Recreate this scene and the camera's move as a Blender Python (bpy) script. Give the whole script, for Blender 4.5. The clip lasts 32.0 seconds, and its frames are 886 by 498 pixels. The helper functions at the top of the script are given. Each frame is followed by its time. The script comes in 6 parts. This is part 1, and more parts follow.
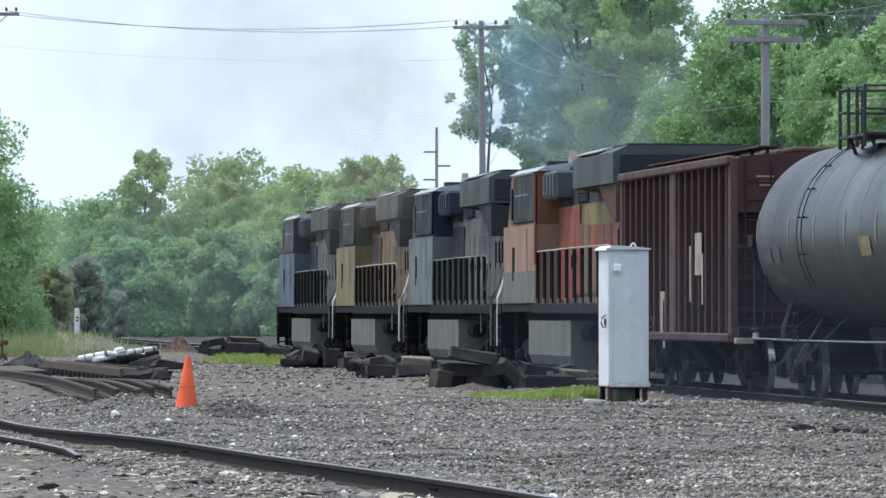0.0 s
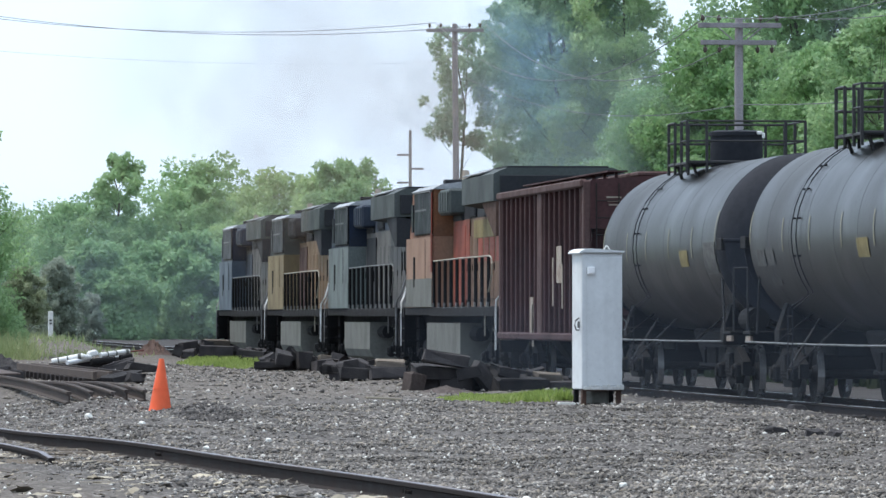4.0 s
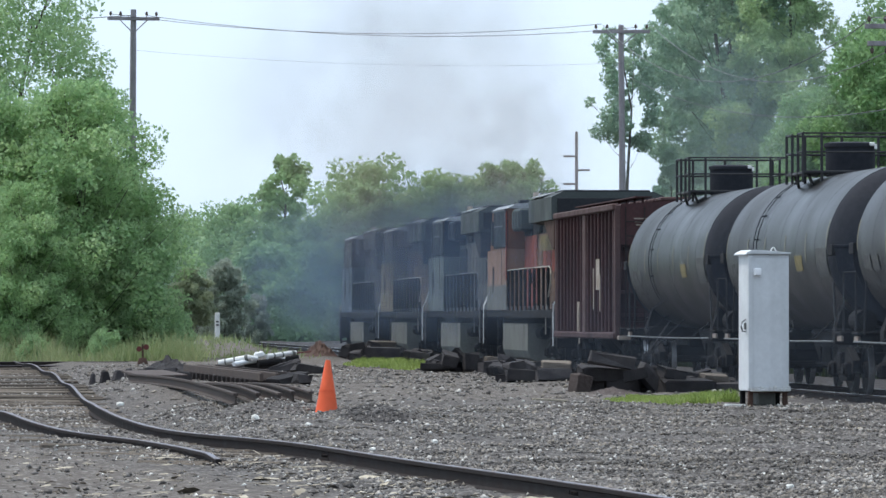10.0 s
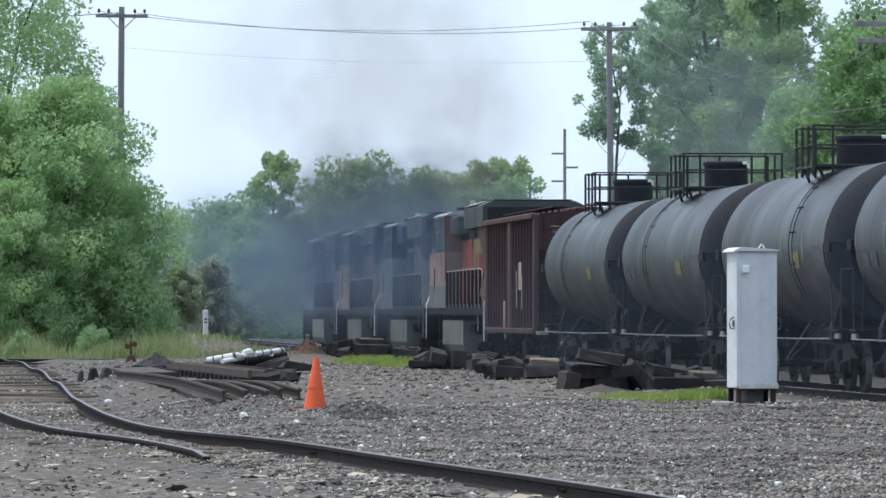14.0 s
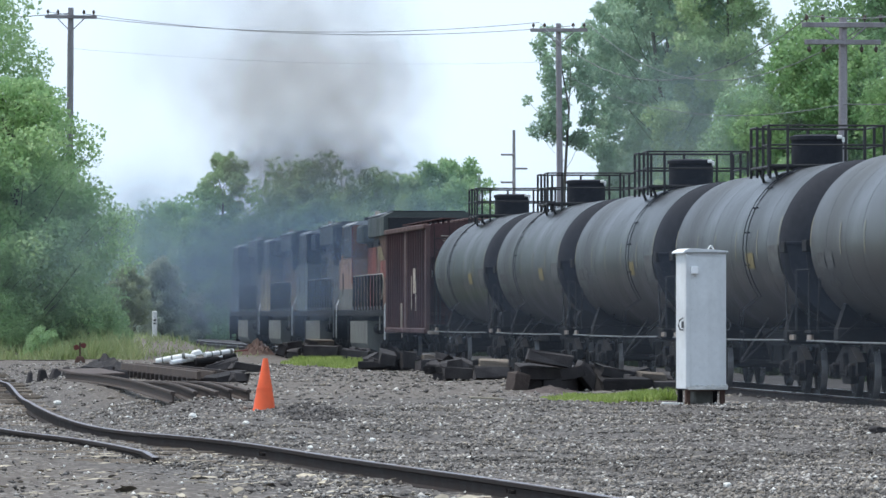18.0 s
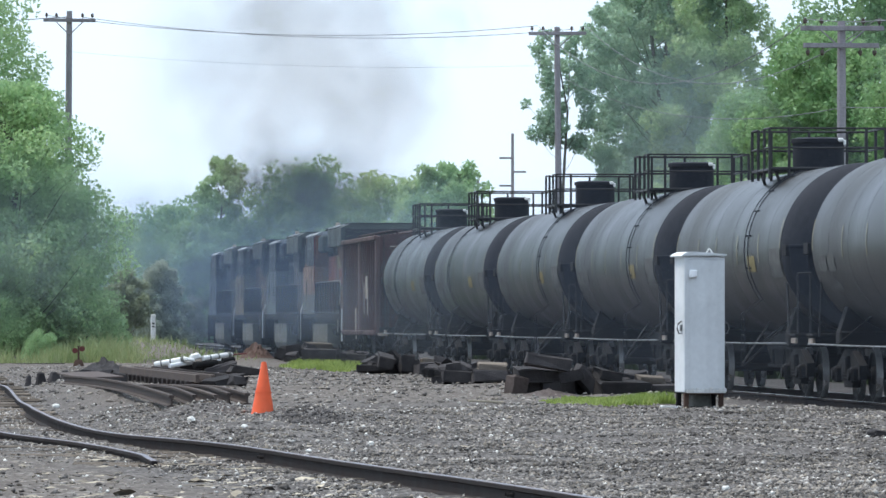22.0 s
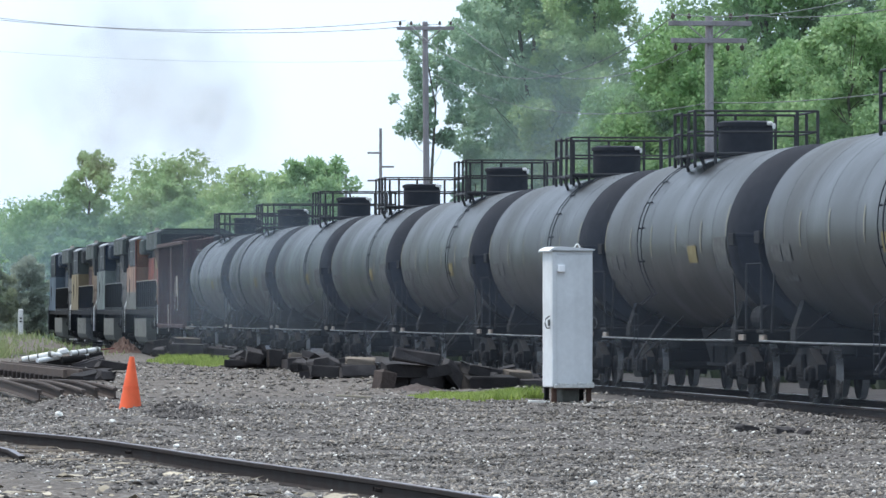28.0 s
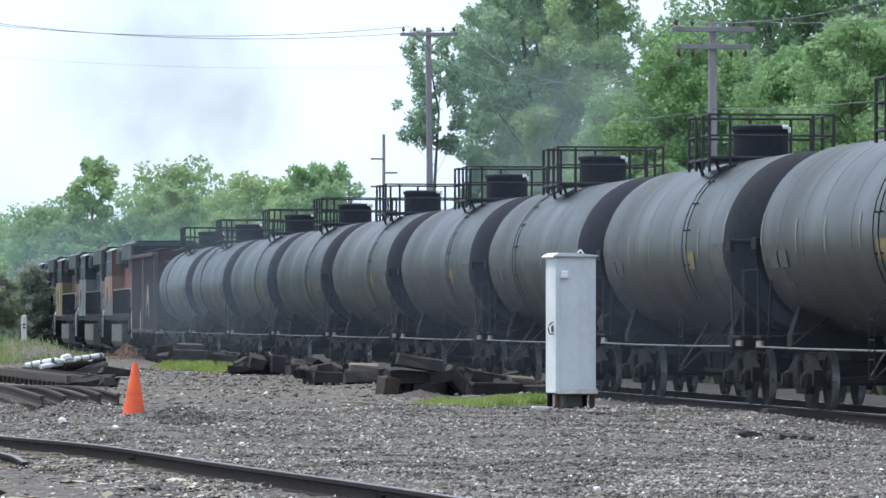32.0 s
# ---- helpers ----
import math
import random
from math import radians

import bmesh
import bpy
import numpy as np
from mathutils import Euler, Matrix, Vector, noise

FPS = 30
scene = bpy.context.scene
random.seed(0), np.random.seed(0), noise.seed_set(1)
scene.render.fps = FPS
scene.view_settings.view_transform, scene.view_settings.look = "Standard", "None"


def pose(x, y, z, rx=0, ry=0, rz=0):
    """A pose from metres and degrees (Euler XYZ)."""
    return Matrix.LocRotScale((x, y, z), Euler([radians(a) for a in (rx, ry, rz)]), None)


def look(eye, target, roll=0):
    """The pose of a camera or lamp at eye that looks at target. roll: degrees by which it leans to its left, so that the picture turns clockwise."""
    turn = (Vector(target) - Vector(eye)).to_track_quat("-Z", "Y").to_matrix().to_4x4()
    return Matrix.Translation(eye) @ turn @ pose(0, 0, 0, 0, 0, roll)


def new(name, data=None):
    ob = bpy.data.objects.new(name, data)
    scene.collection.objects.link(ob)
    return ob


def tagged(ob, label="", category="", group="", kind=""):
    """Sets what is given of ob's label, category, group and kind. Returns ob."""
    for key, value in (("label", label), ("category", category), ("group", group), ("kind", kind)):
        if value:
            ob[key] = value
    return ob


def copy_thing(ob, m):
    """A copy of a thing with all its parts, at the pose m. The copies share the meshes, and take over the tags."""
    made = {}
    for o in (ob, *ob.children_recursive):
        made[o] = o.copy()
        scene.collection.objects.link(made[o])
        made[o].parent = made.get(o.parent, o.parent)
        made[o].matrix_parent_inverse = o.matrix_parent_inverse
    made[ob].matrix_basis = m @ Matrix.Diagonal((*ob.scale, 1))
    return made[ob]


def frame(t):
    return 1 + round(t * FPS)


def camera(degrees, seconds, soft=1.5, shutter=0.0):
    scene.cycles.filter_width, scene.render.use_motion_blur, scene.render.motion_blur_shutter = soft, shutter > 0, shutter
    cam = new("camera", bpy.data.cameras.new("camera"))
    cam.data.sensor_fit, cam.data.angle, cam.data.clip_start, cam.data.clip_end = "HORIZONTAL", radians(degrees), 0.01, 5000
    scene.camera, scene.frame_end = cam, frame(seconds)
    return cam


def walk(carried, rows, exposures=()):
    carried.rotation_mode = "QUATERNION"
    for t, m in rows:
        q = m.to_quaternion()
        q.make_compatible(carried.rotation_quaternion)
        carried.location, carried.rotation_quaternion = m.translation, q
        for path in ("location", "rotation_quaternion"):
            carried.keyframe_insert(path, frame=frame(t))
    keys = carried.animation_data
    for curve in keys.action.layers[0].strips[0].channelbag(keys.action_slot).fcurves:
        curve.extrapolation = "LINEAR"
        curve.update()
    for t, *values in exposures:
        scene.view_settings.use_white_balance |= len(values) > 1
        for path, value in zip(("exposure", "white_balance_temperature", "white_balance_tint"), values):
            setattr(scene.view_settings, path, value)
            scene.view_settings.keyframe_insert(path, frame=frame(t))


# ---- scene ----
cam = camera(8.19, 32.0, soft=1.5)
EYE = (0.0, 0.0, 1.55)
# seconds, tilt from straight down, turn
TURNS = [
    (0, 90.603, -5.897), (0.5, 90.597, -5.905), (1, 90.611, -5.936), (1.5, 90.627, -5.922), (2, 90.626, -5.907),
    (2.5, 90.642, -6.021), (3, 90.634, -6.087), (3.5, 90.634, -6.139), (5.5, 90.610, -6.145), (6, 90.626, -6.159),
    (6.5, 90.627, -6.044), (7, 90.626, -6.001), (7.5, 90.607, -5.768), (7.8, 90.615, -5.040), (8, 90.618, -4.433),
    (8.5, 90.651, -4.239), (9, 90.657, -4.432), (9.5, 90.650, -4.552), (10, 90.643, -4.602), (10.5, 90.643, -4.625),
    (11, 90.647, -4.621), (11.5, 90.643, -4.612), (12, 90.644, -4.674), (12.5, 90.635, -4.713), (13, 90.634, -4.733),
    (13.5, 90.626, -4.720), (14, 90.618, -4.711), (14.5, 90.627, -4.796), (16.5, 90.667, -5.023), (17, 90.690, -5.112),
    (17.5, 90.666, -5.178), (18, 90.628, -5.181), (18.5, 90.627, -5.199), (19, 90.643, -5.241), (19.5, 90.626, -5.300),
    (20, 90.611, -5.304), (20.5, 90.602, -5.319), (21, 90.633, -5.480), (21.5, 90.649, -5.405), (22, 90.659, -5.194),
    (22.5, 90.660, -5.167), (23, 90.643, -5.233), (23.5, 90.667, -5.285), (24, 90.651, -5.264), (24.5, 90.619, -5.220),
    (25, 90.635, -5.282), (25.3, 90.617, -5.373), (25.5, 90.595, -5.775), (26, 90.603, -6.337), (26.5, 90.607, -6.394),
    (28.5, 90.617, -6.420), (29, 90.628, -6.418), (29.5, 90.621, -6.421), (30, 90.631, -6.386), (30.5, 90.668, -6.394),
    (31, 90.665, -6.414), (31.5, 90.660, -6.408), (32, 90.667, -6.386),
]
walk(cam, [(t, pose(*EYE, tilt, 0, turn)) for t, tilt, turn in TURNS],
     ((0, 0.44), (7, 0.45), (7.7, 0.5), (8.1, 0.52), (9, 0.26), (14, 0.24), (17, 0.30), (19, 0.41), (24, 0.46), (32, 0.48)))

# ---- sky and sun: hazy bright overcast, light from ahead and from the side of the open yard ----
SUN_EL, SUN_AZ = 67.0, -62.0          # degrees; azimuth from +y, to the right positive
world = bpy.data.worlds.new("sky")
scene.world = world
world.use_nodes = True
wn = world.node_tree.nodes
wl = world.node_tree.links
sky = wn.new("ShaderNodeTexSky")
sky.sky_type = "NISHITA"
sky.sun_disc = False
sky.sun_elevation = radians(SUN_EL)
sky.sun_rotation = radians(SUN_AZ)
sky.air_density, sky.dust_density, sky.ozone_density = 1.0, 2.0, 2.0
# a thin even veil of cloud over the whole sky
veil = wn.new("ShaderNodeMix")
veil.data_type = "RGBA"
veil.inputs["Factor"].default_value = 0.82
veil.inputs["B"].default_value = (6.9, 8.5, 10.6, 1)
wl.new(sky.outputs["Color"], veil.inputs["A"])
wn["Background"].inputs["Strength"].default_value = 0.112
wl.new(veil.outputs["Result"], wn["Background"].inputs["Color"])

sun = new("sun", bpy.data.lights.new("sun", "SUN"))
sun.data.energy, sun.data.angle, sun.data.color = 2.45, radians(11), (1.0, 0.96, 0.90)
az, el = radians(SUN_AZ), radians(SUN_EL)
sun.matrix_world = look((0, 0, 40), (-math.sin(az) * math.cos(el), -math.cos(az) * math.cos(el), 40 - math.sin(el)))
scene.cycles.transparent_max_bounces = 32

# ---- small tools ----
RAIL = 0.17                 # height of the main line's rail heads
MAIN_X = 17.4               # centre of the main line, which runs along +y


def surface(name, base, rough=0.6, metal=0.0, dirt=None, amount=0.4, coarse=0.7, fine=22.0, bump=0.12,
            island=0.0, streak=0.0, spread=0.14, per_object=0.0, spec=0.2):
    """A worn surface: base colour, large stains, fine grain, optional run-down streaks, relief."""
    m = bpy.data.materials.new(name)
    m.use_nodes = True
    n, l = m.node_tree.nodes, m.node_tree.links
    b = n["Principled BSDF"]
    b.inputs["Metallic"].default_value = metal
    b.inputs["Specular IOR Level"].default_value = spec
    dirt = dirt or tuple(c * 0.45 + 0.015 for c in base)
    co = n.new("ShaderNodeTexCoord")

    def noise_at(scale, detail, squash=None):
        t = n.new("ShaderNodeTexNoise")
        t.inputs["Scale"].default_value, t.inputs["Detail"].default_value = scale, detail
        if squash:
            mp = n.new("ShaderNodeMapping")
            mp.inputs["Scale"].default_value = squash
            l.new(co.outputs["Object"], mp.inputs["Vector"])
            l.new(mp.outputs["Vector"], t.inputs["Vector"])
        else:
            l.new(co.outputs["Object"], t.inputs["Vector"])
        return t

    def ramp(src, lo, hi, a, z):
        r = n.new("ShaderNodeMapRange")
        r.inputs["From Min"].default_value, r.inputs["From Max"].default_value = lo, hi
        r.inputs["To Min"].default_value, r.inputs["To Max"].default_value = a, z
        l.new(src, r.inputs["Value"])
        return r.outputs["Result"]

    def mixed(fac, a, c):
        x = n.new("ShaderNodeMix")
        x.data_type = "RGBA"
        l.new(fac, x.inputs["Factor"])
        for socket, value in ((x.inputs["A"], a), (x.inputs["B"], c)):
            if isinstance(value, tuple):
                socket.default_value = (*value, 1)
            else:
                l.new(value, socket)
        return x.outputs["Result"]

    big, small = noise_at(coarse, 6), noise_at(fine, 4)
    col = mixed(ramp(big.outputs["Fac"], 0.42, 0.68, 0.0, amount), base, dirt)
    if streak:
        run = noise_at(1.0, 5, (5.0, 5.0, 0.35))
        col = mixed(ramp(run.outputs["Fac"], 0.48, 0.72, 0.0, streak), col, dirt)
    hsv = n.new("ShaderNodeHueSaturation")
    l.new(col, hsv.inputs["Color"])
    value = ramp(small.outputs["Fac"], 0.3, 0.7, 1 - spread, 1 + spread)
    for weight, node, out in ((island, "ShaderNodeNewGeometry", "Random Per Island"), (per_object, "ShaderNodeObjectInfo", "Random")):
        if weight:
            g = n.new(node)
            r = ramp(g.outputs[out], 0, 1, 1 - weight, 1 + weight)
            mu = n.new("ShaderNodeMath")
            mu.operation = "MULTIPLY"
            l.new(value, mu.inputs[0])
            l.new(r, mu.inputs[1])
            value = mu.outputs[0]
    l.new(value, hsv.inputs["Value"])
    l.new(hsv.outputs["Color"], b.inputs["Base Color"])
    l.new(ramp(big.outputs["Fac"], 0.3, 0.7, max(0.05, rough - 0.1), min(1, rough + 0.12)), b.inputs["Roughness"])
    if bump:
        bp = n.new("ShaderNodeBump")
        bp.inputs["Strength"].default_value, bp.inputs["Distance"].default_value = bump, 0.03
        l.new(small.outputs["Fac"], bp.inputs["Height"])
        l.new(bp.outputs["Normal"], b.inputs["Normal"])
    return m


def part(name, bm, material, parent=None, label="", smooth=False):
    """Links a bmesh as one mesh object, under a thing or a part, or on its own."""
    me = bpy.data.meshes.new(name)
    bmesh.ops.recalc_face_normals(bm, faces=bm.faces)
    bm.to_mesh(me)
    bm.free()
    me.materials.append(material)
    if smooth:
        me.shade_smooth()
        me.set_sharp_from_angle(angle=radians(38))
    ob = new(name, me)
    if parent:
        ob.parent = parent
    if label:
        tagged(ob, label)
    return ob


def raw(name, verts, faces, material, parent=None, label=""):
    me = bpy.data.meshes.new(name)
    me.from_pydata(verts, [], faces)
    me.materials.append(material)
    ob = new(name, me)
    if parent:
        ob.parent = parent
    if label:
        tagged(ob, label)
    return ob


def twin(ob, m, parent=None):
    """A further object on the same mesh."""
    o = new(ob.name.split(".")[0], ob.data)
    o.parent = parent or ob.parent
    o.matrix_basis = m
    if "label" in ob:
        tagged(o, ob["label"])
    return o


def box(bm, x, y, z, sx, sy, sz, bevel=0.0, turn=None, taper=None):
    """A box of that size with its centre there; taper scales the top in x and y."""
    made = bmesh.ops.create_cube(bm, size=1.0)["verts"]
    for v in made:
        k = taper if taper and v.co.z > 0 else (1, 1)
        v.co = Vector((v.co.x * sx * k[0], v.co.y * sy * k[1], v.co.z * sz))
    if bevel:
        edges = list({e for v in made for e in v.link_edges})
        res = bmesh.ops.bevel(bm, geom=edges, offset=bevel, segments=1, affect="EDGES")
        made = list({v for f in res["faces"] for v in f.verts} | {v for v in made if v.is_valid})
    m = Matrix.Translation((x, y, z)) @ (turn or Matrix())
    bmesh.ops.transform(bm, matrix=m, verts=made)
    return bm


def rod(bm, a, b, r, seg=8, r2=None):
    """A straight round bar from a to b."""
    a, b = Vector(a), Vector(b)
    d = b - a
    m = Matrix.Translation((a + b) / 2) @ d.to_track_quat("Z", "Y").to_matrix().to_4x4()
    bmesh.ops.create_cone(bm, cap_ends=True, segments=seg, radius1=r, radius2=r if r2 is None else r2, depth=d.length, matrix=m)
    return bm


def pipe(bm, points, r, seg=6):
    """A bar bent along the points."""
    pts = [Vector(p) for p in points]
    rings = []
    for i, p in enumerate(pts):
        d = (pts[min(i + 1, len(pts) - 1)] - pts[max(i - 1, 0)]).normalized()
        up = Vector((0, 0, 1)) if abs(d.z) < 0.9 else Vector((1, 0, 0))
        a = d.cross(up).normalized()
        c = d.cross(a)
        rings.append([bm.verts.new(p + r * (math.cos(t) * a + math.sin(t) * c)) for t in (2 * math.pi * k / seg for k in range(seg))])
    for r0, r1 in zip(rings, rings[1:]):
        for k in range(seg):
            bm.faces.new((r0[k], r0[(k + 1) % seg], r1[(k + 1) % seg], r1[k]))
    bm.faces.new(rings[0])
    bm.faces.new(rings[-1])
    return bm


def lathe(bm, profile, seg=24, axis="Z"):
    """A body of revolution from (radius, along) pairs."""
    rings = []
    for r, h in profile:
        ring = []
        for k in range(seg):
            t = 2 * math.pi * k / seg
            c, s = r * math.cos(t), r * math.sin(t)
            ring.append(bm.verts.new((c, s, h) if axis == "Z" else ((c, h, s) if axis == "Y" else (h, c, s))))
        rings.append(ring)
    for r0, r1 in zip(rings, rings[1:]):
        for k in range(seg):
            bm.faces.new((r0[k], r0[(k + 1) % seg], r1[(k + 1) % seg], r1[k]))
    bm.faces.new(rings[0])
    bm.faces.new(rings[-1])
    return bm


def prism(bm, outline, axis, lo, hi):
    """An outline of 2D points, drawn out along an axis between lo and hi."""
    def at(p, h):
        return {"X": (h, p[0], p[1]), "Y": (p[0], h, p[1]), "Z": (p[0], p[1], h)}[axis]
    a = [bm.verts.new(at(p, lo)) for p in outline]
    b = [bm.verts.new(at(p, hi)) for p in outline]
    k = len(outline)
    for i in range(k):
        bm.faces.new((a[i], a[(i + 1) % k], b[(i + 1) % k], b[i]))
    bm.faces.new(a)
    bm.faces.new(b)
    return bm


def thing(name, m, label, category, group=""):
    ob = new(name)
    ob.empty_display_size = 0.3
    ob.matrix_basis = m
    return tagged(ob, label, category, group)


def B():
    return bmesh.new()


def step(a, b, v):
    t = np.clip((v - a) / (b - a), 0, 1)
    return t * t * (3 - 2 * t)


# centre-side rail of the yard track: (y, x) from near to far
YARD = [(30, 6.35), (40, 6.0), (48.2, 5.57), (53, 5.22), (59.5, 4.64), (67.3, 4.02), (75.7, 3.08), (81.4, 2.70), (88, 2.43), (94.5, 2.33), (105, 2.43), (123, 2.54), (150, 2.7), (180, 2.65), (210, 2.2)]


def yard_x(y):
    return np.interp(y, [p[0] for p in YARD], [p[1] for p in YARD])


def ground_z(x, y):
    """Height of the ground: a low gravel rise between the yard track and the main line."""
    x, y = np.asarray(x, float), np.asarray(y, float)
    rise = 0.2 * step(66, 90, y) * step(0.5, 1.9, x - yard_x(y)) * (1 - step(14.4, 15.6, x))
    rise = rise + 0.03 * np.exp(-((x - 12.3) / 2.2) ** 2 - ((y - 92) / 7) ** 2)
    rise = rise + 0.14 * np.exp(-((x - 6.1) / 0.55) ** 2 - ((y - 87.0) / 2.2) ** 2) + 0.22 * np.exp(-((x - 4.75) / 0.62) ** 2 - ((y - 89.2) / 1.1) ** 2)
    rise = rise * (1 - 0.4 * step(120, 190, y))
    rise = rise + 0.2 * np.exp(-((x - 5.0) / 0.8) ** 2 - ((y - 107) / 4.5) ** 2)
    rise = rise + 0.14 * np.exp(-((x - 4.0) / 0.8) ** 2 - ((y - 113) / 7) ** 2)
    bank = 0.8 * step(203, 238, y) * (1 - step(6.5, 9.5, x)) + 0.5 * step(232, 264, y) * step(6.5, 9.5, x) * (1 - step(12.3, 13.6, x)) * (1 - step(290, 330, y))
    wave = 0.03 * np.sin(x * 0.9 + 1.3) * np.sin(y * 0.31) + 0.02 * np.sin(x * 2.3 + y * 0.7) * np.sin(y * 0.93 + 0.4)
    return rise + bank + wave * step(0.9, 1.6, np.abs(x - yard_x(y) + 0.75)) * step(2.6, 3.4, np.abs(x - MAIN_X))


def on_ground(x, y):
    return float(ground_z(x, y))

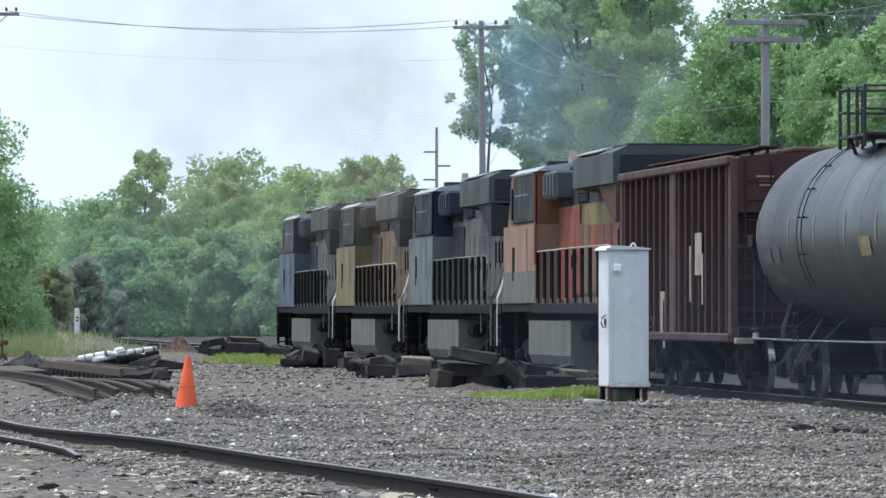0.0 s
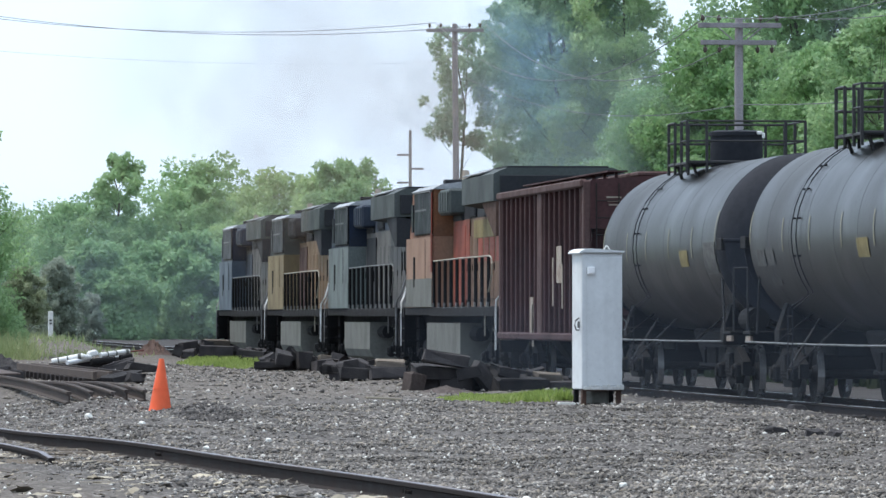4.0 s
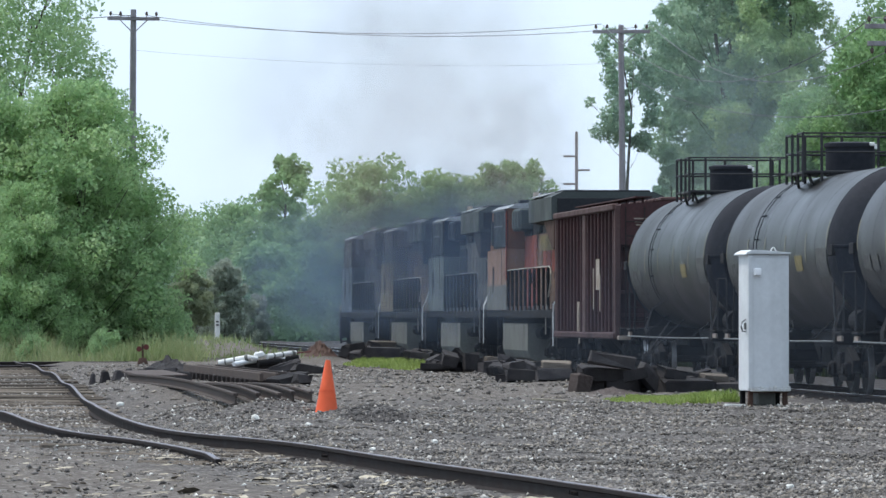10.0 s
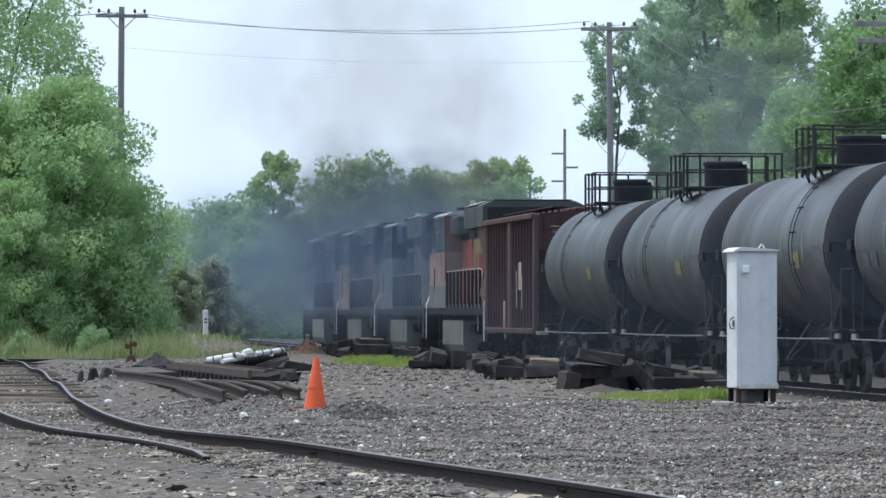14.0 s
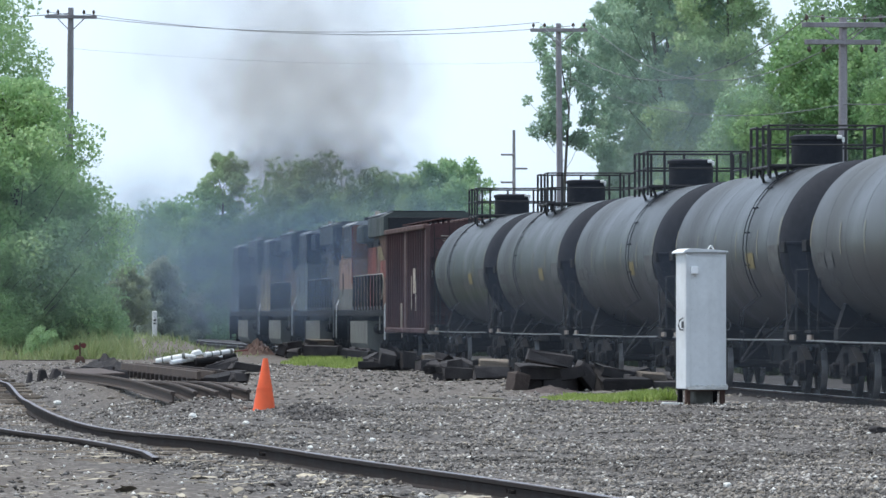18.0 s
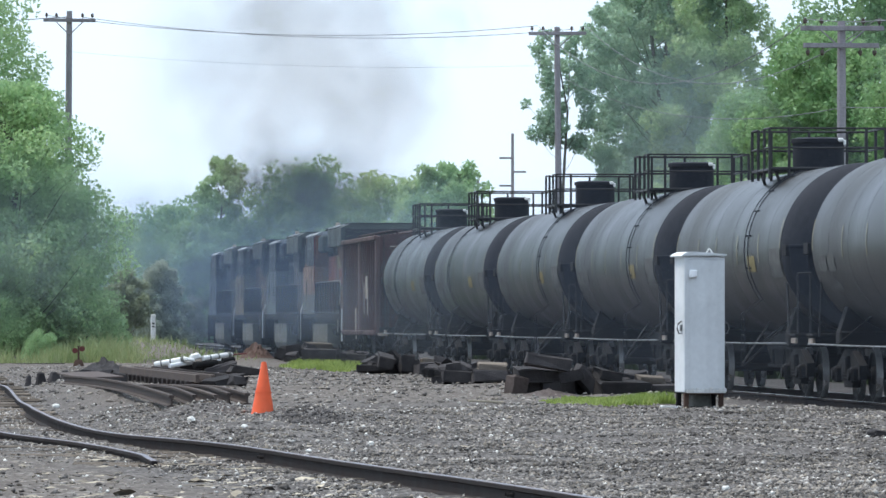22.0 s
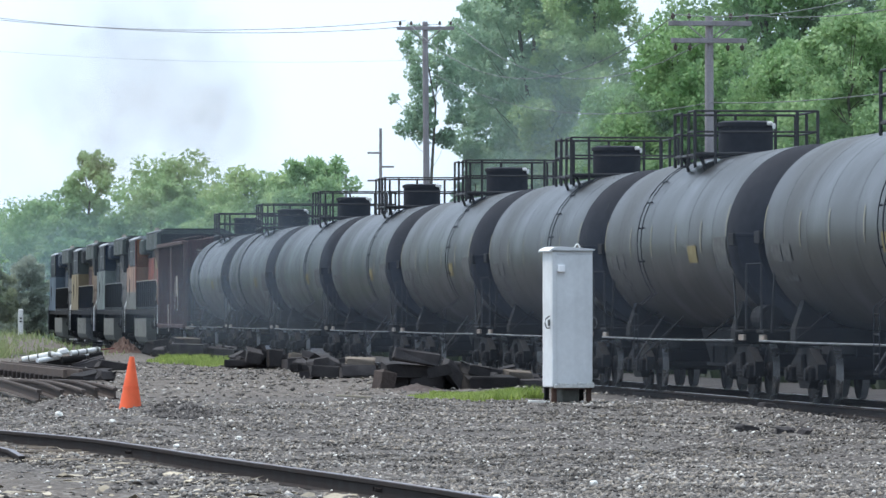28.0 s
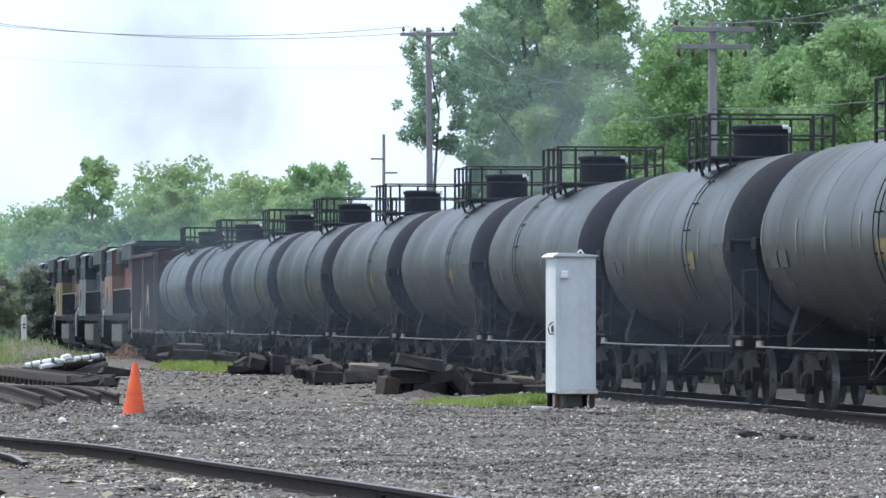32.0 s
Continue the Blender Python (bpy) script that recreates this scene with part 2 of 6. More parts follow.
# ---- materials ----
M = {
    "rail": surface("rusty_rail", (0.03, 0.026, 0.025), 0.8, 0.0, dirt=(0.052, 0.04, 0.036), coarse=3, fine=60, spec=0.06),
    "scrap": surface("brown_rusted_scrap_rail", (0.058, 0.046, 0.041), 0.8, 0.0, dirt=(0.098, 0.078, 0.067), amount=0.7, coarse=3, fine=60, spec=0.15, per_object=0.25),
    "rail_top": surface("worn_rail_head", (0.17, 0.16, 0.175), 0.5, 0.4, dirt=(0.2, 0.15, 0.12), coarse=2, fine=40, bump=0.03),
    "rail_main": surface("polished_rail_head", (0.5, 0.5, 0.5), 0.3, 0.9, dirt=(0.3, 0.28, 0.26), coarse=1, fine=30, bump=0.02),
    "tie": surface("creosoted_wood", (0.036, 0.033, 0.034), 0.88, dirt=(0.08, 0.072, 0.07), amount=0.6, coarse=2.0, fine=40, bump=0.5, per_object=0.5),
    "old_wood": surface("weathered_sleeper_wood", (0.15, 0.125, 0.10), 0.9, dirt=(0.08, 0.067, 0.058), coarse=2.0, fine=40, bump=0.5, per_object=0.4),
    "tank": surface("black_tank_paint", (0.013, 0.0128, 0.0116), 0.40, 0.0, dirt=(0.032, 0.030, 0.0245), amount=0.6, coarse=0.35, fine=6, bump=0.012, streak=0.3, spread=0.08, per_object=0.15, spec=0.52),
    "tank_clean": surface("plain_black_tank_paint", (0.0105, 0.0105, 0.0105), 0.40, 0.0, dirt=(0.026, 0.026, 0.0245), amount=0.6, coarse=0.35, fine=6, bump=0.012, streak=0.3, spread=0.08, per_object=0.1, spec=0.52),
    "tank_head": surface("black_tank_end", (0.024, 0.026, 0.033), 0.8, dirt=(0.036, 0.036, 0.038), coarse=0.6, fine=9, bump=0.03, spec=0.15),
    "seam": surface("sooty_weld_seam", (0.017, 0.0168, 0.017), 0.5, dirt=(0.036, 0.034, 0.032), amount=0.6, coarse=0.5, fine=9, bump=0.0, spec=0.4),
    "under": surface("black_running_gear", (0.011, 0.011, 0.012), 0.9, dirt=(0.022, 0.020, 0.019), coarse=2, fine=25, bump=0.2, spec=0.2),
    "wheel": surface("wheel_steel", (0.018, 0.017, 0.017), 0.75, 0.0, dirt=(0.03, 0.026, 0.024), coarse=4, fine=40),
    "tread": surface("bright_wheel_tread", (0.5, 0.5, 0.5), 0.3, 0.9, coarse=4, fine=40, bump=0.02),
    "pale_bar": surface("worn_grab_iron", (0.16, 0.16, 0.158), 0.5, 0.2, coarse=2, fine=30, bump=0.05),
    "cream": surface("dirty_cream_handrail", (0.36, 0.33, 0.27), 0.55, dirt=(0.2, 0.18, 0.15), coarse=3, fine=40, bump=0.04),
    "black_bar": surface("black_grab_iron", (0.035, 0.035, 0.037), 0.5, coarse=3, fine=30, bump=0.05),
    "white": surface("white_paint", (0.72, 0.72, 0.70), 0.5, dirt=(0.4, 0.38, 0.34), coarse=3, fine=40, bump=0.04),
    "bright_white": surface("bright_white_plastic", (0.92, 0.92, 0.92), 0.5, dirt=(0.8, 0.8, 0.8), coarse=3, fine=40, bump=0.02, spread=0.03),
    "yellow": surface("yellow_placard", (0.24, 0.19, 0.075), 0.6, dirt=(0.11, 0.09, 0.055), coarse=6, fine=60, bump=0.03),
    "stripe": surface("reflective_stripe", (0.34, 0.30, 0.20), 0.5, dirt=(0.2, 0.18, 0.13), amount=0.8, coarse=6, fine=60, bump=0.02),
    "faded": surface("faded_stencil", (0.10, 0.097, 0.088), 0.6, dirt=(0.05, 0.05, 0.048), amount=0.8, coarse=9, fine=60, bump=0.02),
    "hopper": surface("oxide_red_paint", (0.066, 0.029, 0.029), 0.7, dirt=(0.04, 0.025, 0.025), amount=0.7, coarse=0.8, fine=14, streak=0.6, bump=0.06),
    "hopper_rust": surface("faded_oxide_post", (0.088, 0.051, 0.047), 0.75, dirt=(0.055, 0.032, 0.03), amount=0.7, coarse=1.5, fine=18, streak=0.5, bump=0.06),
    "patch": surface("bare_primer_patch", (0.34, 0.29, 0.24), 0.7, dirt=(0.18, 0.11, 0.08), amount=0.6, coarse=3, fine=30, bump=0.05),
    "orange": surface("orange_paint", (0.24, 0.105, 0.055), 0.6, dirt=(0.10, 0.07, 0.05), amount=0.9, coarse=0.8, fine=16, streak=0.6, bump=0.03),
    "deep_orange": surface("deep_orange_paint", (0.27, 0.055, 0.03), 0.6, dirt=(0.11, 0.05, 0.04), amount=0.8, coarse=0.8, fine=16, streak=0.4, bump=0.03),
    "brown_orange": surface("sooty_brown_orange_paint", (0.19, 0.11, 0.068), 0.65, dirt=(0.09, 0.062, 0.048), amount=0.9, coarse=0.8, fine=16, streak=0.7, bump=0.03),
    "tan": surface("faded_orange_cab_paint", (0.29, 0.17, 0.115), 0.6, dirt=(0.22, 0.15, 0.11), amount=0.6, coarse=0.9, fine=16, streak=0.5, bump=0.03),
    "armour": surface("faded_yellow_paint", (0.22, 0.17, 0.09), 0.6, dirt=(0.13, 0.105, 0.07), amount=0.7, coarse=0.8, fine=16, streak=0.6, bump=0.03),
    "ochre": surface("dirty_yellow_hood", (0.19, 0.12, 0.07), 0.65, dirt=(0.10, 0.075, 0.055), amount=0.9, coarse=0.8, fine=16, streak=0.7, bump=0.03),
    "grey_cab": surface("light_grey_cab_paint", (0.145, 0.17, 0.165), 0.6, dirt=(0.09, 0.10, 0.10), amount=0.6, coarse=0.9, fine=16, streak=0.4, bump=0.03),
    "navy": surface("dark_blue_paint", (0.016, 0.026, 0.05), 0.55, dirt=(0.03, 0.036, 0.045), amount=0.7, coarse=0.8, fine=16, streak=0.5, bump=0.03),
    "grey_hood": surface("sooty_grey_brown_hood", (0.125, 0.12, 0.112), 0.65, dirt=(0.06, 0.06, 0.062), amount=0.9, coarse=0.8, fine=16, streak=0.7, bump=0.03),
    "blue_grey": surface("blue_grey_paint", (0.085, 0.115, 0.15), 0.55, dirt=(0.05, 0.065, 0.085), amount=0.6, coarse=0.8, fine=16, streak=0.5, bump=0.03),
    "roof_dark": surface("sooty_roof", (0.022, 0.024, 0.028), 0.75, dirt=(0.04, 0.04, 0.042), coarse=0.8, fine=16, bump=0.08),
    "wing": surface("grey_green_radiator", (0.062, 0.072, 0.07), 0.65, dirt=(0.035, 0.04, 0.04), coarse=0.9, fine=16, bump=0.04),
    "fuel": surface("dusty_fuel_tank", (0.155, 0.158, 0.142), 0.8, dirt=(0.10, 0.10, 0.09), amount=0.6, coarse=1.0, fine=16, streak=0.4, bump=0.05),
    # pale and glossy: the roofs' sky reflection is put into the colour
    "roof_pale": surface("pale_weathered_roof", (0.30, 0.31, 0.32), 0.32, dirt=(0.14, 0.14, 0.145), amount=0.6, coarse=0.8, fine=16, bump=0.03, spec=0.5),
    "olive": surface("faded_olive_band", (0.20, 0.15, 0.05), 0.6, dirt=(0.11, 0.085, 0.05), amount=0.7, coarse=0.8, fine=16, streak=0.5, bump=0.03),
    "glass": surface("dark_cab_glass", (0.014, 0.017, 0.022), 0.45, coarse=1, fine=20, bump=0.0, spread=0.05, spec=0.06),
    "silver": surface("aluminium_paint", (0.70, 0.715, 0.72), 0.5, 0.0, dirt=(0.50, 0.51, 0.51), amount=0.5, coarse=1.6, fine=14, streak=0.35, bump=0.03, spread=0.04),
    "rust": surface("rusted_steel", (0.085, 0.05, 0.038), 0.85, dirt=(0.04, 0.03, 0.027), coarse=4, fine=50, bump=0.2),
    "rubble": surface("reddish_rubble", (0.085, 0.067, 0.06), 0.9, dirt=(0.05, 0.04, 0.037), coarse=3, fine=18, bump=0.6),
    "plate": surface("brown_rusty_plate", (0.085, 0.067, 0.06), 0.8, dirt=(0.075, 0.055, 0.048), coarse=2, fine=30, bump=0.1),
    "red": surface("faded_red_paint", (0.13, 0.035, 0.032), 0.6, dirt=(0.08, 0.04, 0.035), coarse=5, fine=30),
    "cone": surface("orange_cone_plastic", (0.80, 0.13, 0.05), 0.5, dirt=(0.55, 0.12, 0.06), amount=0.4, coarse=3, fine=12, spread=0.06, bump=0.03),
    "pole": surface("weathered_pole_wood", (0.29, 0.27, 0.285), 0.85, dirt=(0.17, 0.152, 0.158), coarse=1, fine=25, streak=0.6, bump=0.2),
    "wire": surface("wire", (0.13, 0.13, 0.14), 0.5, coarse=1, fine=20, bump=0),
    "insulator": surface("insulator_glass", (0.08, 0.06, 0.05), 0.3, coarse=5, fine=20, bump=0),
    "bark": surface("bark", (0.115, 0.105, 0.09), 0.9, dirt=(0.065, 0.06, 0.05), coarse=3, fine=30, bump=0.4),
    "ballast": surface("oily_dark_ballast", (0.095, 0.088, 0.084), 0.85, dirt=(0.04, 0.037, 0.035), coarse=0.5, fine=30, island=0.6, bump=0.2),
    "white_stone": surface("pale_stone", (0.72, 0.71, 0.66), 0.8, dirt=(0.45, 0.42, 0.38), coarse=6, fine=30, bump=0.2),
    "straw": surface("dry_straw", (0.36, 0.32, 0.25), 0.9, dirt=(0.3, 0.25, 0.18), coarse=2, fine=30, island=0.4, bump=0),
}


def stone_material(name, shades):
    """Crushed stone of several shades, chosen stone by stone, with dirtier patches of ground."""
    m = bpy.data.materials.new(name)
    m.use_nodes = True
    n, l = m.node_tree.nodes, m.node_tree.links
    b = n["Principled BSDF"]
    b.inputs["Roughness"].default_value = 0.9
    b.inputs["Specular IOR Level"].default_value = 0.15
    g, co = n.new("ShaderNodeNewGeometry"), n.new("ShaderNodeTexCoord")
    ramp = n.new("ShaderNodeValToRGB")
    while len(ramp.color_ramp.elements) < len(shades):
        ramp.color_ramp.elements.new(0.5)
    for e, (at, colour) in zip(ramp.color_ramp.elements, shades):
        e.position, e.color = at, (*colour, 1)
    l.new(g.outputs["Random Per Island"], ramp.inputs["Fac"])
    patch, grain = n.new("ShaderNodeTexNoise"), n.new("ShaderNodeTexNoise")
    patch.inputs["Scale"].default_value, patch.inputs["Detail"].default_value = 0.3, 6
    grain.inputs["Scale"].default_value, grain.inputs["Detail"].default_value = 45, 3
    value = n.new("ShaderNodeMath")
    value.operation = "MULTIPLY"
    for k, (tex, lo, hi, a, z) in enumerate(((patch, 0.38, 0.62, 1.18, 0.62), (grain, 0.3, 0.7, 0.8, 1.2))):
        l.new(co.outputs["Object"], tex.inputs["Vector"])
        r = n.new("ShaderNodeMapRange")
        for key, v in (("From Min", lo), ("From Max", hi), ("To Min", a), ("To Max", z)):
            r.inputs[key].default_value = v
        l.new(tex.outputs["Fac"], r.inputs["Value"])
        l.new(r.outputs["Result"], value.inputs[k])
    hsv = n.new("ShaderNodeHueSaturation")
    l.new(ramp.outputs["Color"], hsv.inputs["Color"])
    l.new(value.outputs[0], hsv.inputs["Value"])
    l.new(hsv.outputs["Color"], b.inputs["Base Color"])
    return m


M["stone"] = stone_material("gravel_stone", ((0.0, (0.085, 0.078, 0.072)), (0.3, (0.155, 0.142, 0.13)), (0.55, (0.235, 0.218, 0.202)), (0.72, (0.27, 0.235, 0.19)), (0.88, (0.34, 0.315, 0.285)), (1.0, (0.47, 0.45, 0.415))))


def leaf_material(name, colour, other, rough=0.55):
    m = bpy.data.materials.new(name)
    m.use_nodes = True
    n, l = m.node_tree.nodes, m.node_tree.links
    b = n["Principled BSDF"]
    b.inputs["Roughness"].default_value = rough
    g = n.new("ShaderNodeNewGeometry")
    co = n.new("ShaderNodeTexCoord")
    t = n.new("ShaderNodeTexNoise")
    t.inputs["Scale"].default_value = 0.45
    l.new(co.outputs["Object"], t.inputs["Vector"])
    add = n.new("ShaderNodeMath")
    add.operation = "MULTIPLY_ADD"
    add.inputs[1].default_value, add.inputs[2].default_value = 1.6, -0.55
    l.new(t.outputs["Fac"], add.inputs[0])
    both = n.new("ShaderNodeMath")
    both.operation = "MULTIPLY_ADD"
    both.inputs[1].default_value = 0.5
    l.new(g.outputs["Random Per Island"], both.inputs[0])
    l.new(add.outputs[0], both.inputs[2])
    x = n.new("ShaderNodeMix")
    x.data_type = "RGBA"
    x.clamp_factor = True
    x.inputs["A"].default_value, x.inputs["B"].default_value = (*colour, 1), (*other, 1)
    l.new(both.outputs[0], x.inputs["Factor"])
    l.new(x.outputs["Result"], b.inputs["Base Color"])
    tr = n.new("ShaderNodeBsdfTranslucent")
    l.new(x.outputs["Result"], tr.inputs["Color"])
    mix = n.new("ShaderNodeMixShader")
    mix.inputs[0].default_value = 0.5
    l.new(b.outputs[0], mix.inputs[1])
    l.new(tr.outputs[0], mix.inputs[2])
    l.new(mix.outputs[0], n["Material Output"].inputs["Surface"])
    return m


M["leaf_fresh"] = leaf_material("fresh_leaves", (0.25, 0.39, 0.17), (0.45, 0.57, 0.28))
M["leaf_mid"] = leaf_material("green_leaves", (0.22, 0.37, 0.18), (0.38, 0.52, 0.27))
M["leaf_willow"] = leaf_material("grey_green_willow_leaves", (0.23, 0.39, 0.175), (0.43, 0.58, 0.29))
M["leaf_maple"] = leaf_material("deep_green_leaves", (0.18, 0.33, 0.14), (0.33, 0.48, 0.23))
M["leaf_dark"] = leaf_material("dark_leaves", (0.20, 0.34, 0.18), (0.33, 0.48, 0.25))
M["leaf_cotton"] = leaf_material("cottonwood_leaves", (0.24, 0.38, 0.27), (0.43, 0.56, 0.39))
M["leaf_brown"] = leaf_material("brownish_cedar_needles", (0.23, 0.28, 0.16), (0.35, 0.38, 0.25))
M["leaf_cedar"] = leaf_material("grey_brown_cedar_needles", (0.25, 0.30, 0.24), (0.37, 0.41, 0.33))
M["leaf_poplar"] = leaf_material("poplar_leaves", (0.33, 0.47, 0.24), (0.52, 0.64, 0.36))
M["grass"] = leaf_material("grass", (0.20, 0.28, 0.065), (0.37, 0.44, 0.13))
# near-black on purpose: the shade under the train is put into this colour
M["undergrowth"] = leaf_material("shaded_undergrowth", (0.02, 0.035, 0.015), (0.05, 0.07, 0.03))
M["dry_grass"] = leaf_material("tall_dry_grass", (0.17, 0.25, 0.09), (0.36, 0.38, 0.20))

# ---- ground: one sheet to the horizon ----
def ground_material():
    m = bpy.data.materials.new("yard_ground")
    m.use_nodes = True
    n, l = m.node_tree.nodes, m.node_tree.links
    b = n["Principled BSDF"]
    b.inputs["Roughness"].default_value = 0.95
    b.inputs["Specular IOR Level"].default_value = 0.2
    co = n.new("ShaderNodeTexCoord")
    soil = n.new("ShaderNodeAttribute")
    soil.attribute_name = "soil"
    sep = n.new("ShaderNodeSeparateColor")
    l.new(soil.outputs["Color"], sep.inputs["Color"])

    def tex(scale, detail):
        t = n.new("ShaderNodeTexNoise")
        t.inputs["Scale"].default_value, t.inputs["Detail"].default_value = scale, detail
        l.new(co.outputs["Object"], t.inputs["Vector"])
        return t.outputs["Fac"]

    def mix(fac, a, c):
        x = n.new("ShaderNodeMix")
        x.data_type = "RGBA"
        l.new(fac, x.inputs["Factor"])
        for s, v in ((x.inputs["A"], a), (x.inputs["B"], c)):
            if isinstance(v, tuple):
                s.default_value = (*v, 1)
            else:
                l.new(v, s)
        return x.outputs["Result"]

    def rng(src, lo, hi):
        r = n.new("ShaderNodeMapRange")
        r.inputs["From Min"].default_value, r.inputs["From Max"].default_value = lo, hi
        l.new(src, r.inputs["Value"])
        return r.outputs["Result"]

    patches, grit = tex(0.5, 6), tex(14, 5)
    gravel = mix(rng(patches, 0.4, 0.62), (0.12, 0.108, 0.098), (0.075, 0.064, 0.057))
    cells = n.new("ShaderNodeTexVoronoi")
    cells.inputs["Scale"].default_value = 19
    l.new(co.outputs["Object"], cells.inputs["Vector"])
    shade = n.new("ShaderNodeSeparateColor")
    l.new(cells.outputs["Color"], shade.inputs["Color"])
    gravel = mix(rng(shade.outputs["Red"], 0.35, 0.95), gravel, (0.24, 0.225, 0.21))
    gravel = mix(rng(cells.outputs["Distance"], 0.35, 0.7), gravel, (0.05, 0.045, 0.042))
    dirt = mix(rng(patches, 0.35, 0.65), (0.105, 0.09, 0.078), (0.07, 0.059, 0.052))
    dirt = mix(rng(grit, 0.45, 0.75), dirt, (0.17, 0.15, 0.13))
    dirt = mix(rng(shade.outputs["Green"], 0.72, 0.95), dirt, (0.22, 0.205, 0.185))
    turf = mix(rng(patches, 0.35, 0.65), (0.10, 0.13, 0.05), (0.19, 0.18, 0.09))
    col = mix(sep.outputs["Red"], gravel, dirt)
    col = mix(sep.outputs["Green"], col, turf)
    # blue: dark ballast, plus colour darkened behind it for shade below the train
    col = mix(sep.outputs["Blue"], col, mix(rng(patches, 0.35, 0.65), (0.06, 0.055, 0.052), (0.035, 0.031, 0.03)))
    l.new(col, b.inputs["Base Color"])
    bp = n.new("ShaderNodeBump")
    bp.inputs["Strength"].default_value, bp.inputs["Distance"].default_value = 0.6, 0.04
    l.new(grit, bp.inputs["Height"])
    l.new(bp.outputs["Normal"], b.inputs["Normal"])
    return m


def build_ground():
    ys = np.concatenate([[-3000, -800, -200, -60, -20], np.arange(0, 40, 2.0), np.arange(40, 130, 0.4), np.arange(130, 260, 1.5), np.arange(260, 420, 10), [450, 520, 640, 900, 1500, 3500]])
    xs = np.concatenate([[-3000, -800, -200, -80, -40, -25, -15], np.arange(-10, -1, 1.0), np.arange(-1, 16.5, 0.3), np.arange(16.5, 24, 0.5), np.arange(24, 60, 3), [70, 100, 160, 300, 900, 3000]])
    gx, gy = np.meshgrid(xs, ys)
    gz = ground_z(gx, gy)
    near = (gy > 38) & (gy < 135) & (gx > -2) & (gx < 16)
    rough = np.random.default_rng(3).normal(0, 0.012, gx.shape)
    gz = gz + np.where(near, rough, 0)
    verts = np.stack([gx, gy, gz], -1).reshape(-1, 3)
    w = len(xs)
    i, j = np.meshgrid(np.arange(len(ys) - 1), np.arange(w - 1), indexing="ij")
    a = (i * w + j).ravel()
    faces = np.stack([a, a + 1, a + w + 1, a + w], -1)
    ob = raw("ground", verts.tolist(), faces.tolist(), ground_material())
    x, y = verts[:, 0], verts[:, 1]
    lane = yard_x(y) - 1.6
    red = np.maximum(step(0.2, -1.0, x - lane), step(96, 106, y) * step(0, 2, x - yard_x(y)) * step(15.2, 14.2, x))
    green = np.maximum(step(212, 226, y) * step(10.6, 8.6, x), step(31, 35, x))
    green = np.maximum(green, step(-3, -9, x))
    att = ob.data.color_attributes.new("soil", "FLOAT_COLOR", "POINT")
    # blue covers the ballast and the ground behind, where shade is put into colour
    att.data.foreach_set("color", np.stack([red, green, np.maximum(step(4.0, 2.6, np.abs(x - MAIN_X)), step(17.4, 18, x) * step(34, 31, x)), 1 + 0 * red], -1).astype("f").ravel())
    ob.data.shade_smooth()
    tagged(ob, "grey gravel and brown dirt yard ground with weedy margins", "ground", kind="structure")


build_ground()


# ---- rails ----
RAIL_SECTION = [(-0.07, 0), (0.07, 0), (0.07, 0.012), (0.012, 0.03), (0.012, 0.125), (0.036, 0.135), (0.036, 0.165), (0.028, 0.172), (-0.028, 0.172), (-0.036, 0.165), (-0.036, 0.135), (-0.012, 0.125), (-0.012, 0.03), (-0.07, 0.012)]


def rail(name, pts, parent, bright, label):
    """A T-section rail along points whose height is the foot; its worn running face is a part of its own."""
    bm, top = B(), B()
    for target, section in ((bm, RAIL_SECTION), (top, [(-0.03, 0.171), (0.03, 0.171), (0.026, 0.176), (-0.026, 0.176)])):
        rings = []
        for i, p in enumerate(pts):
            p = Vector(p)
            d = Vector(pts[min(i + 1, len(pts) - 1)]) - Vector(pts[max(i - 1, 0)])
            side = Vector((d.y, -d.x, 0)).normalized()
            rings.append([target.verts.new(p + side * s + Vector((0, 0, h))) for s, h in section])
        k = len(section)
        for r0, r1 in zip(rings, rings[1:]):
            for i in range(k):
                target.faces.new((r0[i], r0[(i + 1) % k], r1[(i + 1) % k], r1[i]))
        target.faces.new(rings[0])
        target.faces.new(rings[-1])
    ob = part(name, bm, M["rail"], parent, label)
    part("running_face", top, bright, ob)
    return ob


def smooth_line(ys, points, wobble=0.0):
    """Samples of a bent line through (y, x) points."""
    k = [p[0] for p in points]
    v = [p[1] for p in points]
    xs = np.interp(ys, k, v)
    ker = np.ones(3) / 3
    pad = np.pad(xs, 1, mode="edge")
    return np.convolve(pad, ker, "valid")


main_line = thing("main_track", pose(MAIN_X, 0, 0), "straight main line railway track on dark ballast", "railway track")
main_line["kind"] = "structure"
for s in (-1, 1):
    rail("rail", [(s * 0.755, y, RAIL - 0.176) for y in (-120, 0, 60, 120, 200, 400, 900)], main_line, M["rail_main"], "steel rail with polished head")

yard_track = thing("yard_track", pose(0, 0, 0), "rusty kinked yard track half sunk in gravel", "railway track")
yard_track["kind"] = "structure"
ys = np.arange(34, 208, 1.5)
near_x = smooth_line(ys, YARD)
dip = 0.035 * np.sin(ys * 0.21 + 0.5) * step(60, 80, ys)
rail("rail", [(float(x), float(y), float(-0.012 + d)) for x, y, d in zip(near_x, ys, dip)], yard_track, M["rail_top"], "bent rusty rail with worn head")
SECOND = [(61, 3.1), (65.8, 2.9), (71, 2.62), (74, 2.42), (76, 2.24), (78, 1.88), (79.6, 1.6), (84.9, 1.13), (91.5, 0.87), (98.8, 0.6), (120, -0.3), (150, -1.9), (200, -5.0)]
ys = np.arange(65.5, 199, 1.5)
far_x = smooth_line(ys, SECOND)
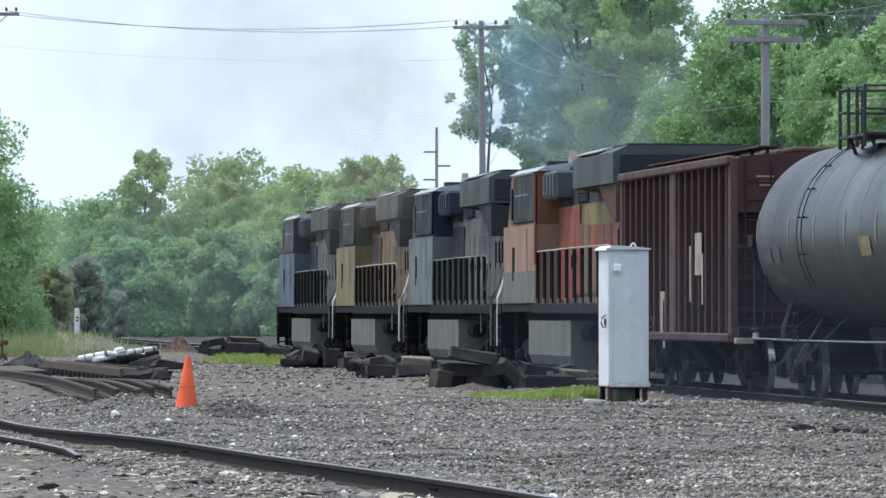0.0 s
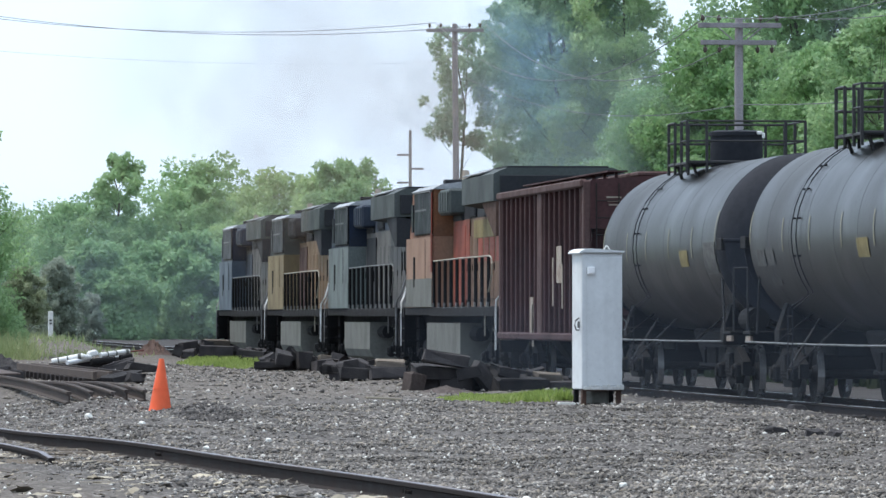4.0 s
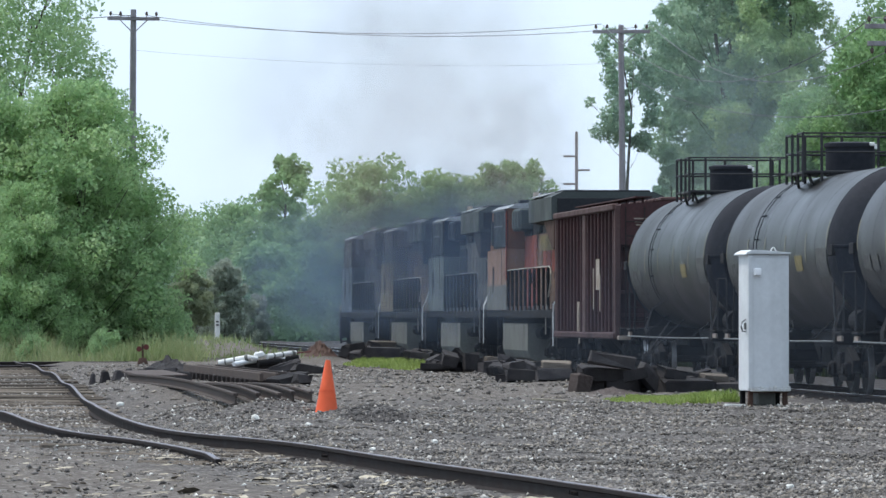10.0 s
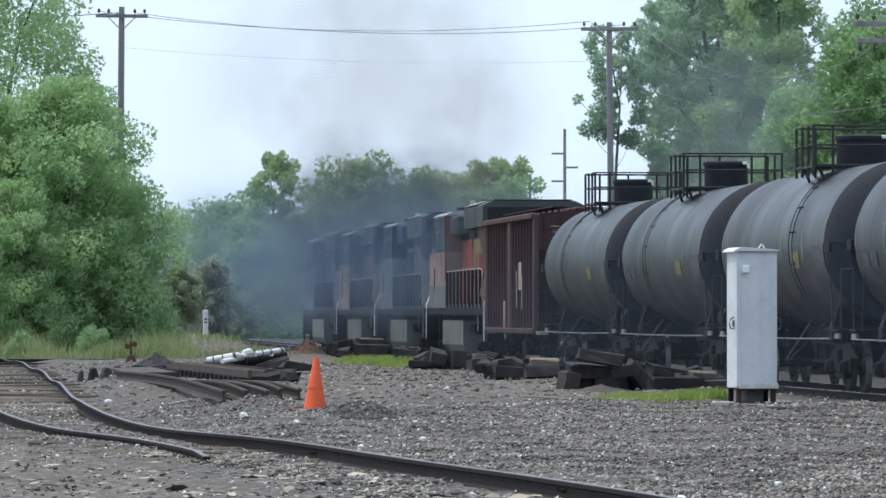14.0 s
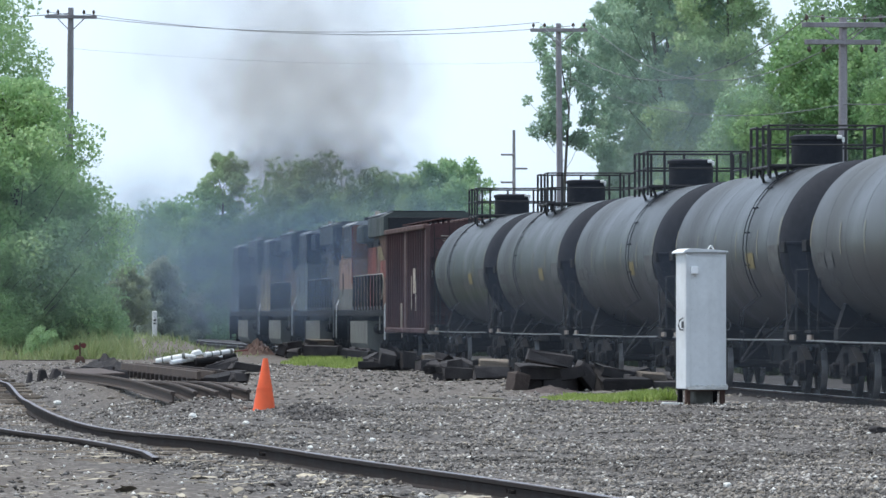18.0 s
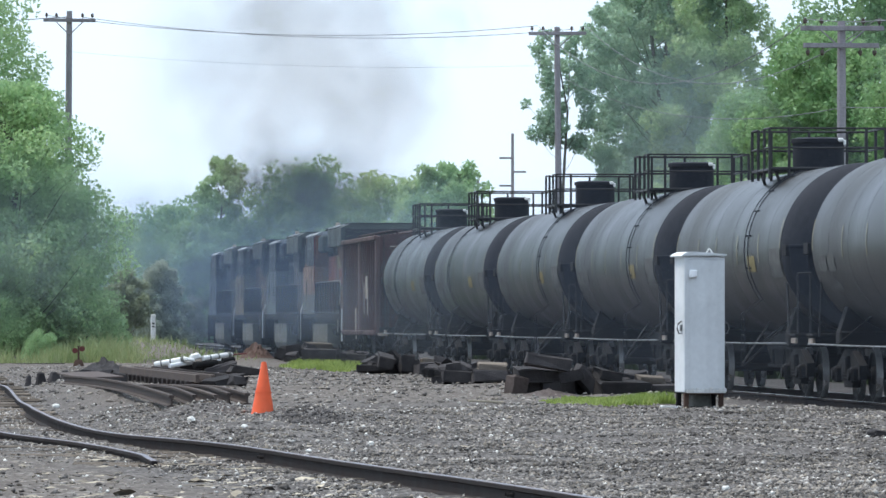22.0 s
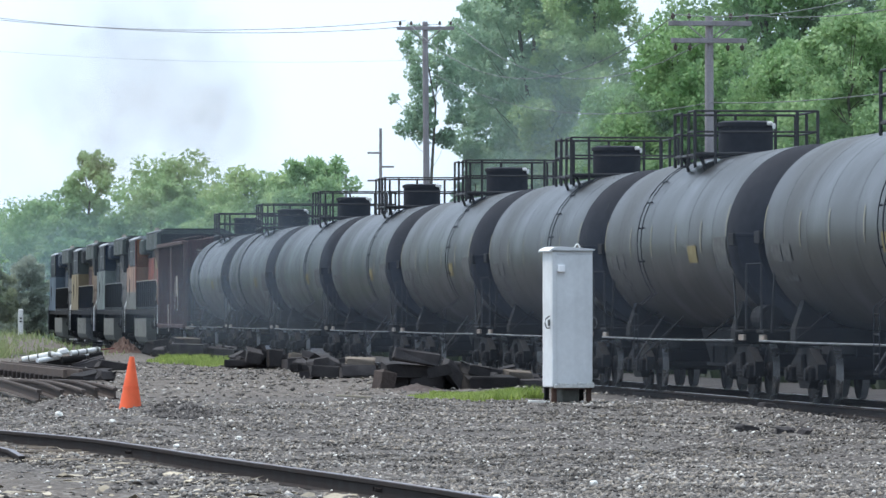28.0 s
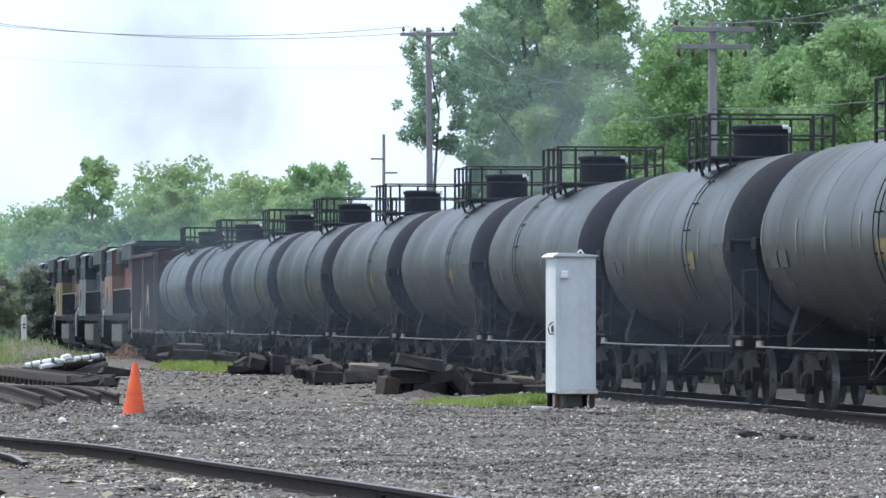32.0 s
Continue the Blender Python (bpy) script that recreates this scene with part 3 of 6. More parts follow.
rail("rail", [(float(x), float(y), float(-0.012 + d - 0.085 * float(1 - step(68, 92, y)) - 0.02 * max(0, 67 - y))) for x, y, d in zip(far_x, ys, 0.02 * np.sin(ys * 0.3))], yard_track, M["rail_top"], "rusty rail sinking into the dirt")

# a pair of rails crossing beyond, before the bank of grass
cross_track = thing("siding_track", pose(0, 0, 0), "rusty siding rails beside tall grass", "railway track")
cross_track["kind"] = "structure"
for off in (0, 9.0):
    rail("rail", [(-8 + 1.4 * i, 193 + off + 0.012 * (i - 3) ** 2, -0.09 + 0.06 * (off > 0)) for i in range(11 if off else 10)], cross_track, M["rail_top"], "rusty rail")

# splice bar at a joint of the near rail
for y0 in (52.0, 66.5):
    bm = B()
    x0 = float(np.interp(y0, np.arange(34, 208, 1.5), near_x))
    box(bm, x0 + 0.03, y0, 0.08, 0.03, 0.75, 0.10, 0.008)
    for k in (-0.28, -0.1, 0.1, 0.28):
        rod(bm, (x0 - 0.03, y0 + k, 0.08), (x0 + 0.075, y0 + k, 0.08), 0.018, 6)
    o = part("splice_bar", bm, M["rail"], yard_track, "bolted rusty splice bar")

# sleepers of the main line, on shared meshes
def sleepers():
    bm = B()
    box(bm, 0, 0, 0, 2.6, 0.23, 0.18, 0.015)
    first = part("sleeper", bm, M["tie"], main_line)
    first.matrix_basis = pose(0, 60, RAIL - 0.27)
    rnd = random.Random(5)
    for i in range(1, 300):
        twin(first, pose(rnd.uniform(-.04, .04), 60 + i * 0.55, RAIL - 0.27 + rnd.uniform(-.008, .008), 0, 0, rnd.uniform(-1, 1)))


def yard_sleepers():
    bm = B()
    box(bm, 0, 0, 0, 2.5, 0.22, 0.16, 0.02)
    first = part("sleeper", bm, M["old_wood"], yard_track, "old grey sunken sleeper")
    rnd = random.Random(6)
    spots = [y for y in np.arange(66, 190, 0.62)]
    for i, y in enumerate(spots):
        if i and rnd.random() < (0.3 if y < 104 else 0.66):
            continue
        x = float(yard_x(y)) - 0.76
        m = pose(x + rnd.uniform(-.1, .1), y, -0.072 + 0.05 * float(step(100, 116, y)) + rnd.uniform(-.045, .02), rnd.uniform(-4, 4), rnd.uniform(-1, 1), rnd.uniform(-6, 6))
        if i == 0:
            first.matrix_basis = m
        else:
            twin(first, m)

# ---- train ----
TRAIN_PARTS = []     # wheelsets to be rolled


def truck(parent, y, axles, radius):
    """A bogie: side frames, bolster, springs and its wheelsets. axles: offsets along y."""
    span = max(axles)
    bm = B()
    box(bm, 0, 0, 0.62, 2.3, 0.4, 0.3, 0.03)
    box(bm, 0, 0, 0.85, 0.6, 0.5, 0.25, 0.03)
    ob = part("truck", bm, M["under"], parent, "black steel bogie")
    ob.matrix_basis = pose(0, y, 0)
    for s in (-1, 1):
        bm = B()
        x = s * 1.0
        outline = [(-span - 0.32, 0.38), (-span - 0.32, 0.62), (-span + 0.2, 0.78), (-0.45, 0.86), (0.45, 0.86), (span - 0.2, 0.78), (span + 0.32, 0.62), (span + 0.32, 0.38), (span - 0.3, 0.42), (0.4, 0.24), (-0.4, 0.24), (-span + 0.3, 0.42)]
        prism(bm, outline, "X", x - 0.07, x + 0.07)
        for a in axles:
            box(bm, x + s * 0.1, a, 0.46, 0.16, 0.3, 0.28, 0.04)
            rod(bm, (x + s * 0.08, a, 0.46), (x + s * 0.22, a, 0.46), 0.1, 10)
        part("side_frame", bm, M["under"], ob)
        for k in (-0.2, 0.0, 0.2):
            bm = B()
            for h in range(5):
                rod(bm, (x + s * 0.09, k, 0.36 + h * 0.06), (x + s * 0.09, k, 0.40 + h * 0.06), 0.07, 8)
            part("spring", bm, M["under"], ob)
    for a in axles:
        bm = B()
        for s in (-1, 1):
            lathe(bm, [(0.09, s * 0.66), (0.13, s * 0.67), (0.14, s * 0.69), (radius - 0.09, s * 0.70), (radius - 0.05, s * 0.685), (radius - 0.002, s * 0.685), (radius, s * 0.70), (radius - 0.004, s * 0.80), (radius - 0.07, s * 0.805), (radius - 0.1, s * 0.77), (0.16, s * 0.75), (0.13, s * 0.82), (0.09, s * 0.83)], 24, "X")
        rod(bm, (-0.98, 0, 0), (0.98, 0, 0), 0.08, 10)
        w = part("wheelset", bm, M["wheel"], ob)
        w.matrix_basis = pose(0, a, radius)
        me = w.data
        me.materials.append(M["tread"])
        for f in me.polygons:
            c = f.center
            if math.hypot(c.y, c.z) > radius - 0.025 and 0.69 < abs(c.x) < 0.81:
                f.material_index = 1
    return ob


def coupler(parent, y, s):
    bm = B()
    box(bm, 0, y - s * 0.35, 0.86, 0.16, 0.7, 0.18, 0.03)
    box(bm, 0, y, 0.86, 0.3, 0.28, 0.3, 0.05)
    part("coupler", bm, M["under"], parent)


TANK_R, TANK_Z, TANK_HALF = 1.52, 2.66, 7.2


def tank_car(m, platform_shift, paint, label):
    car = thing("tank_car", m, label, "tank car", "tank cars of the train")
    # shell with weld seams
    bm = B()
    lathe(bm, [(TANK_R, -TANK_HALF), (TANK_R, TANK_HALF)], 64, "Y")
    bmesh.ops.translate(bm, vec=(0, 0, TANK_Z), verts=bm.verts)
    part("tank", bm, paint, car, smooth=True)
    for q in (-5.6, -3.0, -0.9, 1.6, 3.3, 5.4):
        bm = B()
        lathe(bm, [(TANK_R - 0.01, q - 0.012), (TANK_R + 0.002, q - 0.009), (TANK_R + 0.002, q + 0.009), (TANK_R - 0.01, q + 0.012)], 64, "Y")
        bmesh.ops.translate(bm, vec=(0, 0, TANK_Z), verts=bm.verts)
        part("weld_seam", bm, M["seam"], car, smooth=True)
    for s in (-1, 1):
        bm = B()
        prof = []
        for i in range(9):
            t = i / 8 * math.pi / 2
            prof.append((max(0.02, (TANK_R - 0.004) * math.cos(t)), s * (TANK_HALF + 0.74 * math.sin(t))))
        lathe(bm, prof, 48, "Y")
        bmesh.ops.translate(bm, vec=(0, 0, TANK_Z), verts=bm.verts)
        part("tank_head", bm, M["tank_head"], car, "sooty black dished tank end", smooth=True)
        # stub sill, bolster saddle and end platform
        bm = B()
        box(bm, 0, s * 7.6, 0.92, 0.5, 2.9, 0.38, 0.02)
        box(bm, 0, s * 6.1, 1.05, 2.5, 0.5, 0.3, 0.03)
        prism(bm, [(-1.25, 1.15), (1.25, 1.15), (1.05, 1.75), (0.6, 1.35), (0, 1.24), (-0.6, 1.35), (-1.05, 1.75)], "Y", s * 6.1 - 0.2, s * 6.1 + 0.2)
        part("bolster", bm, M["under"], car)
        bm = B()
        box(bm, 0, s * 8.0, 1.12, 2.9, 0.75, 0.05, 0.01)
        part("end_platform", bm, M["under"], car)
        for x in (-1.4, 1.4):
            bm = B()
            box(bm, x, s * 8.02, 1.02, 0.05, 0.5, 0.1, 0.01)
            part("step_plate", bm, M["patch"], car, "pale worn step plate")
        # half-height head shield with its brackets
        bm = B()
        arc = [(1.5 * math.cos(radians(a)), TANK_Z + 1.5 * math.sin(radians(a))) for a in range(180, 361, 15)]
        prism(bm, arc, "Y", s * (TANK_HALF + 0.80), s * (TANK_HALF + 0.83))
        box(bm, 0, s * (TANK_HALF + 0.8), TANK_Z + 0.02, 3.02, 0.1, 0.06, 0.01)
        shield = part("head_shield", bm, M["tank_head"], car, "flat black lower head shield")
        for x in (-1.5, 1.5):
            bm = B()
            box(bm, x, s * (TANK_HALF + 0.55), TANK_Z - 0.05, 0.1, 0.5, 0.2, 0.01)
            part("bracket", bm, M["under"], shield)
        # end railing
        bm = B()
        for x in (-1.38, 1.38):
            rod(bm, (x, s * 8.3, 1.1), (x, s * 8.3, 2.2), 0.02, 6)
            rod(bm, (x, s * 7.3, 1.1), (x, s * 7.0, 2.1), 0.022, 6)
        pipe(bm, [(-1.38, s * 8.3, 2.2), (-0.4, s * 8.3, 2.25), (0.4, s * 8.3, 2.25), (1.38, s * 8.3, 2.2)], 0.02)
        part("end_railing", bm, M["black_bar"], car)
        coupler(car, s * 9.05, s)
        truck(car, s * 6.1, (-0.889, 0.889), 0.457)
    # bottom outlet skid, its braces and the brake gear below the shell
    bm = B()
    box(bm, 0, 0.2, 0.82, 1.1, 3.6, 0.7, 0.06, turn=Matrix.Rotation(math.pi, 4, "X"), taper=(0.7, 0.8))
    part("outlet_skid", bm, M["under"], car, "black bottom outlet skid")
    for s in (-1, 1):
        bm = B()
        box(bm, s * 0.55, -2.2, 0.86, 0.05, 6.4, 0.05)
        box(bm, s * 0.55, -2.2, 0.52, 0.05, 6.4, 0.05)
        for k in range(5):
            box(bm, s * 0.55, -5.2 + k * 1.4, 0.69, 0.04, 0.05, 0.34)
        part("brake_rigging", bm, M["under"], car)
        bm = B()
        rod(bm, (s * 0.5, s * 2.6, 0.98), (s * 0.5, s * 4.4, 0.98), 0.2, 12)
        part("air_reservoir", bm, M["under"], car)
    if platform_shift > -1:
        bm = B()
        rod(bm, (-1.0, -8.5, 1.34), (-1.0, -7.6, 1.34), 0.2, 16)
        rod(bm, (-1.0, -8.56, 1.34), (-1.0, -7.54, 1.34), 0.13, 16)
        box(bm, -1.0, -8.1, 1.14, 0.12, 0.3, 0.14)
        part("brake_reservoir", bm, M["under"], car, "black drum of the brake gear")
    ly = 2.5 if platform_shift > 0 else -3.1
    # long side rails on brackets
    for s in (-1, 1):
        bm = B()
        pipe(bm, [(s * 1.5, -7.75, 0.97), (s * 1.5, -3, 0.955), (s * 1.5, 3, 0.955), (s * 1.5, 7.75, 0.97)], 0.019)
        ob = part("side_rail", bm, M["pale_bar"], car, "worn pale side handrail")
        for y in (-4.6, 4.6):
            bm = B()
            rod(bm, (s * 1.5, y, 0.96), (s * 0.9, y, 1.45), 0.018, 6)
            part("rail_bracket", bm, M["under"], car)
        # ladder: a short lower one, then two thin stiles on clips over the shell up to the platform
        for off in (-0.22, 0.22):
            bm = B()
            pts = [(s * 1.62, ly + off, 0.5), (s * 1.62, ly + off, 1.5)]
            for i in range(13):
                t = radians(-35 + i * 8.6)
                pts.append((s * (TANK_R + 0.05) * math.cos(t), ly + off, TANK_Z + (TANK_R + 0.05) * math.sin(t)))
            pipe(bm, pts, 0.010)
            stile = part("ladder_stile", bm, M["tank_head"], car)
            for a in (-12, 10, 28, 45, 62):
                bm = B()
                px, pz = s * (TANK_R + 0.03) * math.cos(radians(a)), TANK_Z + (TANK_R + 0.03) * math.sin(radians(a))
                box(bm, px, ly + off, pz, 0.05, 0.08, 0.03, 0.006)
                part("clip", bm, M["tank_head"], stile)
        for k in range(4):
            bm = B()
            rod(bm, (s * 1.62, ly - 0.22, 0.55 + 0.28 * k), (s * 1.62, ly + 0.22, 0.55 + 0.28 * k), 0.012, 6)
            part("rung", bm, M["under"], car)
        bm = B()
        rod(bm, (s * 1.6, ly - 0.22, 0.58), (s * 0.95, ly - 1.2, 1.35), 0.018, 6)
        rod(bm, (s * 1.6, ly + 0.22, 0.58), (s * 0.95, ly + 1.2, 1.35), 0.018, 6)
        part("ladder_brace", bm, M["black_bar"], car)
    # placards, stencils, reflective stripes on the shell
    def decal(name, material, y, t0, t1, w, s=-1, label=""):
        bm = B()
        k = max(2, int((t1 - t0) / 4))
        rows_ = []
        for i in range(k + 1):
            t = radians(t0 + (t1 - t0) * i / k)
            rr = TANK_R + 0.012
            rows_.append([bm.verts.new((s * rr * math.cos(t), y + e * w / 2, TANK_Z + rr * math.sin(t))) for e in (-1, 1)])
        for a, b in zip(rows_, rows_[1:]):
            bm.faces.new((a[0], a[1], b[1], b[0]))
        geo = bmesh.ops.extrude_face_region(bm, geom=bm.faces[:])
        bmesh.ops.translate(bm, vec=(s * 0.004, 0, 0), verts=[v for v in geo["geom"] if isinstance(v, bmesh.types.BMVert)])
        return part(name, bm, material, car, label)
    for s in (-1, 1):
        decal("placard", M["yellow"], -3.4, -15.0, -4.0, 0.95, s, "yellow hazard placard")
        decal("stencil", M["faded"], -6.45, -20, 0, 1.3, s, "faded grey stencil panel")
        decal("stencil", M["faded"], 6.1, -17, -7, 0.75, s, "faded grey stencil bars")
        decal("stencil", M["faded"], 5.2, -17, -7, 0.75, s, "faded grey stencil bars")
        decal("stencil", M["faded"], 5.4, -30, -26, 1.1, s, "faded grey stencil bars")
        for y, lo in ((-7.12, 0), (-4.4, -9), (-1.6, -9), (1.3, -9), (3.85, -9), (7.1, -3)):
            decal("reflector", M["stripe"], y, lo, lo + 20, 0.055, s, "worn reflective stripe")
    # top: manway housing, platform and railing
    q = platform_shift
    top = TANK_Z + TANK_R
    bm = B()
    lathe(bm, [(0.46, top - 0.08), (0.48, top), (0.48, top + 0.5), (0.51, top + 0.5), (0.51, top + 0.57), (0.4, top + 0.6), (0.02, top + 0.6)], 28)
    bmesh.ops.translate(bm, vec=(0, q, 0), verts=bm.verts)
    part("valve_housing", bm, M["tank_head"], car, "black round valve housing", smooth=True)
    bm = B()
    box(bm, 0.36, q - 0.40, top + 0.55, 0.1, 0.07, 0.07, 0.015)
    box(bm, 0.43, q - 0.42, top + 0.5, 0.05, 0.05, 0.1, 0.01)
    part("seal_tag", bm, M["white"], car, "white seal tag")
    bm = B()
    for s in (-1, 1):
        box(bm, s * 0.82, q, top - 0.02, 0.55, 2.3, 0.05, 0.01)
    for y in (-1.0, 1.0):
        box(bm, 0, q + y, top + 0.0, 2.1, 0.35, 0.05, 0.01)
    for x in (-0.95, 0.95):
        for y in (-0.95, 0.95):
            rod(bm, (x, q + y, top - 0.02), (x * 0.9, q + y, TANK_Z + math.sqrt(TANK_R ** 2 - (x * 0.9) ** 2) - 0.02), 0.03, 6)
    part("platform", bm, M["black_bar"], car, "black grating platform")
    posts = [(-1.08, -1.15), (-1.08, -0.45), (-1.08, 0.35), (-1.08, 1.15), (-0.72, -1.15), (-0.72, 1.15), (0, 1.15), (0.72, 1.15), (0.72, -1.15), (1.08, -1.15), (1.08, 0), (1.08, 1.15)]
    for x, y in posts:
        bm = B()
        rod(bm, (x, q + y, top - 0.2), (x, q + y, top + 0.74), 0.03, 6)
        part("rail_post", bm, M["black_bar"], car)
    for h in (0.38, 0.74):
        bm = B()
        pipe(bm, [(-1.08, q + 1.15, top + h), (1.08, q + 1.15, top + h)], 0.024)
        pipe(bm, [(1.08, q + 1.15, top + h), (1.08, q - 1.15, top + h)], 0.02)
        pipe(bm, [(-0.72, q - 1.15, top + h), (1.08, q - 1.15, top + h)], 0.02)
        pipe(bm, [(-1.08, q + 1.15, top + h), (-1.08, q + 0.35, top + h)], 0.02)
        pipe(bm, [(-1.08, q - 0.45, top + h), (-1.08, q - 1.15, top + h), (-0.72, q - 1.15, top + h)], 0.02)
        part("top_rail", bm, M["black_bar"], car)
    return car


def hopper_car(m):
    car = thing("covered_hopper_car", m, "oxide red ribbed hopper car with faded patches", "hopper car")
    half, w, lo, hi = 7.2, 1.55, 0.95, 4.03
    bm = B()
    # hull: straight sides, roof with low ridge
    prism(bm, [(-w + 0.1, lo), (w - 0.1, lo), (w - 0.1, hi), (w - 0.16, hi + 0.07), (0, hi + 0.16), (-w + 0.16, hi + 0.07), (-w + 0.1, hi)], "Y", -half + 0.9, half - 0.9)
    part("body", bm, M["hopper"], car)
    for s in (-1, 1):
        bm = B()
        prism(bm, [(-w + 0.1, hi - 0.9), (w - 0.1, hi - 0.9), (w - 0.1, hi), (w - 0.16, hi + 0.07), (0, hi + 0.16), (-w + 0.16, hi + 0.07), (-w + 0.1, hi)], "Y", min(s * (half - 0.9), s * half), max(s * (half - 0.9), s * half))
        # sloped end sheet with cross ribs
        v = [(-1.35, s * (half - 0.95), lo + 0.1), (1.35, s * (half - 0.95), lo + 0.1), (1.35, s * (half - 0.25), hi - 0.9), (-1.35, s * (half - 0.25), hi - 0.9)]
        q = [bm.verts.new(p) for p in v] + [bm.verts.new((p[0], p[1] - s * 0.06, p[2])) for p in v]
        for f in ((0, 1, 2, 3), (4, 5, 6, 7), (0, 1, 5, 4), (1, 2, 6, 5), (2, 3, 7, 6), (3, 0, 4, 7)):
            bm.faces.new([q[i] for i in f])
        for h in (0.4, 0.95, 1.5, 2.05):
            k = h / (hi - 1.0 - lo)
            box(bm, 0, s * (half - 0.93 + 0.7 * k), lo + 0.1 + h, 2.7, 0.12, 0.1, 0.01)
        part("end_sheet", bm, M["hopper"], car, "dark ribbed end of the hopper")
        for x in (-w + 0.06, w - 0.06):
            bm = B()
            box(bm, x, s * (half - 0.12), (lo + hi) / 2, 0.14, 0.3, hi - lo + 0.1, 0.02)
            part("corner_post", bm, M["hopper_rust"], car, "wide faded corner post")
        bm = B()
        box(bm, 0, s * (half + 0.1), 1.05, 2.9, 0.35, 0.22, 0.02)
        box(bm, 0, s * (half - 0.3), 0.85, 0.5, 1.8, 0.35, 0.02)
        part("end_sill", bm, M["under"], car)
        bm = B()
        box(bm, -1.35, s * (half + 0.15), 0.92, 0.3, 0.3, 0.1, 0.01)
        part("step_plate", bm, M["patch"], car, "pale worn step plate")
        bm = B()
        for x in (-1.3, -0.85):
            rod(bm, (x, s * (half + 0.1), 1.1), (x, s * (half + 0.02), hi), 0.015, 6)
        for i in range(8):
            rod(bm, (-1.3, s * (half + 0.09), 1.3 + i * 0.34), (-0.85, s * (half + 0.09), 1.3 + i * 0.34), 0.013, 6)
        part("end_ladder", bm, M["rail"], car)
        coupler(car, s * (half + 0.75), s)
        truck(car, s * 5.3, (-0.889, 0.889), 0.457)
        # side posts
        for i in range(17):
            y = -half + 0.55 + i * (2 * half - 1.1) / 16
            bm = B()
            wide = i == 8
            box(bm, s * (w - 0.06), y, (lo + hi) / 2, 0.13, 0.75 if wide else 0.13, hi - lo - 0.1, 0.02)
            part("side_post", bm, M["hopper_rust"] if wide else M["hopper"], car, "faded wide centre post" if wide else "")
        bm = B()
        box(bm, s * w, 0, hi, 0.14, 2 * half, 0.16, 0.03)
        part("top_chord", bm, M["hopper_rust"], car, "faded upper side rail")
        bm = B()
        box(bm, s * (w - 0.03), 0, lo + 0.02, 0.16, 2 * half, 0.16, 0.03)
        part("side_sill", bm, M["hopper"], car)
        # worn patches
        for y, z, sy, sz in ((-3.4, 2.45, 1.6, 0.75), (-2.4, 2.1, 0.35, 1.0), (-3.9, 2.0, 0.3, 0.9), (1.2, 1.4, 1.2, 0.8), (1.0, 1.2, 0.5, 0.9)):
            bm = B()
            box(bm, s * (w + 0.012), y, z, 0.012, sy * 0.5, sz, 0.003)
            part("patch", bm, M["patch"], car, "bare pale paint patch")
    for y in (-3.4, 0, 3.4):
        bm = B()
        box(bm, 0, y, 0.68, 1.8, 2.0, 0.62, 0.02, turn=Matrix.Rotation(math.pi, 4, "X"), taper=(0.45, 0.35))
        part("discharge_bay", bm, M["under"], car)
    for i in range(8):
        bm = B()
        box(bm, 0.0, -5.95 + i * 1.7, hi + 0.2, 0.75, 1.2, 0.1, 0.03)
        part("roof_hatch", bm, M["hopper_rust"], car, "faded roof hatch cover")
    bm = B()
    for s in (-1, 1):
        box(bm, s * 0.85, 0, hi + 0.24, 0.4, 2 * half - 0.3, 0.03)
        for i in range(9):
            box(bm, s * 0.85, -6.8 + i * 1.7, hi + 0.15, 0.06, 0.06, 0.18)
    part("running_board", bm, M["hopper"], car, "roof walkway grating")
    bm = B()
    for k in (0, 1, 2):
        box(bm, -0.95, -half - 0.01, hi - 0.28 - k * 0.075, 0.3 - 0.05 * k, 0.012, 0.03)
    part("stencil", bm, M["patch"], car, "pale stencil bars")
    return car


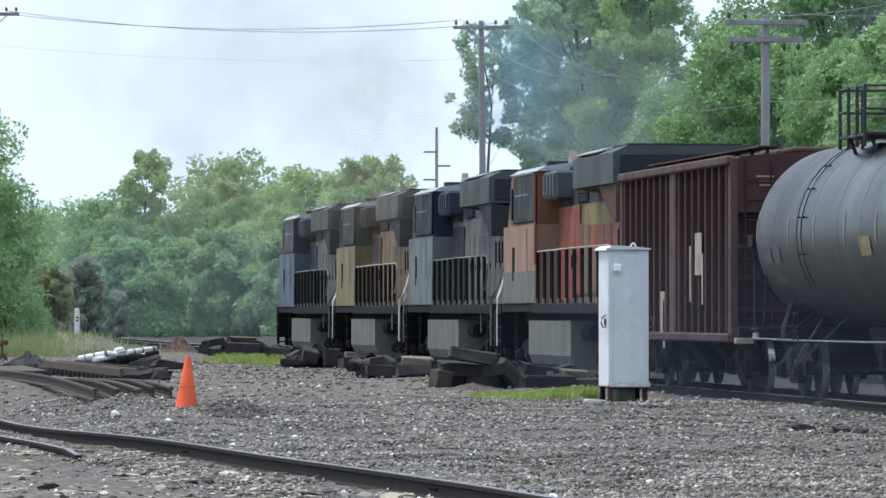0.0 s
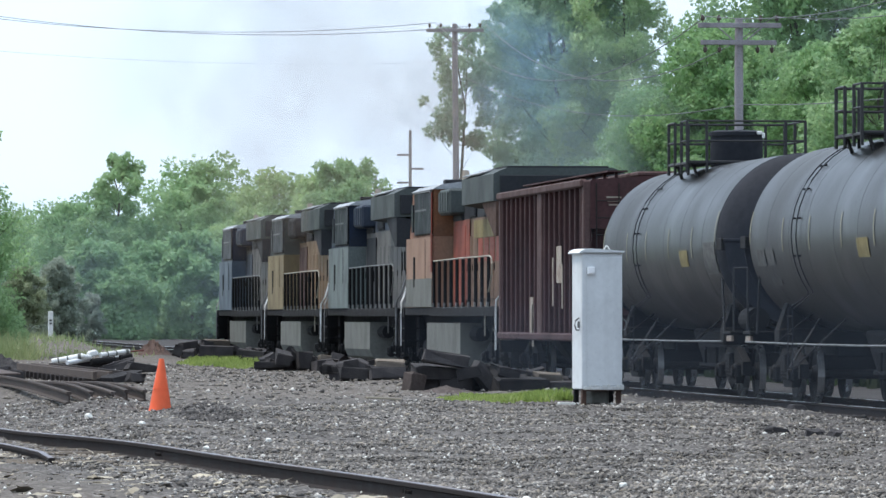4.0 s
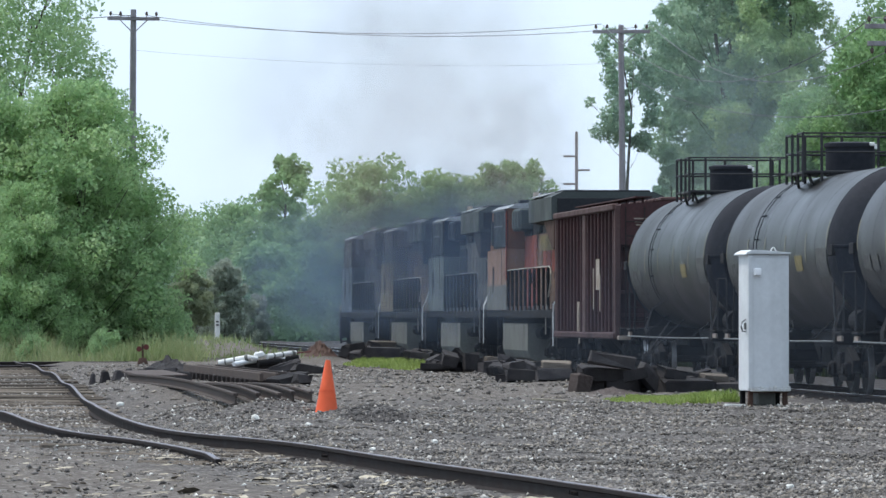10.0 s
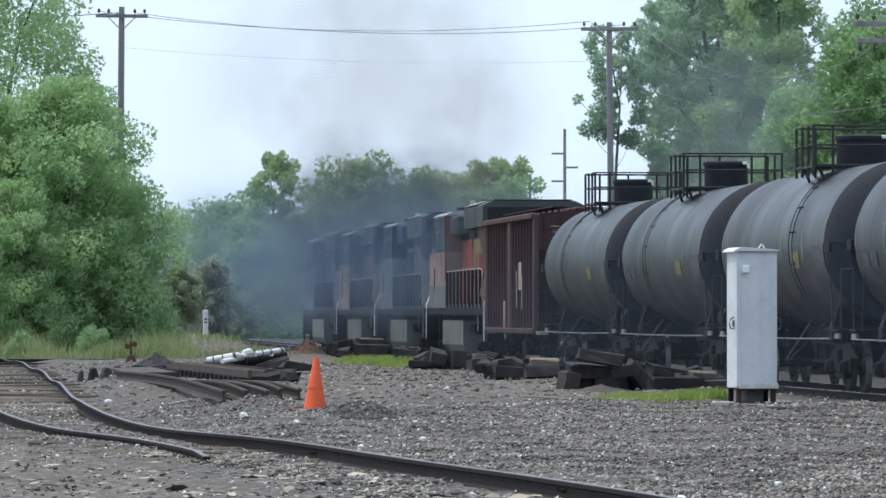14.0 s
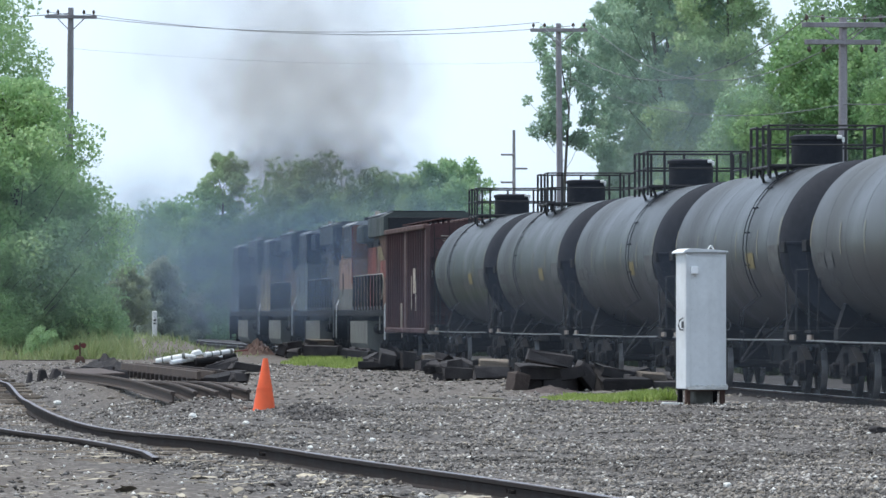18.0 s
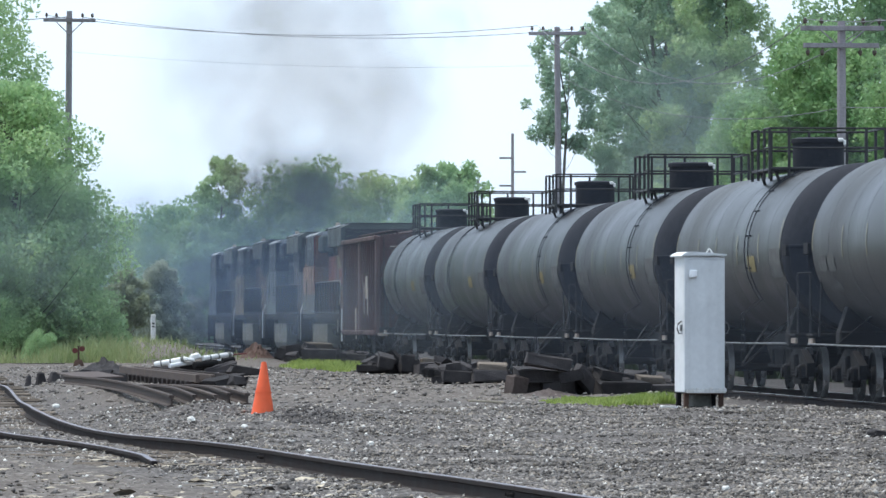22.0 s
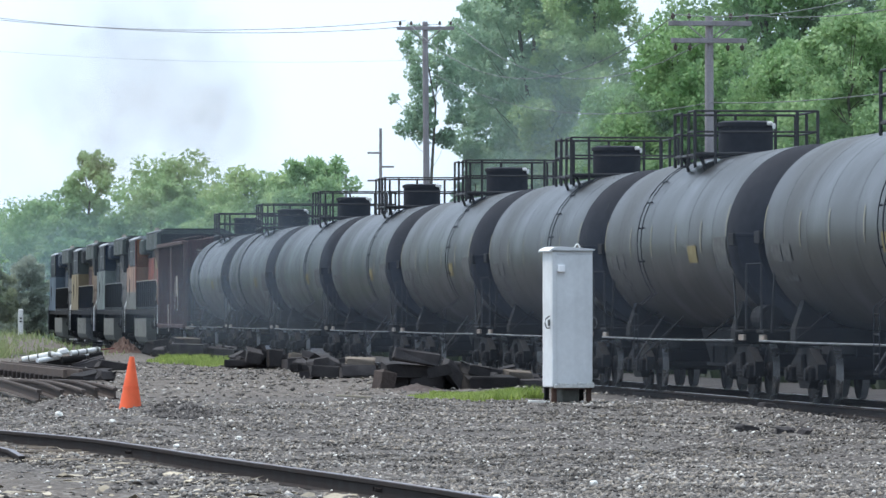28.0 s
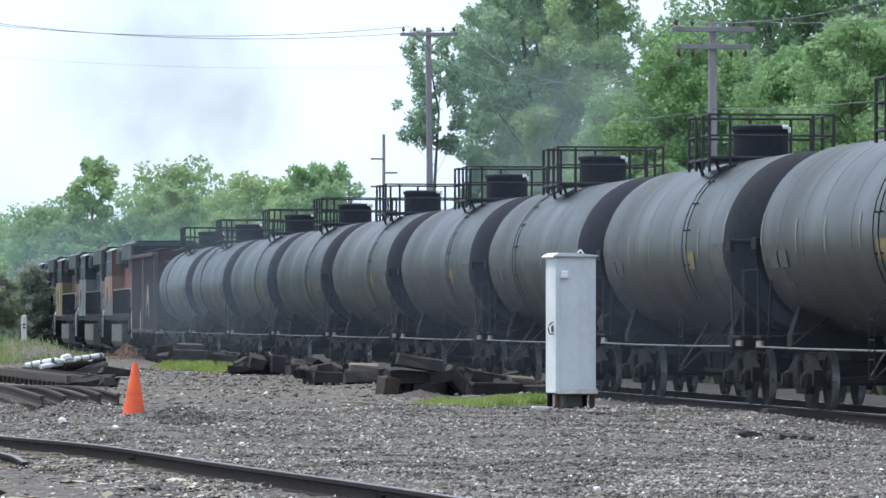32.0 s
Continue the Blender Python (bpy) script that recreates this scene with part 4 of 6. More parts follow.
def locomotive(m, label, hood, cab, top, wing, cab_top, rail_mat, accent=None, door=None):
    car = thing("diesel_locomotive", m, label, "locomotive", "locomotives of the train")
    deck = 1.62
    bm = B()
    box(bm, 0, 0, deck - 0.1, 2.96, 20.8, 0.2, 0.02)
    box(bm, 0, 0, deck - 0.32, 1.9, 20.6, 0.3, 0.02)
    part("frame", bm, M["under"], car)
    for s in (-1, 1):
        bm = B()
        box(bm, s * 1.49, -3.4, deck - 0.12, 0.03, 14.0, 0.2)
        part("side_sill", bm, M["under"], car)
    # long hood with doors
    hw, cw_ = 0.98, 1.5
    bm = B()
    prism(bm, [(-hw, deck), (hw, deck), (hw, 3.72), (-hw, 3.72)], "Y", -9.9, 3.4)
    part("hood", bm, hood, car)
    bm = B()
    prism(bm, [(-hw, 3.724), (hw, 3.724), (hw, 4.15), (hw - 0.3, 4.42), (-hw + 0.3, 4.42), (-hw, 4.15)], "Y", -9.9, 3.4)
    part("hood_top", bm, top, car, "dark sooty upper hood")
    for s in (-1, 1):
        for i in range(11):
            bm = B()
            box(bm, s * (hw + 0.012), 2.6 - i * 1.12, 2.55, 0.025, 1.0, 1.5, 0.01)
            leaf = part("hood_door", bm, hood, car)
            bm = B()
            box(bm, s * (hw + 0.035), 2.6 - i * 1.12 + 0.4, 2.55, 0.02, 0.05, 0.16)
            part("latch", bm, M["under"], leaf)
        for y, sy, z, sz in ((1.6, 2.0, 3.95, 0.5), (-1.4, 1.6, 3.95, 0.4)):
            bm = B()
            box(bm, s * (hw + 0.02), y, z, 0.05, sy, sz, 0.01)
            for i in range(5):
                box(bm, s * (hw + 0.05), y, z - sz / 2 + 0.06 + i * sz / 5.5, 0.04, sy - 0.1, 0.025)
            part("louvre", bm, M["roof_dark"], car)
        if door:
            bm = B()
            box(bm, s * (hw + 0.034), 1.2, 2.62, 0.03, 2.6, 1.9, 0.01)
            access = part("access_door", bm, door, car, "large dirty access door")
            bm = B()
            box(bm, s * (hw + 0.06), 0.3, 2.5, 0.03, 0.06, 0.3)
            part("latch", bm, M["under"], access)
        for k in range(3):
            bm = B()
            box(bm, s * (hw + 0.035), -7.2 - k * 0.7, 2.85, 0.03, 0.12, 0.5)
            part("vent_slot", bm, M["under"], car)
        if accent:
            bm = B()
            box(bm, s * (hw + 0.03), -4.4, 3.45, 0.012, 5.2, 0.42)
            part("paint_band", bm, M["olive"], car, "faded olive band under the roof line")
            bm = B()
            box(bm, s * (cw_ + 0.012), 3.1, 3.45, 0.02, 0.3, 1.95)
            part("cab_edge", bm, accent, car, "bright red-orange cab corner")
            bm = B()
            box(bm, s * (hw + 0.03), 0.7, 2.75, 0.012, 3.2, 1.9)
            part("paint_panel", bm, accent, car, "deep orange paint panel")
            for i, (yy, sy) in enumerate(((-3.2, 0.9), (-4.4, 0.9), (-5.6, 0.9), (-6.8, 0.9))):
                bm = B()
                box(bm, s * (hw + 0.03), yy, 2.95, 0.012, sy, 0.55)
                part("mark", bm, accent, car, "faded painted block mark")
    # radiator wings
    bm = B()
    prism(bm, [(-1.5, 3.98), (-1.5, 4.58), (-1.2, 4.72), (1.2, 4.72), (1.5, 4.58), (1.5, 3.98), (0.97, 3.9), (-0.97, 3.9)], "Y", -10.0, -3.6)
    part("radiator_wing", bm, wing, car, "overhanging radiator box")
    bm = B()
    box(bm, 0, -6.8, 4.74, 2.3, 5.6, 0.06, 0.01)
    part("radiator_grille", bm, M["roof_dark"], car)
    for s in (-1, 1):
        # pale panel added for the bright highlight along the radiator roof edge
        bm = B()
        box(bm, s * 1.3, -5.6, 4.70, 0.42, 3.6, 0.03, 0.005, turn=Matrix.Rotation(s * radians(16), 4, "Y"))
        part("roof_flap", bm, M["roof_pale"], car, "pale panel added as the sky highlight on the radiator roof")
        bm = B()
        prism(bm, [(-7.2, 3.975), (-10.0, 3.975), (-10.0, 3.2), (-9.6, 3.2)], "X", s * 0.97, s * 1.44)
        part("air_duct", bm, M["rust"] if accent else M["roof_dark"], car, "dark sloping duct under the radiator box")
    bm = B()
    box(bm, 0, -10.03, 4.3, 2.7, 0.05, 0.5, 0.01)
    part("radiator_end", bm, M["roof_dark"], car)
    bm = B()
    box(bm, 0, 1.7, 4.16, 2.7, 2.3, 0.62, 0.05)
    for i in range(4):
        for s in (-1, 1):
            box(bm, s * 1.36, 0.85 + i * 0.55, 4.16, 0.05, 0.34, 0.46, 0.01)
    part("equipment_cabinet", bm, wing if accent else top, car, "dark full-width equipment cabinet behind the cab")
    # exhaust stack and roof gear
    bm = B()
    box(bm, 0, -0.8, 4.52, 0.7, 1.3, 0.24, 0.04)
    part("exhaust_stack", bm, M["roof_dark"], car)
    bm = B()
    box(bm, 0, 1.7, 4.52, 1.6, 1.8, 0.22, 0.05)
    box(bm, 0, -2.6, 4.48, 1.2, 0.9, 0.2, 0.05)
    part("roof_box", bm, M["roof_dark"], car)
    # cab
    cw = 1.5
    bm = B()
    prism(bm, [(-cw, deck), (cw, deck), (cw, 3.35), (-cw, 3.35)], "Y", 3.0, 9.2)
    part("cab_lower", bm, cab, car)
    bm = B()
    prism(bm, [(3.0, 3.352), (8.6, 3.352), (7.8, 4.5), (3.0, 4.5)], "X", -cw + 0.03, cw - 0.03)
    part("cab_upper", bm, cab_top, car)
    # the roof's bright sky reflection comes from its pale colour
    bm = B()
    prism(bm, [(-cw, 4.504), (cw, 4.504), (cw * 0.86, 4.62), (cw * 0.35, 4.72), (-cw * 0.35, 4.72), (-cw * 0.86, 4.62)], "Y", 2.8, 8.0)
    part("cab_roof", bm, M["roof_pale"], car, "curved weathered cab roof paled for its sky reflection")
    bm = B()
    rod(bm, (-0.6, 3.6, 4.66), (-0.6, 3.6, 4.98), 0.11, 12, 0.08)
    part("beacon", bm, M["patch"], car, "pale roof beacon")
    bm = B()
    box(bm, -0.4, 6.3, 4.76, 0.9, 0.5, 0.1, 0.02)
    rod(bm, (0.3, 5.2, 4.7), (0.3, 5.2, 5.0), 0.02, 6)
    part("antenna", bm, M["roof_dark"], car)
    bm = B()
    prism(bm, [(-cw * 0.9, deck), (cw * 0.9, deck), (cw * 0.9, 2.9), (cw * 0.5, 3.1), (-cw * 0.5, 3.1), (-cw * 0.9, 2.9)], "Y", 9.2, 9.7)
    part("nose", bm, cab, car)
    for s in (-1, 1):
        bm = B()
        box(bm, s * cw, 5.0, 3.93, 0.06, 3.9, 1.06, 0.03)
        win = part("cab_window", bm, M["glass"], car, "dark cab side window")
        bm = B()
        box(bm, s * (cw + 0.03), 5.3, 4.02, 0.03, 2.6, 0.045)
        box(bm, s * (cw + 0.03), 4.9, 4.08, 0.03, 0.05, 0.5)
        box(bm, s * (cw + 0.03), 3.05, 4.0, 0.04, 0.07, 1.0)
        box(bm, s * (cw + 0.03), 5.0, 4.47, 0.05, 3.9, 0.05)
        part("window_bar", bm, M["pale_bar"], win)
        bm = B()
        box(bm, s * (cw + 0.01), 7.55, 3.85, 0.03, 0.45, 0.7, 0.01)
        part("front_window", bm, M["glass"], car)
        bm = B()
        box(bm, s * (cw + 0.01), 7.2, 2.5, 0.02, 0.35, 0.75)
        part("grab_recess", bm, M["under"], car)
        bm = B()
        box(bm, s * (cw + 0.004), 4.6, 2.6, 0.012, 0.03, 1.4)
        part("seam", bm, M["under"], car)
        bm = B()
        box(bm, s * (cw + 0.006), 6.1, deck + 0.36, 0.02, 6.1, 0.7, 0.004)
        part("sill_panel", bm, M["fuel"] if accent else cab, car, "lower grey sill panel")
        # walkway handrail
        bm = B()
        pipe(bm, [(s * 1.46, 3.3, deck + 1.12), (s * 1.46, -3, deck + 1.14), (s * 1.46, -8.9, deck + 1.14), (s * 1.46, -9.25, deck + 1.09), (s * 1.46, -9.38, deck + 0.95), (s * 1.46, -9.3, deck + 0.7), (s * 1.46, -8.3, deck + 0.05), (s * 1.46, -8.0, deck - 0.25), (s * 1.46, -8.0, 0.95)], 0.02)
        part("handrail", bm, rail_mat, car, "bent tubular walkway handrail")
        for i in range(10):
            bm = B()
            y = 3.0 - i * 1.3
            rod(bm, (s * 1.46, y, deck - 0.1), (s * 1.46, y, deck + 1.12), 0.045, 6)
            post = part("handrail_post", bm, M["under"], car)
            bm = B()
            box(bm, s * 1.48, y, deck - 0.02, 0.04, 0.12, 0.24)
            part("post_foot", bm, M["pale_bar"], post)
        # steps at both ends
        for e in (-1, 1):
            bm = B()
            box(bm, s * 1.48, e * 9.78, 1.0, 0.05, 0.04, 1.25)
            box(bm, s * 1.48, e * 10.42, 1.0, 0.05, 0.04, 1.25)
            box(bm, s * 1.1, e * 10.1, 1.0, 0.03, 0.68, 1.25)
            well = part("step_well", bm, M["under"], car)
            for k in range(4):
                bm = B()
                box(bm, s * 1.3, e * 10.1, 0.45 + k * 0.32, 0.4, 0.6, 0.04)
                part("step", bm, M["under"], well)
            bm = B()
            pipe(bm, [(s * 1.5, e * 10.45, 0.65), (s * 1.5, e * 10.45, 1.5), (s * 1.5, e * 10.55, 1.75), (s * 1.4, e * 10.7, 1.95), (s * 1.2, e * 10.7, 2.6)], 0.028)
            part("step_grab", bm, M["white"] if rail_mat is not M["pale_bar"] else M["pale_bar"], car, "pale grab iron by the steps")
    # fuel tank with cut lower corners
    bm = B()
    prism(bm, [(-1.45, 1.24), (1.45, 1.24), (1.45, 0.5), (1.36, 0.3), (1.18, 0.2), (-1.18, 0.2), (-1.36, 0.3), (-1.45, 0.5)], "Y", -2.8, 4.7)
    part("fuel_tank", bm, M["fuel"], car, "dusty grey fuel tank")
    for s in (-1, 1):
        for i in range(3):
            bm = B()
            rod(bm, (s * 1.1, -3.0 - i * 0.5, 0.98), (s * 1.1, -3.4 - i * 0.5, 0.98), 0.17, 10)
            part("air_reservoir", bm, M["under"], car)
    for s in (-1, 1):
        bm = B()
        box(bm, 0, s * 10.75, 1.05, 2.9, 0.25, 0.9, 0.03)
        box(bm, 0, s * 10.8, 0.45, 2.4, 0.12, 0.4, 0.02)
        part("end_plate", bm, M["under"], car)
        coupler(car, s * 11.15, s)
        truck(car, s * 7.15, (-1.9, 0.0, 1.9), 0.53)
    return car


def train_y(t):
    """Where the front of the hopper stands along the track."""
    return 119.7 + 3.95 * t + 0.0122 * t * t


at0 = lambda u: pose(MAIN_X, train_y(0) + u, RAIL)
TRAIN = []
kinds = {}
for i in range(9):
    u = -24.3 - 18.1 * i
    shift = 0.25 if i in (0, 1, 6) else -1.65
    dusty = i > 3
    if (shift, dusty) in kinds:
        TRAIN.append((copy_thing(kinds[shift, dusty], at0(u)), u))
    else:
        kinds[shift, dusty] = tank_car(at0(u), shift, *((M["tank"], "black tank car with top platform under olive-grey dust") if dusty else (M["tank_clean"], "black tank car with top platform and yellow placard")))
        TRAIN.append((kinds[shift, dusty], u))
TRAIN.append((hopper_car(at0(-7.2)), -7.2))
LOCOS = [
    ("faded orange diesel locomotive with white-grey sills", M["brown_orange"], M["tan"], M["roof_dark"], M["wing"], M["orange"], M["cream"], M["deep_orange"], M["deep_orange"]),
    ("dark blue diesel locomotive with light grey cab", M["grey_hood"], M["grey_cab"], M["navy"], M["wing"], M["navy"], M["pale_bar"], None, M["roof_dark"]),
    ("dirty yellow diesel locomotive with dark upper hood", M["ochre"], M["armour"], M["roof_dark"], M["wing"], M["wing"], M["cream"], None, M["hopper_rust"]),
    ("blue and grey lead diesel locomotive in exhaust haze", M["grey_hood"], M["blue_grey"], M["navy"], M["wing"], M["navy"], M["pale_bar"], None, M["navy"]),
]
for i, (label, *paint) in enumerate(LOCOS):
    u = 0.4 + 11.15 + 22.3 * i
    TRAIN.append((locomotive(at0(u), label, *paint), u))

# ---- signal cabinet ----
def signal_cabinet():
    gx, gy = 12.225, 92.0
    z0 = on_ground(gx, gy)
    c = thing("signal_cabinet", pose(gx, gy, z0 + 0.005, 0, 0, 9), "tall silver signal cabinet on rusty legs", "signal cabinet")
    w, d, lo, hi = 0.64, 0.5, 0.215, 2.26
    bm = B()
    box(bm, 0, 0, (lo + hi) / 2, w, d, hi - lo, 0.012)
    body = part("body", bm, M["silver"], c)
    bm = B()
    box(bm, 0.015, -d / 2 - 0.012, (lo + hi) / 2 - 0.01, w - 0.05, 0.022, hi - lo - 0.12, 0.006)
    door = part("door", bm, M["silver"], c, "flat aluminium door")
    bm = B()
    prism(bm, [(-w / 2 - 0.05, hi - 0.02), (-w / 2 + 0.01, hi), (w / 2 + 0.015, hi), (w / 2 + 0.02, hi + 0.02), (w / 4, hi + 0.038), (-w / 2 + 0.14, hi + 0.06), (-w / 2 + 0.05, hi + 0.055), (-w / 2 - 0.02, hi + 0.025), (-w / 2 - 0.055, hi - 0.005)], "Y", -d / 2 - 0.05, d / 2 + 0.05)
    part("lid", bm, M["silver"], c, "overhanging low-pitched lid")
    bm = B()
    box(bm, -w / 2 + 0.13, -d / 2 - 0.06, hi - 0.27, 0.1, 0.09, 0.11, 0.01)
    part("lamp_box", bm, M["bright_white"], c, "small white box by the door top")
    bm = B()
    pipe(bm, [(0.03, -0.2, hi + 0.02), (0.07, -0.2, hi + 0.085), (0.09, -0.2, hi + 0.1), (0.11, -0.2, hi + 0.085), (0.15, -0.2, hi + 0.02)], 0.012)
    part("lifting_eye", bm, M["white"], c, "bent wire lifting eye")
    for s in (-1, 1):
        bm = B()
        box(bm, s * (w / 2 + 0.012), -0.14, 1.18, 0.03, 0.05, 0.1, 0.006)
        pipe(bm, [(s * (w / 2 + 0.01), -0.16, 1.28), (s * (w / 2 + 0.07), -0.18, 1.24), (s * (w / 2 + 0.085), -0.18, 1.17), (s * (w / 2 + 0.06), -0.18, 1.10), (s * (w / 2 + 0.01), -0.16, 1.10)], 0.012)
        part("latch", bm, M["pale_bar"], c, "bent latch with padlock")
    bm = B()
    box(bm, 0.02, -d / 2 - 0.03, lo + 0.015, w - 0.02, 0.05, 0.05, 0.008)
    for k in range(9):
        box(bm, -0.26 + k * 0.07, -d / 2 - 0.05, lo + 0.03 + 0.012 * (k % 3), 0.05, 0.02, 0.03 + 0.012 * (k % 2), 0.004)
    part("bottom_strip", bm, M["white"], c, "flaking white bottom edge")
    bm = B()
    box(bm, 0, -d / 2 - 0.005, lo - 0.018, w - 0.02, 0.05, 0.02, 0.004)
    part("sill_angle", bm, M["rust"], c, "rust dark sill angle")
    bm = B()
    box(bm, -w / 2 + 0.035, -d / 2 - 0.018, (lo + hi) / 2, 0.07, 0.03, hi - lo - 0.06, 0.006)
    part("edge_post", bm, M["silver"], c, "pale aluminium corner post")
    for x in (-1, 1):
        for y in (-1, 1):
            bm = B()
            box(bm, x * (w / 2 - 0.05), y * (d / 2 - 0.05), lo / 2 - 0.06, 0.07, 0.07, lo + 0.12, 0.008)
            part("leg", bm, M["under"] if y > 0 else M["rust"], c, "rusty angle-iron leg")
    bm = B()
    box(bm, 0.02, 0.05, 0.09, 0.3, 0.25, 0.22, 0.03)
    part("conduit_box", bm, M["fuel"], c)
    o = part("plank", box(B(), 0, 0, 0, 0.3, 0.14, 0.035, 0.006), M["white"], None)
    o.name = "plank"
    o.matrix_basis = pose(gx - 0.50, gy - 0.5, on_ground(gx - 0.50, gy - 0.5) + 0.03, 0, 2, 8)
    tagged(o, "short pale board lying by the cabinet foot", "board")


signal_cabinet()


# ---- traffic cone ----
def traffic_cone():
    x, y = 5.42, 88.0
    c = thing("traffic_cone", pose(x, y, on_ground(x, y) - 0.045, 0, 1.5, 12), "orange plastic traffic cone standing on gravel", "traffic cone")
    bm = B()
    lathe(bm, [(0.165, 0.03), (0.16, 0.05), (0.132, 0.22), (0.037, 0.76), (0.03, 0.775), (0.01, 0.775)], 24)
    part("body", bm, M["cone"], c, smooth=True)
    bm = B()
    box(bm, 0, 0, 0.015, 0.36, 0.36, 0.035, 0.012)
    part("base", bm, M["cone"], c)
    bm = B()
    lathe(bm, [(0.112, 0.335), (0.119, 0.335), (0.117, 0.35), (0.110, 0.35)], 24)
    part("crease", bm, M["cone"], c)


traffic_cone()


# ---- white marker post ----
def marker_post():
    x, y = 11.85, 270.0
    z = on_ground(x, y)
    c = thing("marker_post", pose(x, y, z), "white painted trackside marker post", "marker post")
    bm = B()
    box(bm, 0, 0, 0.6, 0.22, 0.16, 1.2, 0.03)
    part("shaft", bm, M["white"], c)
    bm = B()
    box(bm, 0, -0.085, 0.8, 0.10, 0.015, 0.06)
    box(bm, 0, -0.085, 0.66, 0.10, 0.015, 0.06)
    part("marking", bm, M["under"], c, "dark marking bars")


marker_post()


# ---- utility poles and wires ----
def utility_pole(x, y, height, arms, lean=0.0, r=0.15, label="", arm_w=2.2, turn=0.0, pins=True):
    c = thing("utility_pole", pose(x, y, on_ground(x, y), 0, lean, turn), label, "utility pole", "line of poles along the railway")
    bm = B()
    k = 8
    prof = [(r * (1 - 0.32 * i / k) * (1 + 0.03 * math.sin(i * 2.1)), -0.3 + (height + 0.3) * i / k) for i in range(k + 1)]
    lathe(bm, prof, 12)
    part("shaft", bm, M["pole"], c, smooth=True)
    for rank, (z, w, off) in enumerate(arms):
        hang = rank > 0
        bm = B()
        box(bm, off, -r * 0.9, z, w, 0.11, 0.13, 0.01)
        arm = part("crossarm", bm, M["pole"], c)
        if pins:
            for px in (-w / 2 + 0.12, -w / 4, w / 4, w / 2 - 0.12):
                bm = B()
                k = -1 if hang else 1
                lathe(bm, [(0.03, z + k * 0.12), (0.055, z + k * 0.14), (0.055, z + k * 0.2), (0.03, z + k * 0.26), (0.01, z + k * 0.27)], 8)
                bmesh.ops.translate(bm, vec=(off + px, -r * 0.9, 0), verts=bm.verts)
                rod(bm, (off + px, -r * 0.9, z + k * 0.05), (off + px, -r * 0.9, z + k * 0.15), 0.015, 6)
                part("insulator", bm, M["insulator"], arm)
            for s in (() if hang else (-1, 1)):
                bm = B()
                rod(bm, (off + s * w * 0.27, -r * 1.3, z - 0.04), (off, -r * 0.95, z - 0.55), 0.02, 6)
                part("brace", bm, M["pole"], arm)
    return c


utility_pole(6.95, 232, 12.3, [(11.95, 1.95, 0.0)], 0.4, 0.16, "tall weathered wooden pole with one crossarm above the bushes")
utility_pole(25.3, 230, 12.55, [(12.3, 2.15, 0.0)], -0.5, 0.15, "tall weathered wooden pole with one crossarm beside the tracks")
utility_pole(25.0, 160, 9.35, [(9.15, 2.2, 0.0), (8.7, 2.0, -0.03)], 0.0, 0.155, "grey wooden pole with two crossarms before the trees")
utility_pole(40.9, 400, 13.7, [(12.1, 0.9, -0.42), (11.2, 0.9, 0.42), (10.3, 0.9, -0.42)], 0.0, 0.14, "distant wooden pole with three staggered arms", pins=False)
utility_pole(48.3, 500, 12.9, [(11.6, 0.7, -0.3)], 0.0, 0.16, "far slim wooden pole", pins=False)


def wire(a, b, sag, r=0.02, n=14, material="wire", label="thin black overhead wire slung between wooden poles"):
    bm = B()
    pts = []
    for i in range(n + 1):
        t = i / n
        p = Vector(a).lerp(Vector(b), t)
        p.z -= sag * 4 * t * (1 - t)
        pts.append(p)
    pipe(bm, pts, r, 5)
    tagged(part("overhead_wire", bm, M[material]), label, "wire", "overhead wires")


for dx, dz in ((-0.85, 0.0), (0.5, -0.12)):
    wire((6.95 + dx + 0.1, 231.8, 12.95 + dz * 0.5), (25.3 + dx, 229.8, 12.55 + dz), 0.54, 0.011)
wire((7.0, 231.8, 11.6), (25.4, 229.8, 11.1), 0.3, 0.004)
for dx in (-0.9, 0.9):
    wire((25.4 + dx, 229.8, 12.5), (25.0 + dx, 159.8, 9.4), 1.9, 0.014, 14, "pale_bar", "thin pale aluminium wire slung before the trees")
    wire((25.0 + dx, 159.8, 9.4), (24.6 + dx, 95, 9.6), 1.1, 0.012, 14, "pale_bar", "thin pale aluminium wire slung before the trees")
wire((25.4, 229.8, 10.6), (25.0, 159.8, 7.1), 0.8, 0.012, 14, "pale_bar", "thin pale aluminium wire slung before the trees")
wire((25.0, 159.8, 7.1), (24.6, 95, 6.6), 0.5, 0.012, 14, "pale_bar", "thin pale aluminium wire slung before the trees")
wire((6.95, 231.8, 12.9), (-16, 238, 12.7), 0.3, 0.016)


# ---- piles of old sleepers beside the main line ----
def tie_pile(cx, cy, n, spread_x, spread_y, height, seed, label):
    rnd = random.Random(seed)
    for i in range(n):
        f = i / n
        lx = cx + rnd.uniform(-1, 1) * spread_x * (1 - 0.5 * f)
        ly = cy + rnd.uniform(-1, 1) * spread_y * (1 - 0.4 * f)
        lz = on_ground(lx, ly) + 0.08 + height * f * rnd.uniform(0.55, 1.0)
        ln = rnd.choice((0.45, 0.6, 0.8, 0.9, 1.3))
        bm = B()
        box(bm, 0, 0, 0, ln, rnd.uniform(0.22, 0.3), rnd.uniform(0.18, 0.24), 0.025)
        for v in bm.verts:
            v.co += Vector((rnd.gauss(0, 0.04), rnd.gauss(0, 0.022), rnd.gauss(0, 0.02)))
        o = part("old_sleeper", bm, M["tie"])
        turn = rnd.choice((90, 70, 115, 10, -15, 25, 0, 140)) + rnd.uniform(-16, 16)
